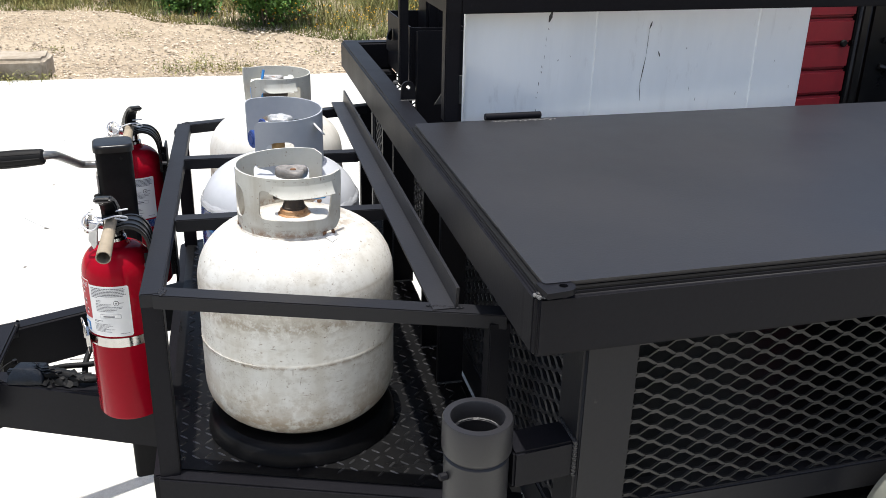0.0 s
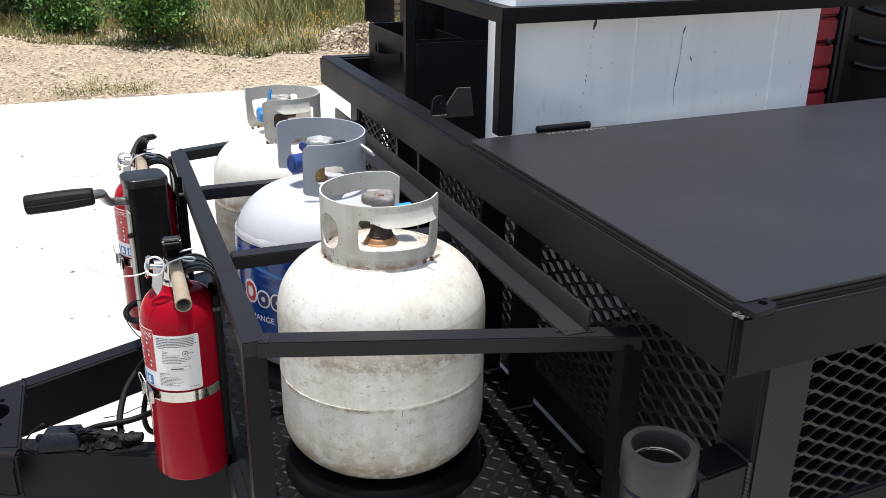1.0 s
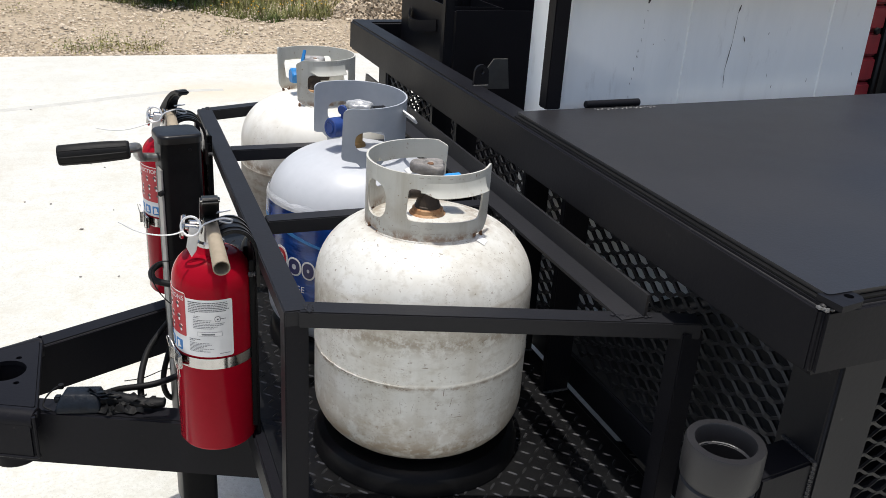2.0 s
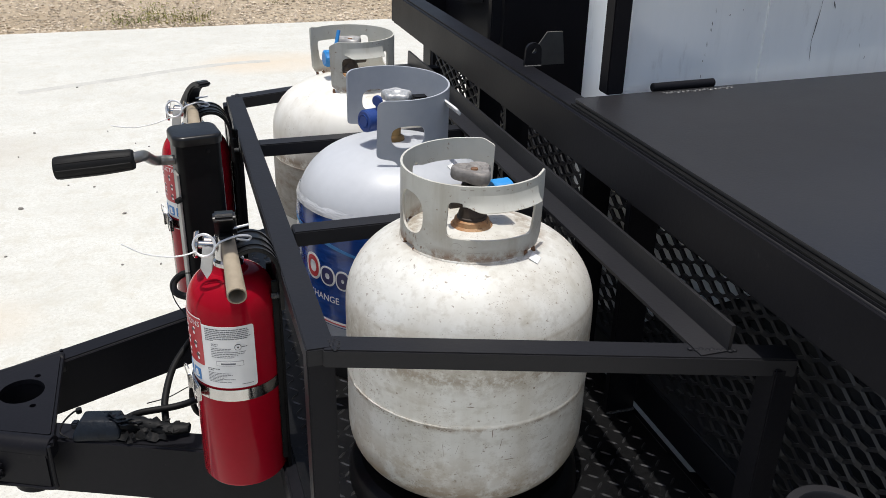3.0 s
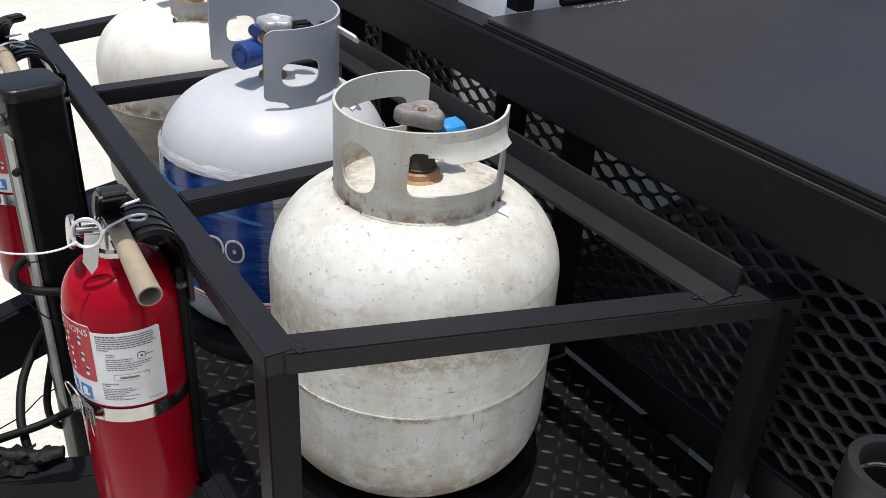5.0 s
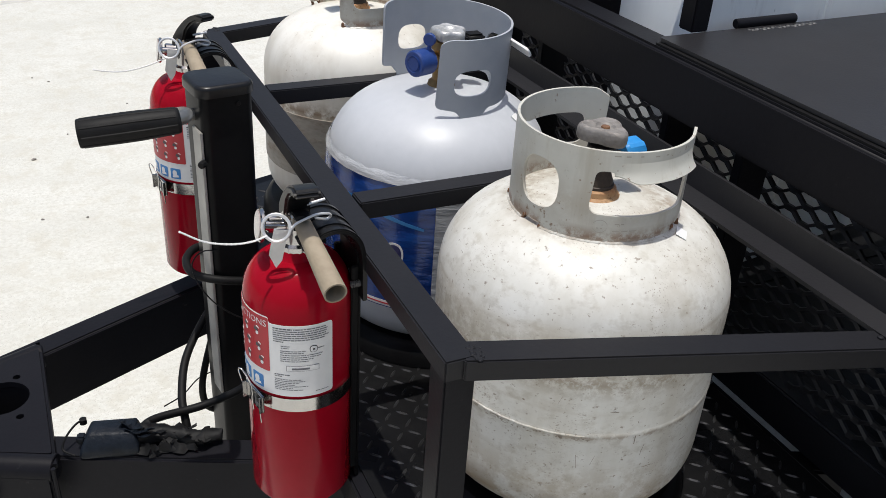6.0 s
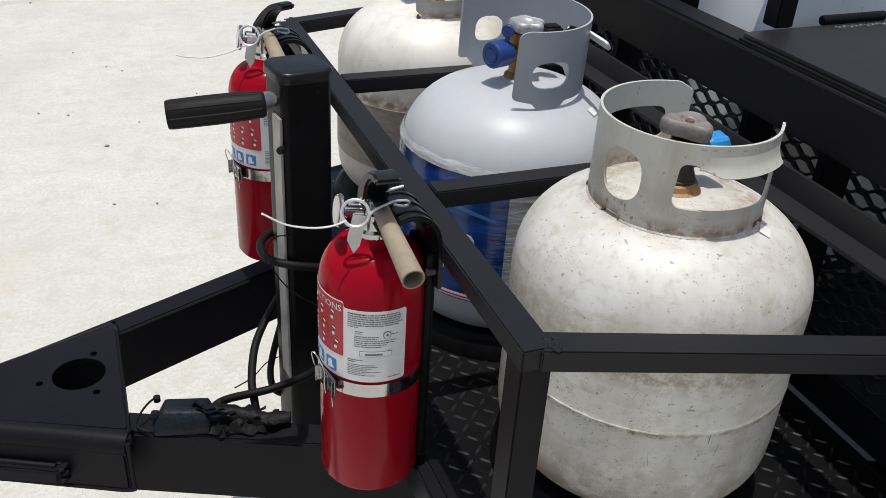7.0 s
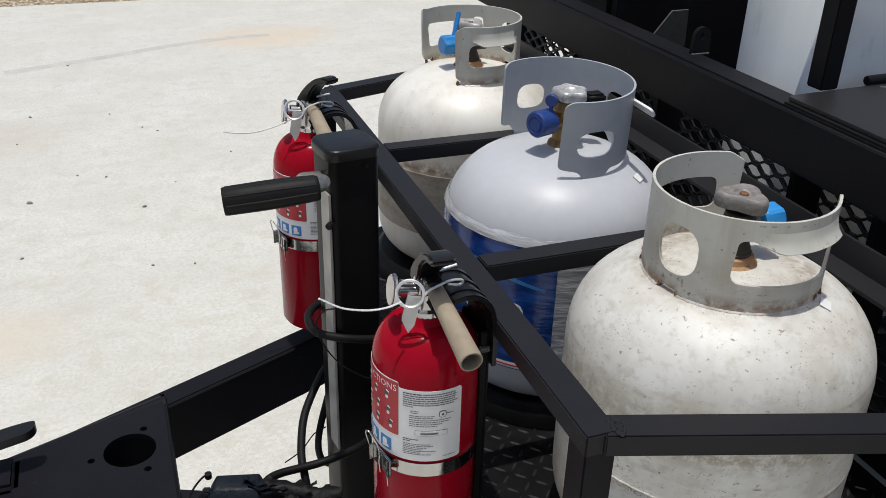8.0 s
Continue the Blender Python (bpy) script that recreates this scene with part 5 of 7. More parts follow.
    def deg(a):
        return radians(a) * rc

    def tab(a):
        return [(deg(a - 15), z0 + 0.02), (deg(a - 11), z0 + 0.012), (deg(a - 8), z0 + 0.008), (deg(a - 7.5), z0 - 0.002), (deg(a + 7.5), z0 - 0.002), (deg(a + 8), z0 + 0.008), (deg(a + 11), z0 + 0.012), (deg(a + 15), z0 + 0.02)]

    outline = rounded([(deg(-118), z0 + 0.024)] + tab(-86) + [(deg(-55), z0 + 0.019)] + tab(0) + [(deg(50), z0 + 0.019)] + tab(98) + [(deg(126), z0 + 0.024), (deg(127), z1 - 0.004), (deg(121), z1), (deg(-110), z1), (deg(-117), z1 - 0.006)], 0.007, 4)
    holes = [hole_round(rc, -87, 1.020 - o, 17, 0.0175, power=2.8), hole_round(rc, 93, 1.021 - o, 14, 0.018, power=2.8), hole_round(rc, 4, 1.03 - o, 15, 0.015, power=2.8)]
    bm = B()
    tilt = pose(-0.004, -0.002, 1.02 - o, 2.5, 0, 0) @ pose(0, 0, o - 1.02)
    add_sheet(bm, outline, holes, lambda u, v, w: tilt @ on_ring(rc)(u, v, w), 0.0028, slice_at=deg(5))
    part("collar", bm, COLLAR2, tank, "blue-grey steel collar with three feet")
    bm = B()
    add_lathe(bm, [(0, 0.98 - o), (0.02, 0.98 - o), (0.018, 0.988 - o), (0.013, 0.992 - o), (0.013, 1.03 - o), (0.016, 1.034 - o), (0.013, 1.044 - o), (0, 1.046 - o)], 18)
    valve = part("valve", bm, BRASS, tank, "dull brass shut-off valve")
    bm = B()
    add_rod(bm, (0, 0, 1.017 - o), (-0.03, -0.008, 1.018 - o), 0.011, 14)
    part("outlet", bm, BRASS, valve)
    bm = B()
    a, b = Vector((-0.025, -0.010, 1.022 - o)), Vector((-0.052, -0.0215, 1.023 - o))
    add_rod(bm, a, b, 0.0175, 26, cap=0.002)
    add_rod(bm, b - (b - a) * 0.03, b + (b - a) * 0.03, 0.011, 18)
    add_rod(bm, (-0.031, -0.020, 1.053 - o), (-0.027, -0.016, 1.053 - o), 0.0085, 18, cap=0.001)
    add_rod(bm, (-0.029, -0.018, 1.036 - o), (-0.029, -0.018, 1.048 - o), 0.003, 8)
    part("cap", bm, BLUECAP, valve, "dark blue plastic outlet cap with a pull tab")
    bm = B()
    knob(bm, pose(0.005, -0.004, 1.047 - o, 2, 2, 8), r=0.0225, h=0.015)
    part("hand_wheel", bm, CASTBRIGHT, valve)
    bm = B()
    add_box(bm, (0.03, -0.012, 1.03 - o), (0.058, 0.012, 1.052 - o), 0.004)
    part("gauge_port", bm, RUBBER, valve)
    # pale tab hanging out of the collar's far window
    bm = B()
    p0, p1 = Vector((0.066, -0.046, 1.059 - o)), Vector((0.081, -0.092, 1.049 - o))
    eu = (p1 - p0).normalized()
    ev = eu.cross(Vector((0.72, 0.25, 0.65))).normalized()
    ew = eu.cross(ev)
    size = (p1 - p0).length
    add_sheet(bm, rounded([(0, -0.0075), (size, -0.0085), (size, 0.0085), (0, 0.0075)], 0.007), [], lambda u, v, w: p0 + eu * u + ev * v + ew * w, 0.003, slice_at=0)
    part("pull_tab", bm, LABEL, tank, "white plastic tab")
    bm = B()
    a = radians(-50)
    mt = Matrix.Translation((0.113 * math.cos(a), 0.113 * math.sin(a), 0.9592 - o)) @ pose(0, 0, 0, 0, 32, -50)
    add_box(bm, (-0.006, -0.008, 0), (0.006, 0.008, 0.0008), 0, mt)
    part("tag", bm, LABEL, tank, "small white paper sticker")


exchange_bottle()


# ---- fire extinguishers ----
def extinguisher(at, turn, lever_turn, lever_half, tie):
    ob = thing("fire_extinguisher", at, "red fire extinguisher with steel clamp band, hung on a black bracket", "fire extinguisher", "extinguishers on the tongue")
    r = 0.058
    bm = B()
    prof = [(0, 0.008), (r - 0.012, 0.006), (r - 0.008, 0.0), (r - 0.003, 0.0), (r, 0.005), (r, 0.262)]
    prof += [(0.024 + (r - 0.024) * math.cos(math.pi / 2 * k / 10), 0.262 + 0.046 * math.sin(math.pi / 2 * k / 10)) for k in range(1, 11)]
    prof += [(0.021, 0.311), (0.019, 0.318), (0, 0.318)]
    add_lathe(bm, prof, 64)
    body = part("cylinder", bm, RED, ob)
    ring = on_ring(r)
    rot = pose(0, 0, 0, 0, 0, turn)

    def high(z):
        """Heights on the label, which ends just above the clamp band."""
        return 0.254 - (0.254 - z) * 0.86

    def at_(ang, z):
        return radians(ang) * r, high(z)

    def print_on(outline, mat, name, lift, parent, label=""):
        bm = B()
        add_sheet(bm, outline, [], lambda u, v, q: rot @ ring(u, v, q + lift), 0.00025, slice_at=0.006)
        return part(name, bm, mat, parent, label)

    print_on(rounded([at_(-222, 0.148), at_(-70, 0.148), at_(-70, 0.254), at_(-138, 0.254), at_(-138, 0.262), at_(-222, 0.262)], 0.004), LABEL, "label", 0.0002, body, "white and red instruction label with small print")
    # only two levels deep: the print is laid on the body beside the label
    print_on(rounded([at_(-221, 0.182), at_(-138, 0.182), at_(-138, 0.2605), at_(-221, 0.2605)], 0.002), LABELRED, "label_panel", 0.0006, body)
    rnd = random.Random(3)

    def small_print(rows, tall, mat):
        """Lines of unreadable print, broken into words."""
        bm = B()
        for z, a0, a1 in rows:
            a = a0
            while a < a1:
                w = rnd.uniform(1.6, 5.2)
                e = min(a + w, a1)
                vs = [bm.verts.new(rot @ ring(*at_(q, zz), 0.0007)) for q, zz in ((a, z), (e, z), (e, z + tall), (a, z + tall))]
                bm.faces.new(vs)
                a = e + 0.55
        part("small_print", bm, mat, body, kind="stuff")

    small_print([(0.2482, -133, -113)], 0.0017, INK)
    small_print([(0.2482, -112, -78)] + [(0.2482 - 0.0031 * k, -133, (-76, -77, -78, -75, -79)[k - 1]) for k in range(1, 6)] + [(0.2296, -133, -122)], 0.0015, INKGREY)
    small_print([(0.2235, -125, -116), (0.2208, -125, -117), (0.2165, -126, -100), (0.2138, -126, -102), (0.2105, -126, -82), (0.2075, -126, -84), (0.2045, -126, -92), (0.2015, -126, -97)], 0.0011, INKGREY)
    small_print([(0.1805, -133, -116), (0.1778, -133, -125)], 0.0012, INK)
    small_print([(0.1735 - 0.0026 * k, -133, (-104, -101, -107, -112, -98, -114, -103)[k]) for k in range(7)] + [(0.154, -90, -75)], 0.001, INKGREY)
    for z, hz, ha, ink in ((0.1915, 0.0040, 17, INKGREY), (0.1915, 0.0034, 16.5, LABEL)):
        print_on([at_(-103 - ha, z - hz), at_(-103 + ha, z - hz), at_(-103 + ha, z + hz), at_(-103 - ha, z + hz)], ink, "print_box", 0.0006 + (0.0003 if ink is LABEL else 0), body)
    print_on([at_(-114, 0.1902), at_(-96, 0.1902), at_(-96, 0.1927), at_(-114, 0.1927)], INKGREY, "print_bar", 0.0013, body)
    print_on(hole_round(r, -91.5, high(0.2195), 4.2, 0.0043), INK, "print_mark", 0.0006, body)
    print_on(hole_round(r, -91.5, high(0.2195), 3.4, 0.0035), LABEL, "print_mark", 0.001, body)
    print_on([at_(-92.6, 0.2182), at_(-90.4, 0.2182), at_(-90.4, 0.2208), at_(-92.6, 0.2208)], INK, "print_bar", 0.0014, body)
    small_print([(0.2188, -87, -80)], 0.0013, INKGREY)
    for a0, a1 in ((-163, -147), (-184, -168), (-205, -189)):
        print_on(rounded([at_(a0, 0.153), at_(a1, 0.153), at_(a1, 0.172), at_(a0, 0.172)], 0.002), INKBLUE, "pictogram", 0.0006, body)
        c = (a0 + a1) / 2
        print_on(hole_round(r, c - 1, high(0.1635), 3.4, 0.0045, 12), INKWHITE, "pictogram", 0.001, body)
        print_on([at_(c - 5, 0.155), at_(c + 5, 0.157), at_(c + 4, 0.1605), at_(c - 4, 0.159)], INKWHITE, "pictogram", 0.001, body)
    for c in (-151, -170, -190, -209):
        for z in (0.233, 0.212, 0.192):
            q, z = c + rnd.uniform(-4, 4), z + rnd.uniform(-0.004, 0.003)
            print_on(hole_round(r, q, high(z), 1.9, 0.0021, 10), INKWHITE, "pictogram", 0.001, body)
            print_on([at_(q - 4.5, z + 0.0035), at_(q + 1, z + 0.0025), at_(q + 1.5, z + 0.0055), at_(q - 3.5, z + 0.0085)], INK, "pictogram", 0.001, body)
            print_on([at_(q - 1, z + 0.009), at_(q + 3, z + 0.007), at_(q + 3, z + 0.0085), at_(q - 0.6, z + 0.0105)], INKWHITE, "pictogram", 0.001, body)
    verts, faces = letters("INSTRUCTIONS", 0.011)
    wide = max(v.x for v in verts)
    bm = B()
    u1 = radians(-140) * r
    vs = [bm.verts.new(rot @ ring(u1 - wide + v.x, 0.2485 + v.y, 0.0012)) for v in verts]
    for f in faces:
        try:
            bm.faces.new([vs[k] for k in f])
        except ValueError:
            pass
    part("lettering", bm, INKWHITE, body, "white word INSTRUCTIONS")

    # clamp band with its latch
    bm = B()
    add_arc_band(bm, r + 0.0003, r + 0.0018, 0.143, 0.160, 0, 360, 64)
    band = part("clamp_band", bm, STEEL, ob, "bright stainless clamp band with a latch")
    bm = B()
    m = pose(0, 0, 0.006, 0, 0, 193)
    add_box(bm, (r + 0.0022, -0.008, 0.1345), (r + 0.0052, 0.030, 0.1575), 0.0012, m)
    add_box(bm, (r + 0.0053, -0.008, 0.1355), (r + 0.0095, -0.0055, 0.1565), 0.0006, m)
    add_box(bm, (r + 0.0053, 0.0275, 0.1355), (r + 0.0085, 0.030, 0.1565), 0.0006, m)
    latch = part("latch", bm, STEEL, band)
    # the dark of the latch's cutouts, laid on as flat boxes
    bm = B()
    add_box(bm, (r + 0.0052, 0.006, 0.140), (r + 0.0056, 0.010, 0.152), 0, m)
    add_box(bm, (r + 0.0052, 0.014, 0.140), (r + 0.0056, 0.017, 0.153), 0, m)
    add_box(bm, (r + 0.0052, 0.014, 0.1395), (r + 0.0057, 0.023, 0.143), 0, m)
    part("slot", bm, INK, latch)
    bm = B()                            # bent wire bail of the latch
    bail = ((r + 0.007, -0.007, 0.150), (r + 0.009, -0.011, 0.160), (r + 0.010, -0.013, 0.170), (r + 0.009, -0.008, 0.173), (r + 0.007, -0.003, 0.168), (r + 0.006, 0.008, 0.160), (r + 0.006, 0.010, 0.152))
    add_tube(bm, [m @ Vector(q) for q in bail], 0.0008, 6)
    for along, low in ((0.011, 0.129), (0.0275, 0.122)):
        add_tube(bm, [m @ Vector(q) for q in ((r + 0.006, along, 0.153), (r + 0.0075, along, 0.145), (r + 0.006, along, low))], 0.0008, 6)
    part("bail", bm, STEEL, latch)

    # valve head
    bm = B()
    add_lathe(bm, [(0, 0.312), (0.0195, 0.312), (0.0195, 0.322), (0.0165, 0.325), (0.0155, 0.352), (0.012, 0.362), (0, 0.364)], 22)
    add_box(bm, (-0.011, -0.016, 0.338), (0.011, 0.022, 0.362), 0.004)
    add_rod(bm, (-0.008, 0.002, 0.342), (-0.03, 0.004, 0.345), 0.0095, 16)
    head = part("valve_head", bm, STEEL, ob, "aluminium valve head")
    lt = pose(0, 0, 0, 0, 0, lever_turn)

    def wedge(outline, half, bevel, tip=1.0):
        """A lever cut to a side outline, half as wide as given to either side, narrowing to its tip."""
        bm = B()
        far_y = min(q[0] for q in outline)
        rows = []
        for sgn in (-1, 1):
            rows.append([bm.verts.new(lt @ Vector((sgn * half * (1 - (1 - tip) * max(0.0, -y) / -far_y), y, z))) for y, z in outline])
        k = len(outline)
        for i in range(k):
            bm.faces.new((rows[0][i], rows[0][(i + 1) % k], rows[1][(i + 1) % k], rows[1][i]))
        bm.faces.new(rows[0][::-1])
        bm.faces.new(rows[1])
        bmesh.ops.recalc_face_normals(bm, faces=bm.faces)
        bmesh.ops.bevel(bm, geom=bm.edges[:], offset=bevel, segments=2, affect='EDGES', clamp_overlap=True)
        return bm

    grip = [(0.016, 0.348), (0.014, 0.358), (-0.006, 0.361), (-0.022, 0.366), (-0.034, 0.367), (-0.035, 0.363), (-0.022, 0.362), (-0.008, 0.355), (-0.006, 0.348)]
    part("carry_grip", wedge(grip, 0.0085, 0.0012), PLASTIC, head)
    lever = [(0.020, 0.347), (0.018, 0.360), (0.006, 0.374), (-0.008, 0.387), (-0.024, 0.398), (-0.042, 0.405), (-0.054, 0.405), (-0.058, 0.401), (-0.055, 0.396), (-0.042, 0.395),
             (-0.028, 0.388), (-0.016, 0.376), (-0.010, 0.362), (-0.006, 0.350), (0.010, 0.346)]
    part("squeeze_lever", wedge(lever, lever_half, 0.0026, 0.95), PLASTIC, head, "glossy black squeeze lever")
    bm = B()                            # gauge: a thin can with a clear face
    gd = Vector((-0.98, 0.1, 0.13)).normalized()
    g0 = Vector((-0.010, -0.004, 0.343))
    add_rod(bm, g0, g0 + gd * 0.026, 0.005, 12)
    add_rod(bm, g0 + gd * 0.025, g0 + gd * 0.0295, 0.0175, 28, cap=0.001)
    part("gauge", bm, STEEL, head)
    bm = B()
    add_rod(bm, g0 + gd * 0.0297, g0 + gd * 0.0312, 0.0158, 28, cap=0.001)
    part("lens", bm, GLASS, head, "clear gauge lens")
    # pull pin with ring and plastic seal
    bm = B()
    rc = Vector((-0.029, -0.032, 0.358))
    e1, e2 = Vector((0.93, -0.35, 0.0)).normalized(), Vector((0.1, 0.35, 1)).normalized()
    add_tube(bm, [rc + 0.0135 * (e1 * math.cos(2 * math.pi * k / 24) + e2 * math.sin(2 * math.pi * k / 24)) for k in range(25)], 0.0017, 8, steps=1)
    add_tube(bm, [rc + e1 * 0.0128 + e2 * -0.003, rc + e1 * 0.019 + e2 * 0.004, (0.002, -0.036, 0.366), (0.012, -0.034, 0.367), (0.024, -0.030, 0.364), (0.028, -0.028, 0.360), (0.024, -0.028, 0.357), (0.016, -0.031, 0.360), (0.010, -0.035, 0.364)], 0.0014, 8)
    add_rod(bm, (0.008, -0.012, 0.368), (0.028, -0.010, 0.370), 0.0016, 8)
    part("pull_pin", bm, BRIGHTWIRE, head, "steel ring pull pin")
    bm = B()
    line = smooth_points([Vector(q) for q in tie], 10)
    add_tube(bm, tie, 0.0010, 6)
    for q in line[::2]:
        add_lathe(bm, [(0, -0.0015), (0.0014, 0), (0, 0.0015)], 6, Matrix.Translation(q))
    part("seal_tie", bm, LABEL, head, "white beaded plastic tie")
    bm = B()                            # folded tag that hangs from the ring, cut off aslant
    up, wide = Vector((0.10, -0.12, 1)).normalized(), Vector((0.95, -0.3, -0.12)).normalized()
    p0 = Vector((-0.024, -0.033, 0.355))
    out = up.cross(wide).normalized()
    for fold in (0, 1):
        sh = out * (0.0022 * fold)
        quad = [p0 - wide * 0.0075 + sh, p0 + wide * 0.0065 + sh, p0 + wide * 0.004 - up * 0.036 + sh * 2, p0 - wide * 0.001 - up * 0.046 + sh * 2, p0 - wide * 0.0095 - up * 0.031 + sh * 2]
        lo = [bm.verts.new(q) for q in quad]
        hi = [bm.verts.new(q + out * 0.0008) for q in quad]
        for k in range(5):
            bm.faces.new((lo[k], lo[(k + 1) % 5], hi[(k + 1) % 5], hi[k]))
        bm.faces.new(lo[::-1])
        bm.faces.new(hi)
    bmesh.ops.recalc_face_normals(bm, faces=bm.faces)
    part("tag", bm, ZINC, head, "folded silver tag")
    # discharge horn
    a, b = Vector((0.001, -0.012, 0.353)), Vector((-0.001, -0.126, 0.333))
    mm = (b - a).to_track_quat("Z", "Y").to_matrix().to_4x4()
    mm.translation = a
    n = (b - a).length
    bm = B()
    add_lathe(bm, [(0, 0), (0.0082, 0), (0.0088, 0.004), (0.0101, n * 0.5), (0.0114, n), (0.0098, n), (0.0088, n - 0.05), (0, n - 0.05)], 26, mm)
    part("horn", bm, HORN, ob, "tan card-like discharge tube")
    # rubber strap over the shoulder to the bracket
    bm = B()
    path = smooth_points([Vector(q) for q in ((-0.004, 0, 0.332), (0.010, 0, 0.343), (0.026, 0, 0.348), (0.041, 0, 0.344), (0.0525, 0, 0.329), (0.0565, 0, 0.302), (0.0570, 0, 0.262))], 5)
    for y0, y1, lift in ((-0.046, 0.016, 0.0), (-0.045, -0.041, 0.0016), (-0.032, -0.026, 0.0016), (-0.012, -0.006, 0.0016), (0.010, 0.015, 0.0016)):
        rows = []
        for k, q in enumerate(path):
            t = (path[min(k + 1, len(path) - 1)] - path[max(k - 1, 0)]).normalized()
            nrm = Vector((-t.z, 0, t.x))
            rows.append([bm.verts.new(q + Vector((0, y, 0)) + nrm * h) for y, h in ((y0, lift), (y1, lift), (y1, lift + 0.0035), (y0, lift + 0.0035))])
        for u, v in zip(rows, rows[1:]):
            for k in range(4):
                bm.faces.new((u[k], v[k], v[(k + 1) % 4], u[(k + 1) % 4]))
        bm.faces.new(rows[0])
        bm.faces.new(rows[-1][::-1])
    bmesh.ops.recalc_face_normals(bm, faces=bm.faces)
    part("strap", bm, PLASTIC, ob, "ridged black plastic strap")
    return ob


extinguisher((-0.160, -0.267, 0.612), 0, -4, 0.0135, [(-0.040, -0.036, 0.353), (-0.055, -0.037, 0.350), (-0.075, -0.039, 0.352), (-0.10, -0.042, 0.361), (-0.122, -0.045, 0.377)])
extinguisher((-0.172, 0.216, 0.645), 24, 25, 0.0115, [(-0.032, -0.028, 0.344), (-0.06, -0.032, 0.336), (-0.09, -0.038, 0.333), (-0.115, -0.041, 0.336), (-0.13, -0.042, 0.340)])


# ---- wiring on the tongue ----
def build_wiring():
    plug = thing("trailer_plug", (-0.334, -0.137, 0.601), "dark trailer wiring plug bound in torn black tape", "plug")
    bm = B()
    m = pose(0, 0, 0, 0, 0, -18)
    tiers = []
    for x0, x1, y0, y1, zz in ((-0.064, 0.004, -0.020, 0.021, 0.0), (-0.066, 0.006, -0.021, 0.022, 0.004), (-0.064, 0.005, -0.0195, 0.021, 0.012), (-0.0565, 0.0, -0.010, 0.019, 0.0265), (-0.0545, -0.002, -0.008, 0.017, 0.0278)):
        tiers.append([bm.verts.new(m @ Vector((p.x, p.y, zz + 0.05 * (p.x + 0.03)))) for p in (Vector(q) for q in rounded([(x0, y0), (x1, y0), (x1, y1), (x0, y1)], 0.004, 3))])
    for u, v in zip(tiers, tiers[1:]):
        for k in range(len(u)):
            bm.faces.new((u[k], u[(k + 1) % len(u)], v[(k + 1) % len(u)], v[k]))
    bm.faces.new(tiers[0][::-1])
    bm.faces.new(tiers[-1])
    add_box(bm, (-0.071, -0.006, 0.008), (-0.060, 0.006, 0.020), 0.002, m)
    part("shell", bm, PLUGBLUE, plug, "scuffed black plug shell, its blue sheen put into the colour")
    # torn tape: a lumpy wrapped lead, a stiff flap over the shell's end, loose strips hanging down
    bm = B()
    rings = []
    for k in range(25):
        t = k / 24
        c = Vector((0.002 + 0.102 * t, 0.004 - 0.004 * t + 0.004 * math.sin(7 * t), 0.0145 - 0.004 * t))
        row = []
        for q in range(14):
            a = 2 * math.pi * q / 14
            rr = (0.0115 - 0.004 * t) * (1 + 0.30 * noise.noise((3.1 * math.cos(a), 3.1 * math.sin(a), 9 * t)) + 0.14 * noise.noise((7 * a, 30 * t, 2)))
            row.append(bm.verts.new(m @ (c + Vector((0, 1.15 * rr * math.cos(a), rr * math.sin(a))))))
        rings.append(row)
    for u, v in zip(rings, rings[1:]):
        for k in range(14):
            bm.faces.new((u[k], u[(k + 1) % 14], v[(k + 1) % 14], v[k]))
    bm.faces.new(rings[0][::-1])
    bm.faces.new(rings[-1])
    bmesh.ops.recalc_face_normals(bm, faces=bm.faces)
    wrap = part("bound_lead", bm, RUBBER, plug, "lead wrapped in wrinkled black tape")
    for k in range(30):
        rnd = random.Random(40 + k)
        if k < 4:                       # flaps at the end of the shell
            u, v, zz, w, hh, turn = -0.004 + 0.006 * k, 0.008 - 0.006 * (k % 2), 0.026 - 0.003 * k, 0.017, 0.012, (-28, 14, -10 + 12 * k)
        elif k < 10:                    # strips over the near side
            u, v, zz, w, hh, turn = 0.008 + 0.011 * (k - 4), -0.012 - rnd.uniform(0, 0.006), 0.008, rnd.uniform(0.012, 0.02), rnd.uniform(0.004, 0.008), (rnd.uniform(30, 70), rnd.uniform(-15, 15), rnd.uniform(-35, 70))
        else:
            u, v, zz, w, hh, turn = rnd.uniform(0.0, 0.085), rnd.uniform(-0.012, 0.012), 0.022 - rnd.uniform(0, 0.01), rnd.uniform(0.007, 0.013), rnd.uniform(0.002, 0.005), (rnd.uniform(-40, 40), rnd.uniform(-30, 30), rnd.uniform(0, 180))
        mm = m @ Matrix.Translation((u, v, zz)) @ pose(0, 0, 0, *turn)
        pts = [(-w, -hh), (-w * 0.2, -hh * 1.25), (w * 0.8, -hh * 0.9), (w, hh * 0.3), (w * 0.5, hh), (-w * 0.1, hh * 0.7), (-w * 0.7, hh * 1.15)]
        strip = B()
        add_sheet(strip, pts, [], lambda p, q, t: mm @ Vector((p, q, t + 0.0022 * math.sin(p * 230 + q * 170 + k))), 0.0009, slice_at=0.004)
        part("tape_strip", strip, PLUGBLUE if k < 4 else RUBBER, wrap)
    bm = B()
    add_tube(bm, [m @ Vector(p) for p in ((-0.064, 0.02, 0.024), (-0.072, 0.016, 0.026), (-0.082, 0.0, 0.02), (-0.086, -0.012, 0.008), (-0.07, -0.02, 0.004))], 0.0014, 6)
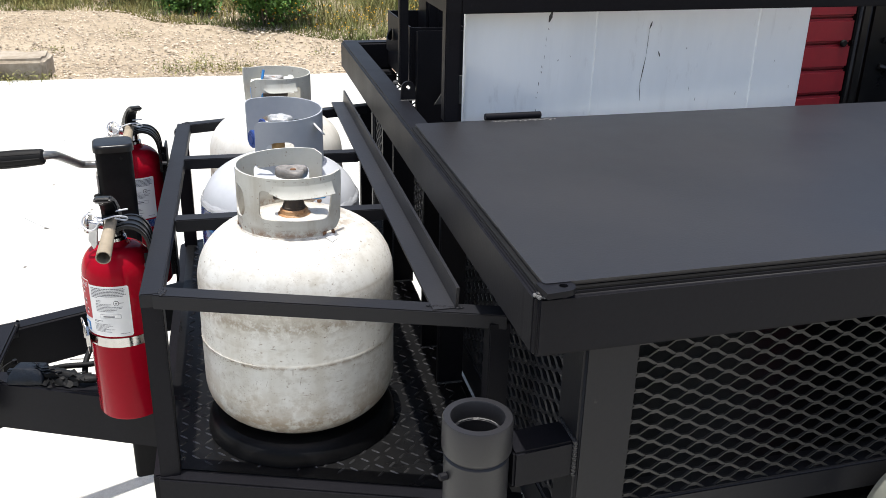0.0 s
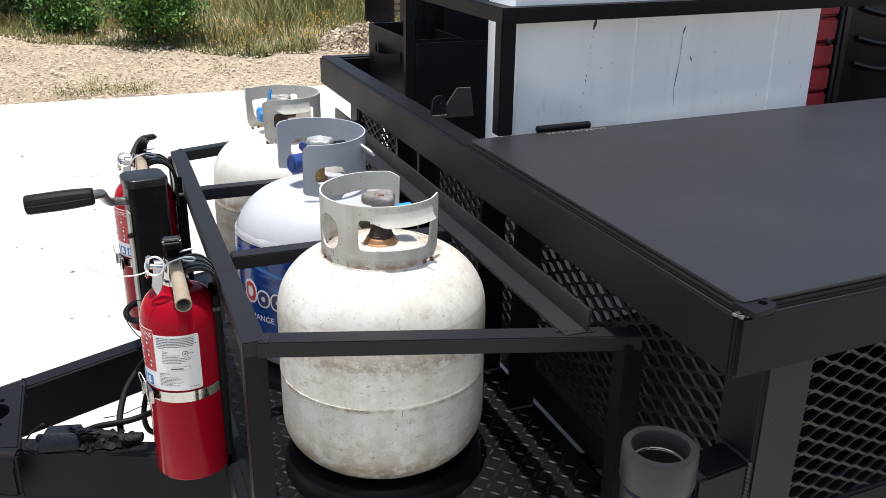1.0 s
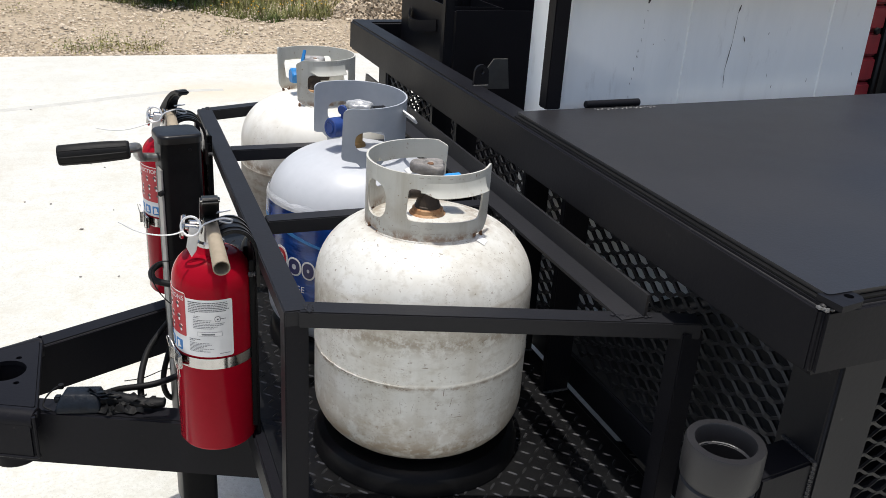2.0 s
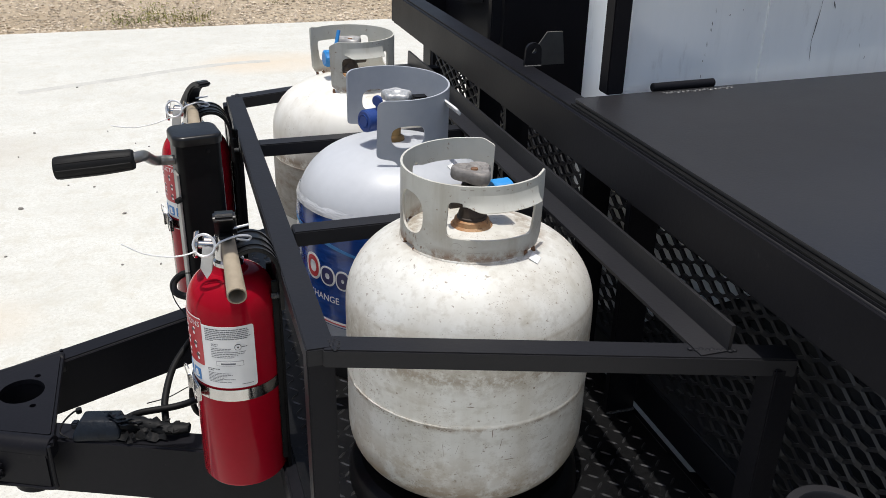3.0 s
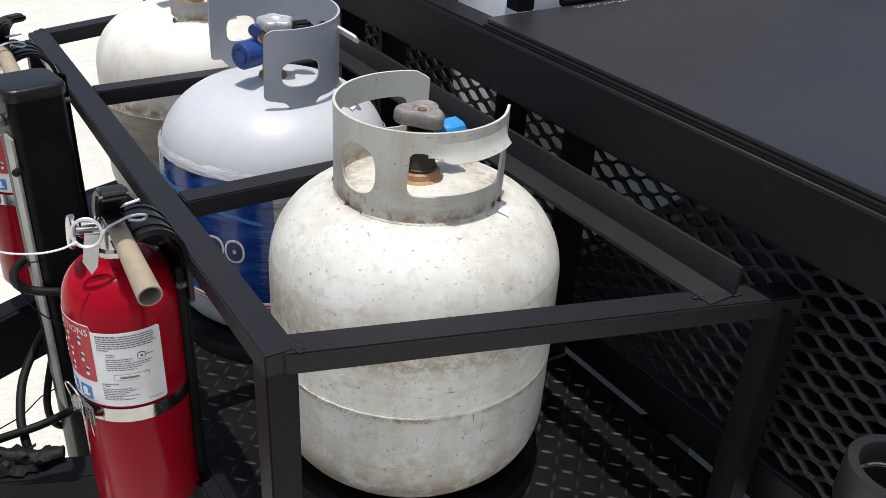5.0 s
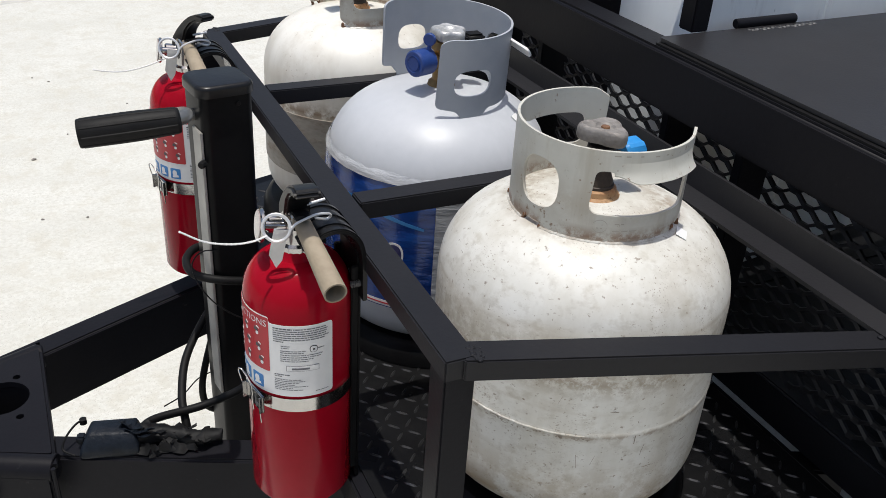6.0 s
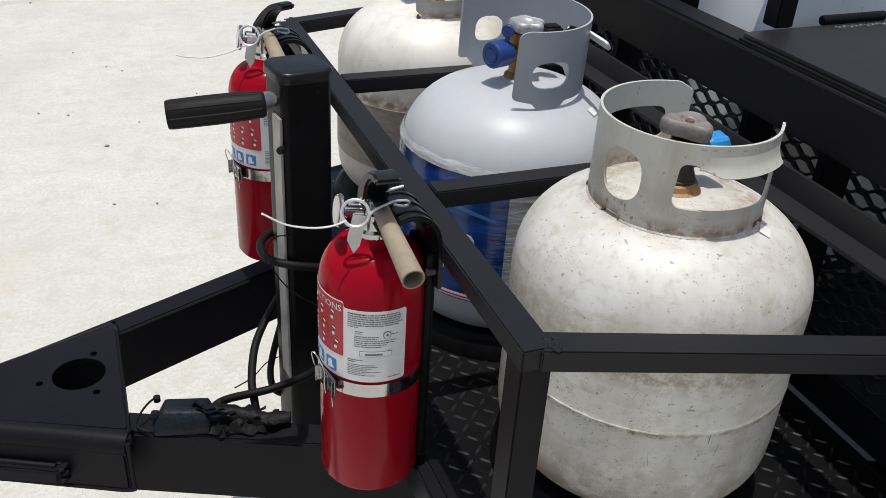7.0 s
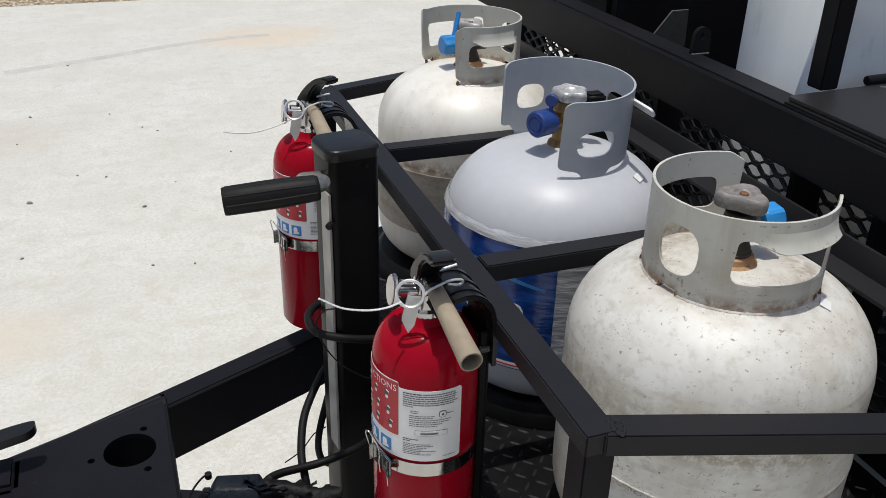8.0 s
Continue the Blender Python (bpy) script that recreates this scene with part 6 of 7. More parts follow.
    add_lathe(bm, [(0, 0), (0.0045, 0.001), (0.0045, 0.008), (0, 0.009)], 10, m @ Matrix.Translation((-0.066, 0.018, 0.022)))
    part("clip_cord", bm, RUBBER, plug)
    cable = thing("trailer_cable", (-0.2, -0.05, 0.5), "thick black trailer cable looped round the jack", "cable")
    o = Vector((-0.2, -0.05, 0.5))

    def run(points, r, name):
        bm = B()
        add_tube(bm, [Vector(p) - o for p in points], r, 10)
        part(name, bm, RUBBER, cable)

    run([(-0.150, 0.032, 0.70), (-0.165, 0.040, 0.755), (-0.208, 0.034, 0.772), (-0.232, 0.004, 0.774), (-0.231, -0.034, 0.773), (-0.207, -0.056, 0.772), (-0.172, -0.059, 0.764), (-0.137, -0.05, 0.754), (-0.126, -0.015, 0.74)], 0.0056, "loop")
    run([(-0.165, 0.040, 0.66), (-0.195, 0.042, 0.662), (-0.212, 0.034, 0.652), (-0.249, -0.02, 0.632), (-0.266, -0.07, 0.611), (-0.269, -0.1, 0.596), (-0.268, -0.115, 0.575)], 0.0056, "loop")
    run([(-0.17, 0.03, 0.64), (-0.198, 0.026, 0.632), (-0.211, 0.02, 0.607), (-0.226, 0.01, 0.556), (-0.222, 0.01, 0.517), (-0.2, 0.01, 0.50)], 0.0052, "loop")
    run([(-0.33, -0.128, 0.616), (-0.306, -0.108, 0.612), (-0.249, -0.1, 0.6085), (-0.207, -0.108, 0.624), (-0.183, -0.115, 0.642), (-0.155, -0.125, 0.675), (-0.128, -0.13, 0.70)], 0.0056, "loop")
    run([(-0.2, -0.052, 0.812), (-0.221, -0.05, 0.812), (-0.236, -0.064, 0.803), (-0.233, -0.09, 0.788), (-0.216, -0.1, 0.763), (-0.187, -0.1, 0.736), (-0.16, -0.1, 0.722)], 0.0009, "breakaway_wire")
    run([(-0.293, -0.1, 0.622), (-0.262, -0.05, 0.594), (-0.232, 0.01, 0.568), (-0.21, 0.03, 0.56)], 0.0009, "breakaway_wire")


build_wiring()


# ---- load on the trailer ----
def build_cooler():
    yaw = math.degrees(math.atan2(0.11, 0.8))
    at = (0.472, -0.098, 0.62)
    ob = thing("plastic_cabinet", at, "tall slim white plastic cabinet with black scuffs, held in the rack", "cabinet")
    m = pose(0, 0, 0, 0, 0, yaw)
    bm = B()
    wide, deep, tall = 0.815, 0.278, 0.86
    plan = rounded([(0, 0), (wide, 0), (wide, deep), (0.117, deep)], 0.014, 6)      # its end tapers towards the back
    low, high, roll = ([bm.verts.new(m @ Vector((x, y, z))) for x, y in ring] for ring, z in ((plan, 0.0), (plan, tall - 0.01), ([(wide / 2 + (x - wide / 2) * 0.975, deep / 2 + (y - deep / 2) * 0.93) for x, y in plan], tall)))
    for a, b in ((low, high), (high, roll)):
        for k in range(len(plan)):
            bm.faces.new((a[k], a[(k + 1) % len(plan)], b[(k + 1) % len(plan)], b[k]))
    bm.faces.new(low[::-1])
    bm.faces.new(roll)
    bmesh.ops.recalc_face_normals(bm, faces=bm.faces)
    body = part("body", bm, COOLER, ob)
    for x in (0.28, 0.672):
        bm = B()
        add_box(bm, (x, -0.0025, 0.02), (x + 0.006, 0.002, tall - 0.02), 0.0015, m)
        part("rib", bm, COOLER, body)
    bm = B()
    rnd = random.Random(9)

    def mark(x0, z0, x1, z1, w):
        d = Vector((x1 - x0, 0, z1 - z0)).normalized()
        s = Vector((d.z, 0, -d.x)) * w
        pts = [Vector((x0, -0.0008, z0)) - s * 0.3, Vector((x0, -0.0008, z0)) + s * 0.3, Vector((x1, -0.0008, z1)) + s * 0.3, Vector((x1, -0.0008, z1)) - s * 0.3]
        midp = Vector(((x0 + x1) / 2, -0.0008, (z0 + z1) / 2))
        vs = [bm.verts.new(m @ p) for p in (pts[0], midp - s, pts[3], pts[2], midp + s, pts[1])]
        bm.faces.new(vs)

    o = 0.62
    mark(0.404, 1.225 - o, 0.402, 1.17 - o, 0.0006)
    mark(0.402, 1.17 - o, 0.394, 1.115 - o, 0.0012)
    mark(0.394, 1.115 - o, 0.398, 1.08 - o, 0.0007)
    mark(0.409, 1.24 - o, 0.404, 1.225 - o, 0.002)
    mark(0.182, 1.265 - o, 0.176, 1.245 - o, 0.004)
    mark(0.43, 1.18 - o, 0.436, 1.168 - o, 0.0015)
    for k in range(10):
        x = 0.176 - 0.0022 * k + rnd.uniform(-0.002, 0.002)
        z = 1.235 - 0.017 * k + rnd.uniform(-0.005, 0.005) - o
        mark(x, z, x + 0.001, z - rnd.uniform(0.002, 0.010), rnd.uniform(0.0003, 0.0009))
    for k in range(9):
        x, z = rnd.uniform(0.15, 0.78), rnd.uniform(1.07, 1.26) - o
        mark(x, z, x + rnd.uniform(-0.003, 0.003), z - rnd.uniform(0.002, 0.009), rnd.uniform(0.0004, 0.0010))
    mark(0.42, 1.30 - o, 0.445, 1.306 - o, 0.002)
    mark(0.325, 1.305 - o, 0.327, 1.297 - o, 0.003)
    part("scuff", bm, SCUFF, body, "black scuff marks", "stuff")


build_cooler()


def build_load():
    # red moulded panel beside the chest
    ob = thing("ribbed_crate", (1.47, 0.26, 0.618), "red ribbed plastic crate with a black corner frame", "crate")
    m = pose(0, 0, 0, 0, 0, 6)
    bm = B()
    add_box(bm, (-0.16, 0.012, 0.0), (0.125, 0.40, 0.70), 0.01, m)
    part("core", bm, REDPLASTIC, ob)
    for k in range(11):
        z = 0.005 + 0.0645 * k
        bm = B()
        add_box(bm, (-0.155, -0.006, z), (0.115, 0.014, z + 0.060), 0.006, m)
        part("slat", bm, REDPLASTIC, ob)
    bm = B()
    add_box(bm, (0.118, -0.014, 0.0), (0.16, 0.03, 0.64), 0.012, m)
    add_box(bm, (0.10, -0.012, 0.62), (0.145, 0.03, 0.72), 0.012, m @ pose(0.12, 0, 0.62, 0, -30, 0) @ pose(-0.12, 0, -0.62))
    part("corner_frame", bm, PLASTIC, ob)
    bm = B()
    add_rod(bm, m @ Vector((0.085, -0.005, 0.52)), m @ Vector((0.085, -0.014, 0.52)), 0.009, 14)
    part("bolt", bm, RUBBER, ob)
    # dark moulded bin further along
    ob = thing("storage_bin", (1.95, 0.36, 0.618), "black ribbed plastic storage bin with a pale rim", "bin")
    bm = B()
    add_box(bm, (-0.26, 0, 0), (0.4, 0.5, 0.66), 0.02)
    part("bin_body", bm, PLASTIC, ob)
    for z in (0.42, 0.49, 0.57):
        bm = B()
        add_tube(bm, [(-0.2, -0.004, z + 0.02), (-0.1, -0.01, z), (0.1, -0.01, z - 0.006), (0.36, -0.008, z)], 0.008, 8)
        part("rib", bm, PLASTIC, ob)
    bm = B()
    add_box(bm, (-0.27, -0.012, 0.64), (0.41, 0.51, 0.672), 0.008)
    part("rim", bm, PLASTIC, ob)
    # fire boxes at the far corner
    ob = thing("charcoal_box", (0.492, 0.53, 1.0), "open black sheet-steel charcoal box with a strap handle", "metal box")
    deep, across, tall = 0.33, 0.15, 0.152
    for nm, lo, hi in (("side_panel", (0, 0, 0), (0.004, deep, tall)), ("side_panel", (across - 0.004, 0, 0), (across, deep, tall - 0.005)), ("end_panel", (0.0045, 0, 0), (across - 0.0045, 0.004, tall - 0.002)),
                       ("end_panel", (0.0045, deep - 0.004, 0), (across - 0.0045, deep, tall)), ("bottom_panel", (0.0045, 0.0045, 0.0), (across - 0.0045, deep - 0.0045, 0.004))):
        bm = B()
        add_box(bm, lo, hi)
        part(nm, bm, BLACK, ob)
    bm = B()
    rows = []
    for k in range(13):
        t = k / 12
        bow = -0.002 - 0.028 * math.sin(math.pi * t)
        y, z = 0.05 + 0.20 * t, 0.085 - 0.014 * math.sin(math.pi * t)
        rows.append([bm.verts.new((bow + dx, y, z + dz)) for dx, dz in ((0, 0), (0, 0.028), (-0.003, 0.028), (-0.003, 0))])
    for u, v in zip(rows, rows[1:]):
        for k in range(4):
            bm.faces.new((u[k], v[k], v[(k + 1) % 4], u[(k + 1) % 4]))
    bm.faces.new(rows[0])
    bm.faces.new(rows[-1][::-1])
    bmesh.ops.recalc_face_normals(bm, faces=bm.faces)
    part("strap_handle", bm, BLACK, ob, "bowed flat steel handle")
    ob = thing("fire_box", (0.507, 0.50, 0.62), "open black steel fire box on the far half of the trailer", "metal box")
    for nm, lo, hi in (("front_panel", (0, 0, 0), (0.34, 0.004, 0.526)), ("side_panel", (0, 0.0045, 0), (0.004, 0.025, 0.522)), ("side_panel", (0.336, 0.0045, 0), (0.34, 0.20, 0.522)),
                       ("back_panel", (0.145, 0.196, 0), (0.3355, 0.2, 0.66))):
        bm = B()
        add_box(bm, lo, hi)
        part(nm, bm, BLACK, ob)
    bm = B()
    add_sheet(bm, [(0.0, 0.0), (0.098, 0.0), (0.076, 0.078), (0.04, 0.078)], [], lambda u, v, w: Vector((0.04 + u, -0.03 - 0.35 * v + w, 0.345 + v)), 0.004, slice_at=0)
    part("gusset", bm, PLATEGREY, ob, "grey sheet gusset")
    ob = thing("smoker_chamber", (0.58, 0.74, 0.9), "tall black steel smoker chamber", "smoker")
    bm = B()
    add_box(bm, (0, 0, 0), (0.5, 0.12, 0.62), 0.01)
    part("chamber", bm, BLACK, ob)
    bm = B()
    add_box(bm, (0.03, -0.008, 0.05), (0.3, -0.001, 0.50), 0.003)
    part("door", bm, BLACK, ob)
    bm = B()
    add_tube(bm, [(0.008, -0.012, 0.355), (0.03, -0.016, 0.352), (0.05, -0.014, 0.35), (0.068, -0.012, 0.348)], 0.0025, 6)
    part("wire_handle", bm, STEEL, ob)
    # mudguard beside the body
    ob = thing("mudguard", (1.045, -0.93, 0.192), "dull grey-green steel mudguard of the trailer wheel", "mudguard")
    bm = B()
    pts = [(-0.155, 0.28), (-0.15, 0.44), (-0.135, 0.505), (-0.10, 0.535), (0.0, 0.55), (0.3, 0.55), (0.62, 0.55), (0.72, 0.50), (0.75, 0.28)]
    line = smooth_points([(p[0], 0, p[1]) for p in pts], 5)
    rows = [[bm.verts.new((p.x, y, p.z)) for y in (-0.11, 0.09)] + [bm.verts.new((p.x + 0.0, y, p.z - 0.006)) for y in (0.09, -0.11)] for p in line]
    for a, b in zip(rows, rows[1:]):
        for k in range(4):
            j = (k + 1) % 4
            bm.faces.new((a[k], b[k], b[j], a[j]))
    bm.faces.new(rows[0])
    bm.faces.new(rows[-1][::-1])
    bmesh.ops.recalc_face_normals(bm, faces=bm.faces)
    part("guard", bm, DULLGREEN, ob)
    bm = B()
    add_box(bm, (-0.10, 0.091, 0.44), (0.70, 0.107, 0.47), 0.002)
    part("stay", bm, BLACK, ob)


build_load()


# running gear, so that the trailer stands on the ground
def build_wheel():
    ob = thing("wheel", (1.28, -0.93, 0.1), "black rubber trailer wheel standing on the slab", "wheel")
    m = pose(0, 0, 0.3, 90, 0, 0)
    bm = B()
    add_lathe(bm, [(0.17, -0.09), (0.27, -0.095), (0.295, -0.075), (0.30, 0.0), (0.295, 0.075), (0.27, 0.095), (0.17, 0.09)], 40, m, closed=True)
    part("tyre", bm, RUBBER, ob)
    bm = B()
    add_lathe(bm, [(0, -0.03), (0.11, -0.03), (0.155, -0.08), (0.172, -0.08), (0.172, 0.08), (0.14, 0.06), (0, 0.05)], 32, m)
    part("rim", bm, ZINC, ob)
    copy_thing(ob, pose(1.28, 1.0, 0.1))


build_wheel()


# ---- the yard beyond the slab ----
YARD_FIRST = set(scene.objects)


def scatter_mesh(name, verts, faces, mat, label, category):
    me = bpy.data.meshes.new(name)
    me.from_pydata(verts, [], faces)
    me.materials.append(mat)
    ob = new(name, me)
    return tagged(ob, label=label, category=category, kind="stuff")


def grass_line(x):
    """How far off the grass begins."""
    xs = (-6, -2, -1.15, -0.8, 0.37, 1.0, 1.4, 2.0, 2.4, 3.2, 7)
    ys = (10.4, 10.2, 9.97, 9.2, 8.5, 7.95, 7.5, 7.85, 8.7, 9.4, 9.8)
    return float(np.interp(x, xs, ys)) + 0.35 * noise.noise((x * 1.6, 0, 7))


def build_yard():
    rnd = random.Random(11)
    verts, faces = [], []
    octa = [(1, 0, 0), (0, 1, 0), (-1, 0, 0), (0, -1, 0), (0, 0, 1), (0, 0, -1)]
    tri8 = [(0, 1, 4), (1, 2, 4), (2, 3, 4), (3, 0, 4), (1, 0, 5), (2, 1, 5), (3, 2, 5), (0, 3, 5)]
    for _ in range(17000):
        x, y = rnd.uniform(-4.2, 4.6), 5.9 + 4.2 * rnd.random() ** 1.4
        s = rnd.uniform(0.006, 0.017) * (1.7 if rnd.random() < 0.06 else 1)
        k = len(verts)
        turn = rnd.uniform(0, 6.28)
        c, sn = math.cos(turn), math.sin(turn)
        z = -0.045 + 0.012 * max(0.0, y - 6.2)
        for a, b, d in octa:
            a, b, d = a * s * rnd.uniform(0.7, 1.4), b * s * rnd.uniform(0.6, 1.2), d * s * rnd.uniform(0.45, 0.8)
            verts.append((x + c * a - sn * b, y + sn * a + c * b, z + 0.02 + d))
        faces += [tuple(k + q for q in f) for f in tri8]
    scatter_mesh("gravel", verts, faces, GRAVELSTONE, "loose pale limestone gravel beside the slab", "gravel")

    verts, faces, fv, ff = [], [], [], []

    def blade(x, y, z, h, lean, w):
        k = len(verts)
        t = rnd.uniform(0, 6.28)
        dx, dy = math.cos(t), math.sin(t)
        bx, by = -dy * w, dx * w
        verts.extend([(x - bx, y - by, z), (x + bx, y + by, z), (x + bx * 0.7 + dx * lean * 0.4, y + by * 0.7 + dy * lean * 0.4, z + h * 0.6), (x - bx * 0.7 + dx * lean * 0.4, y - by * 0.7 + dy * lean * 0.4, z + h * 0.6),
                      (x + dx * lean, y + dy * lean, z + h)])
        faces.extend([(k, k + 1, k + 2, k + 3), (k + 3, k + 2, k + 4)])

    for _ in range(60000):
        x = rnd.uniform(-5, 7)
        y = grass_line(x) + 6.0 * rnd.random() ** 1.7
        thick = noise.noise((x * 1.1, y * 1.1, 2))
        if thick < -0.15 and rnd.random() < 0.7:
            continue
        h = rnd.uniform(0.06, 0.36) * (1 + 1.1 * max(0, thick)) * (0.16 + 0.84 * min(1, (y - grass_line(x)) / 1.6)) * (1.5 if 1.6 < x < 2.6 else 1.0)
        blade(x, y, -0.05 + 0.012 * (y - 6.2), h, h * rnd.uniform(0.2, 1.1), rnd.uniform(0.003, 0.007))
    # weeds in the gravel
    wv, wf = [], []
    for cx, cy, n in ((-1.48, 5.93, 150), (-1.62, 5.92, 170), (-1.8, 5.93, 160), (-0.46, 6.25, 130), (-0.22, 6.35, 150), (-0.05, 6.3, 120), (0.1, 6.25, 120), (-0.2, 6.8, 60), (-1.6, 7.3, 60), (0.9, 7.0, 50), (-1.0, 8.2, 70), (0.35, 7.3, 40)):
        for _ in range(n):
            x, y, z = rnd.gauss(cx, 0.085), rnd.gauss(cy, 0.10), -0.035 + abs(rnd.gauss(0, 0.045))
            q = Euler((rnd.uniform(-0.9, 0.9), rnd.uniform(-0.9, 0.9), rnd.uniform(0, 6.28))).to_matrix()
            k, size = len(wv), rnd.uniform(0.008, 0.02)
            wv.extend([tuple(Vector((x, y, z)) + q @ (Vector(c) * size)) for c in ((-1, 0, 0), (0, -0.4, 0.1), (1, 0, 0), (0, 0.4, 0.1))])
            wf.append((k, k + 1, k + 2, k + 3))
        for _ in range(n // 6):
            x, y = rnd.gauss(cx, 0.08), rnd.gauss(cy, 0.1)
            h = rnd.uniform(0.04, 0.12)
            blade(x, y, -0.04, h, h * rnd.uniform(0.2, 0.8), rnd.uniform(0.002, 0.004))
    scatter_mesh("weeds", wv, wf, WEED, "low straggling weeds in the gravel", "weeds")
    scatter_mesh("grass", verts, faces, GRASS, "rough green and straw-coloured grass", "grass")
    for _ in range(190):
        cx = rnd.choice((1.05, 1.25, 2.0, 2.3, 0.2))
        x, y = rnd.gauss(cx, 0.35), 0
        y = grass_line(x) + abs(rnd.gauss(0.25, 0.35))
        z, s, k = rnd.uniform(0.05, 0.3), rnd.uniform(0.007, 0.013), len(fv)
        fv.extend([(x - s, y, z), (x, y - s, z + s * 0.5), (x + s, y, z), (x, y + s, z + s * 0.6), (x, y, z + s), (x, y, z - s * 0.5)])
        ff.extend([tuple(k + q for q in f) for f in ((0, 1, 4), (1, 2, 4), (2, 3, 4), (3, 0, 4), (1, 0, 5), (2, 1, 5), (3, 2, 5), (0, 3, 5))])
    scatter_mesh("wildflowers", fv, ff, FLOWER, "small yellow wildflowers in the grass", "flowers")


build_yard()


def bush(at, wide, tall, mat, seed, leaves, label):
    """Stems fanning from the ground with clumps of small leaves round their ends."""
    rnd = random.Random(seed)
    ob = thing("bush", at, label, "bush", "bushes behind the yard")
    stems, clumps = B(), []
    for _ in range(9):
        t, reach = rnd.uniform(0, 6.28), rnd.uniform(0.15, 0.85) * wide / 2
        top = Vector((math.cos(t) * reach, math.sin(t) * reach, tall * rnd.uniform(0.45, 0.95)))
        add_tube(stems, [(0.05 * math.cos(t), 0.05 * math.sin(t), 0), top * 0.45 + Vector((0, 0, 0.08)), top], 0.010, 6, 4)
        for _ in range(5):
            clumps.append((top * rnd.uniform(0.35, 1.0) + Vector((rnd.gauss(0, 0.12), rnd.gauss(0, 0.12), rnd.gauss(0, 0.08))) * wide * 0.6, rnd.uniform(0.09, 0.2) * wide * 0.7))
    part("stems", stems, BARK, ob)
    verts, faces = [], []
    for _ in range(leaves):
        c, r = rnd.choice(clumps)
        p = c + Vector((rnd.gauss(0, 0.55), rnd.gauss(0, 0.55), rnd.gauss(0, 0.5))) * r
        p.z = max(p.z, 0.02)
        q = Euler((rnd.uniform(-1.1, 1.1), rnd.uniform(-1.1, 1.1), rnd.uniform(0, 6.28))).to_matrix()
        s = rnd.uniform(0.018, 0.036)
        k = len(verts)
        for u, v, w in ((-1, 0, 0), (0, -0.45, 0.12), (1, 0, 0), (0, 0.45, 0.12)):
            verts.append(p + q @ (Vector((u, v, w)) * s))
        faces.append((k, k + 1, k + 2, k + 3))
    me = bpy.data.meshes.new("crown")
    me.from_pydata([tuple(v) for v in verts], [], faces)
    me.materials.append(mat)
    crown = new("crown", me)
    crown.parent = ob


bush((0.45, 8.75, 0.0), 1.5, 0.95, LEAF, 1, 9000, "dense fresh green leafy bush at the yard's edge")
bush((-0.45, 9.7, 0.0), 1.2, 0.7, LEAF, 2, 6000, "dense fresh green leafy bush at the yard's edge")
bush((-1.1, 10.9, 0.0), 1.9, 0.9, LEAFDARK, 3, 8000, "dark green scrub bush behind the grass")
bush((-2.6, 11.4, 0.0), 1.9, 1.1, LEAFDARK, 4, 7000, "dark green scrub bush behind the grass")
bush((0.6, 12.0, 0.0), 2.6, 1.5, LEAFDARK, 5, 11000, "dark green scrub bush behind the grass")
bush((2.6, 11.8, 0.0), 2.4, 1.4, LEAFDARK, 6, 10000, "dark green scrub bush behind the grass")
bush((-4.4, 12.2, 0.0), 2.4, 1.3, LEAFDARK, 7, 7000, "dark green scrub bush behind the grass")
bush((4.6, 12.6, 0.0), 2.6, 1.6, LEAFDARK, 8, 9000, "dark green scrub bush behind the grass")


def rock(name, at, size, seed, mat, label, category, group=""):
    rnd = random.Random(seed)
    bm = B()
    bmesh.ops.create_icosphere(bm, subdivisions=2, radius=1.0)
    for v in bm.verts:
        k = 1 + 0.35 * noise.noise(v.co * 1.3 + Vector((seed, 0, 0))) + 0.12 * noise.noise(v.co * 4)
        v.co = Vector((v.co.x * size[0], v.co.y * size[1], v.co.z * size[2])) * k
    ob = solid(name, bm, mat, label, category, group, at=at)
    ob.rotation_euler = (0, 0, rnd.uniform(0, 6))
    return ob


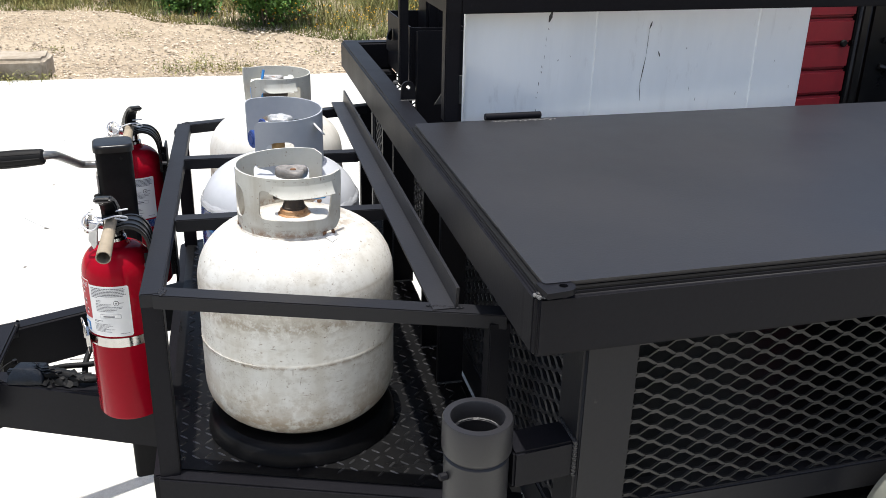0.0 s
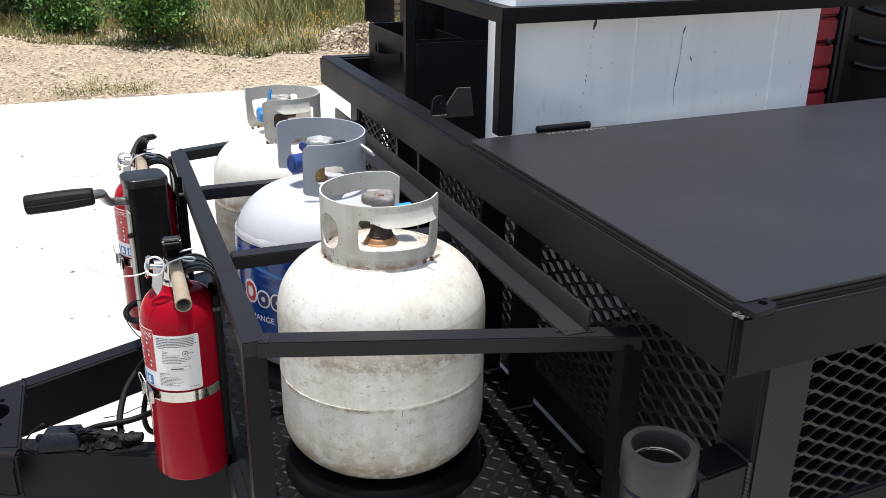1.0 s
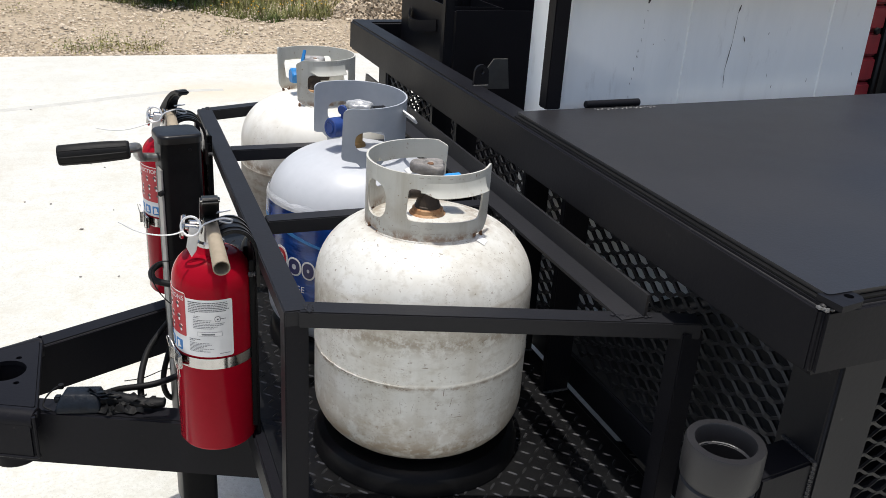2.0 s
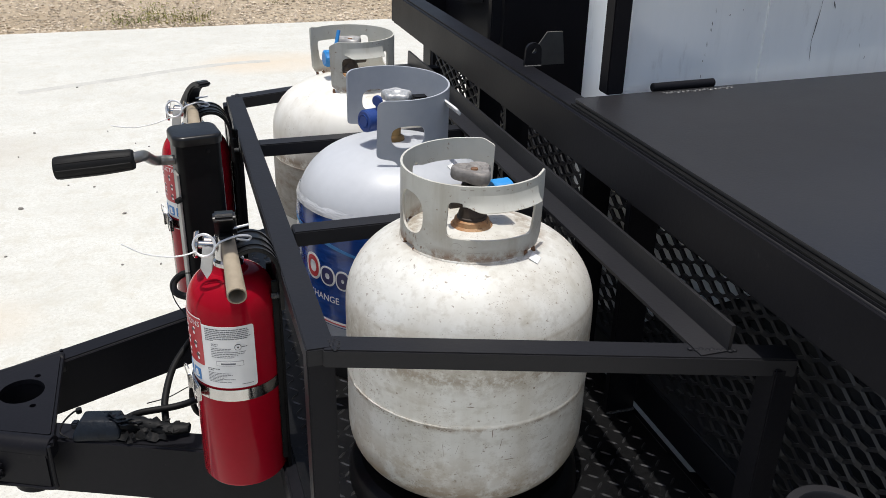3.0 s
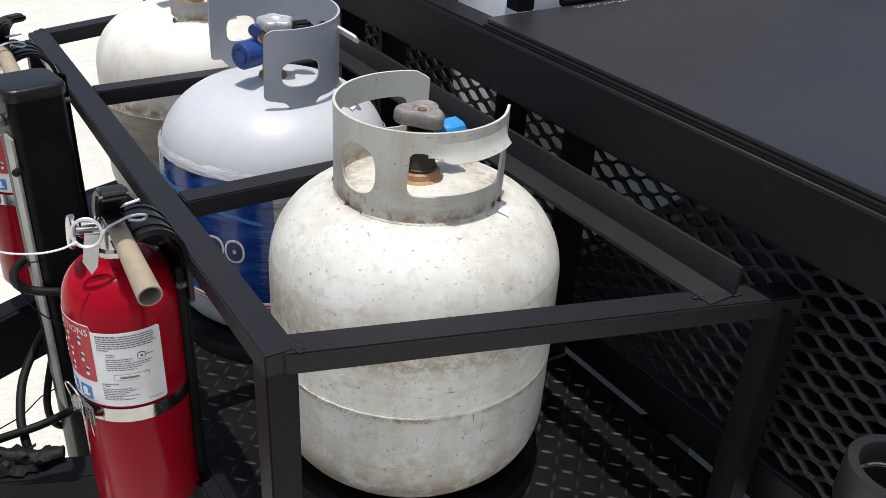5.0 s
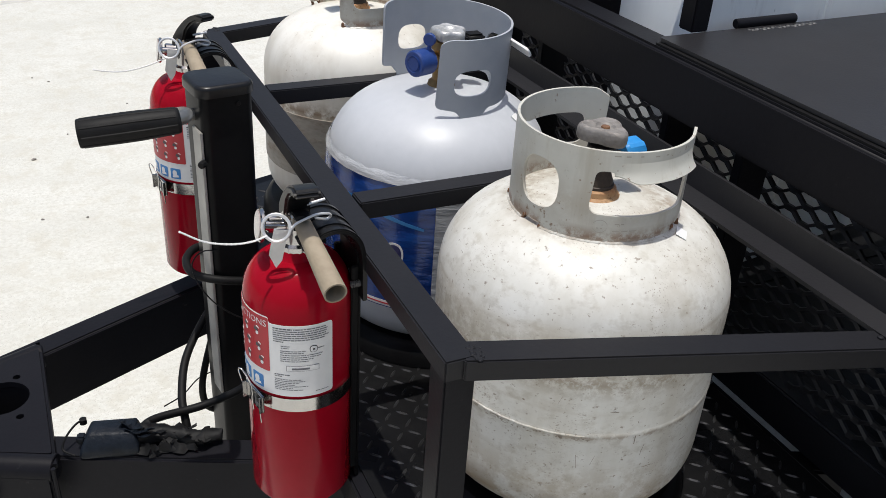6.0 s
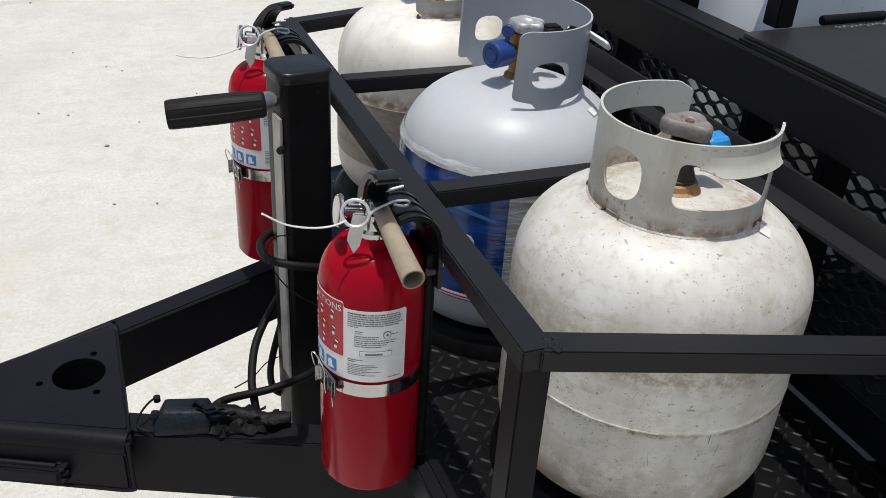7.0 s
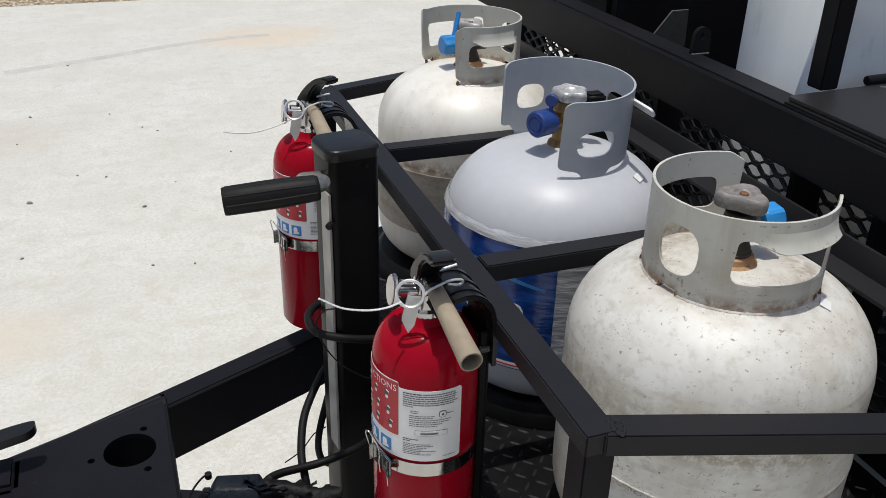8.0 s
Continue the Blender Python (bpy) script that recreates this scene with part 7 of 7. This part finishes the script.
def build_far_things():
    bm = B()
    add_box(bm, (0, 0, -0.06), (0.72, 0.42, 0.145), 0.03)
    bmesh.ops.subdivide_edges(bm, edges=bm.edges[:], cuts=3, use_grid_fill=True)
    for v in bm.verts:
        v.co += Vector((noise.noise(v.co * 7), noise.noise(v.co * 7 + Vector((5, 0, 0))), noise.noise(v.co * 6 + Vector((0, 9, 0))))) * 0.018
    solid("stone_block", bm, STONE, "rough pale limestone block lying on the gravel", "stone", at=(-2.15, 5.98, 0.0))
    rnd = random.Random(21)
    verts, faces = [], []
    for k in range(3200):
        a, q = rnd.uniform(0, 6.28), rnd.random() ** 0.6
        x, y = 2.68 + 0.62 * q * math.cos(a), 8.1 + 0.42 * q * math.sin(a)
        z = -0.03 + 0.23 * max(0.0, 1 - q * q) * rnd.uniform(0.7, 1.05)
        size = rnd.uniform(0.008, 0.026) * (1.8 if rnd.random() < 0.06 else 1)
        q3 = Euler((rnd.uniform(0, 6), rnd.uniform(0, 6), rnd.uniform(0, 6))).to_matrix()
        i = len(verts)
        for c in ((-1, -0.6, -0.4), (1, -0.7, -0.3), (0.8, 0.7, -0.5), (-0.9, 0.6, -0.4), (-0.6, -0.4, 0.4), (0.7, -0.3, 0.5), (0.5, 0.5, 0.35), (-0.5, 0.5, 0.45)):
            verts.append(tuple(Vector((x, y, z)) + q3 @ (Vector(c) * size * rnd.uniform(0.8, 1.15))))
        faces += [tuple(i + f for f in g) for g in ((3, 2, 1, 0), (4, 5, 6, 7), (0, 1, 5, 4), (1, 2, 6, 5), (2, 3, 7, 6), (3, 0, 4, 7))]
    scatter_mesh("rubble", verts, faces, RUBBLE, "heap of pale broken rubble at the yard's edge", "rubble")
    for k in range(9):
        a, q = rnd.uniform(0, 6.28), rnd.uniform(0.4, 1.0)
        x, y = 2.68 + 0.6 * q * math.cos(a), 8.1 + 0.4 * q * math.sin(a)
        size = rnd.uniform(0.03, 0.06)
        rock("rubble_stone", (x, y, -0.02 + 0.2 * (1 - q)), (size, size * rnd.uniform(0.6, 1), size * rnd.uniform(0.5, 0.8)), k + 3, STONE, "pale broken stone on a rubble heap", "stone", "rubble heap")
    # faint tyre mark and a few crumbs of stone on the slab
    line = smooth_points([Vector((x, y, 0.0006)) for x, y in ((-1.01, 4.18), (-0.74, 4.28), (-0.44, 4.39), (-0.11, 4.53), (0.24, 4.63), (0.49, 4.64))], 8)
    bm = B()
    left, right = [], []
    for k, q in enumerate(line):
        t = (line[min(k + 1, len(line) - 1)] - line[max(k - 1, 0)]).normalized()
        half = 0.035 + 0.012 * noise.noise((k * 0.4, 0, 0))
        left.append(bm.verts.new(q + Vector((-t.y, t.x, 0)) * half))
        right.append(bm.verts.new(q - Vector((-t.y, t.x, 0)) * half))
    for k in range(len(line) - 1):
        bm.faces.new((right[k], right[k + 1], left[k + 1], left[k]))
    solid("tyre_mark", bm, TYREMARK, "faint grey tyre mark curving over the slab", "mark", kind="stuff")
    # black post or drum at the edge of the yard
    ob = thing("drum", (3.3, 9.6, 0.03), "black steel drum standing at the yard's edge", "drum")
    bm = B()
    add_lathe(bm, [(0, 0), (0.19, 0), (0.195, 0.02), (0.19, 0.04), (0.19, 0.3), (0.197, 0.32), (0.19, 0.34), (0.19, 0.62), (0.197, 0.64), (0.19, 0.66), (0.19, 0.93), (0.195, 0.95), (0.18, 0.94), (0, 0.93)], 32)
    part("shell", bm, BLACK, ob)
    # stack of weathered boards
    ob = thing("board_stack", (4.0, 10.1, 0.05), "stack of grey weathered boards", "boards")
    for k in range(7):
        bm = B()
        add_box(bm, (-0.5 + rnd.uniform(-0.05, 0.05), -0.12, 0.085 * k), (0.5 + rnd.uniform(-0.05, 0.05), 0.12, 0.085 * k + 0.06), 0.006)
        part("board", bm, WOOD, ob)
        if k < 6:
            for x in (-0.35, 0.35):
                bm = B()
                add_box(bm, (x - 0.05, -0.1, 0.085 * k + 0.06), (x + 0.05, 0.1, 0.085 * k + 0.085), 0.003)
                part("spacer", bm, WOOD, ob)


build_far_things()

# the slab lies 0.1 m over the world's zero: the whole yard, laid out larger, is set down on it
GROUND = 0.1
SHRINK = 1 - GROUND / 1.42
YARD += [ob for ob in scene.objects if ob not in YARD_FIRST and ob.parent is None]
for ob in YARD:
    ob.matrix_world = pose(-0.2, -1.3, 1.42) @ Matrix.Scale(SHRINK, 4) @ pose(0.2, 1.3, -1.42) @ ob.matrix_basis


def build_crumbs():
    spots = ((-0.776, 2.10, 1.7), (-0.62, 2.31, 0.8), (-0.52, 2.267, 0.9), (-0.404, 1.955, 1.3), (-0.81, 3.05, 1.2), (-0.846, 2.716, 0.8), (-0.485, 3.0, 0.7), (-0.36, 2.786, 0.7),
             (-0.302, 2.723, 0.8), (-0.782, 1.674, 0.9), (-0.408, 1.509, 0.8), (-0.286, 1.483, 0.8), (-0.661, 3.843, 1.0), (-0.282, 2.145, 0.6), (-0.045, 2.394, 0.6), (-0.42, 0.12, 0.7))
    for k, (x, y, size) in enumerate(spots):
        rock("pebble", (x, y, GROUND + 0.002), (0.0062 * size, 0.0046 * size, 0.0034 * size), k + 40, PEBBLE, "small dark crumb of stone on the slab", "pebble", "crumbs on the slab")


build_crumbs()
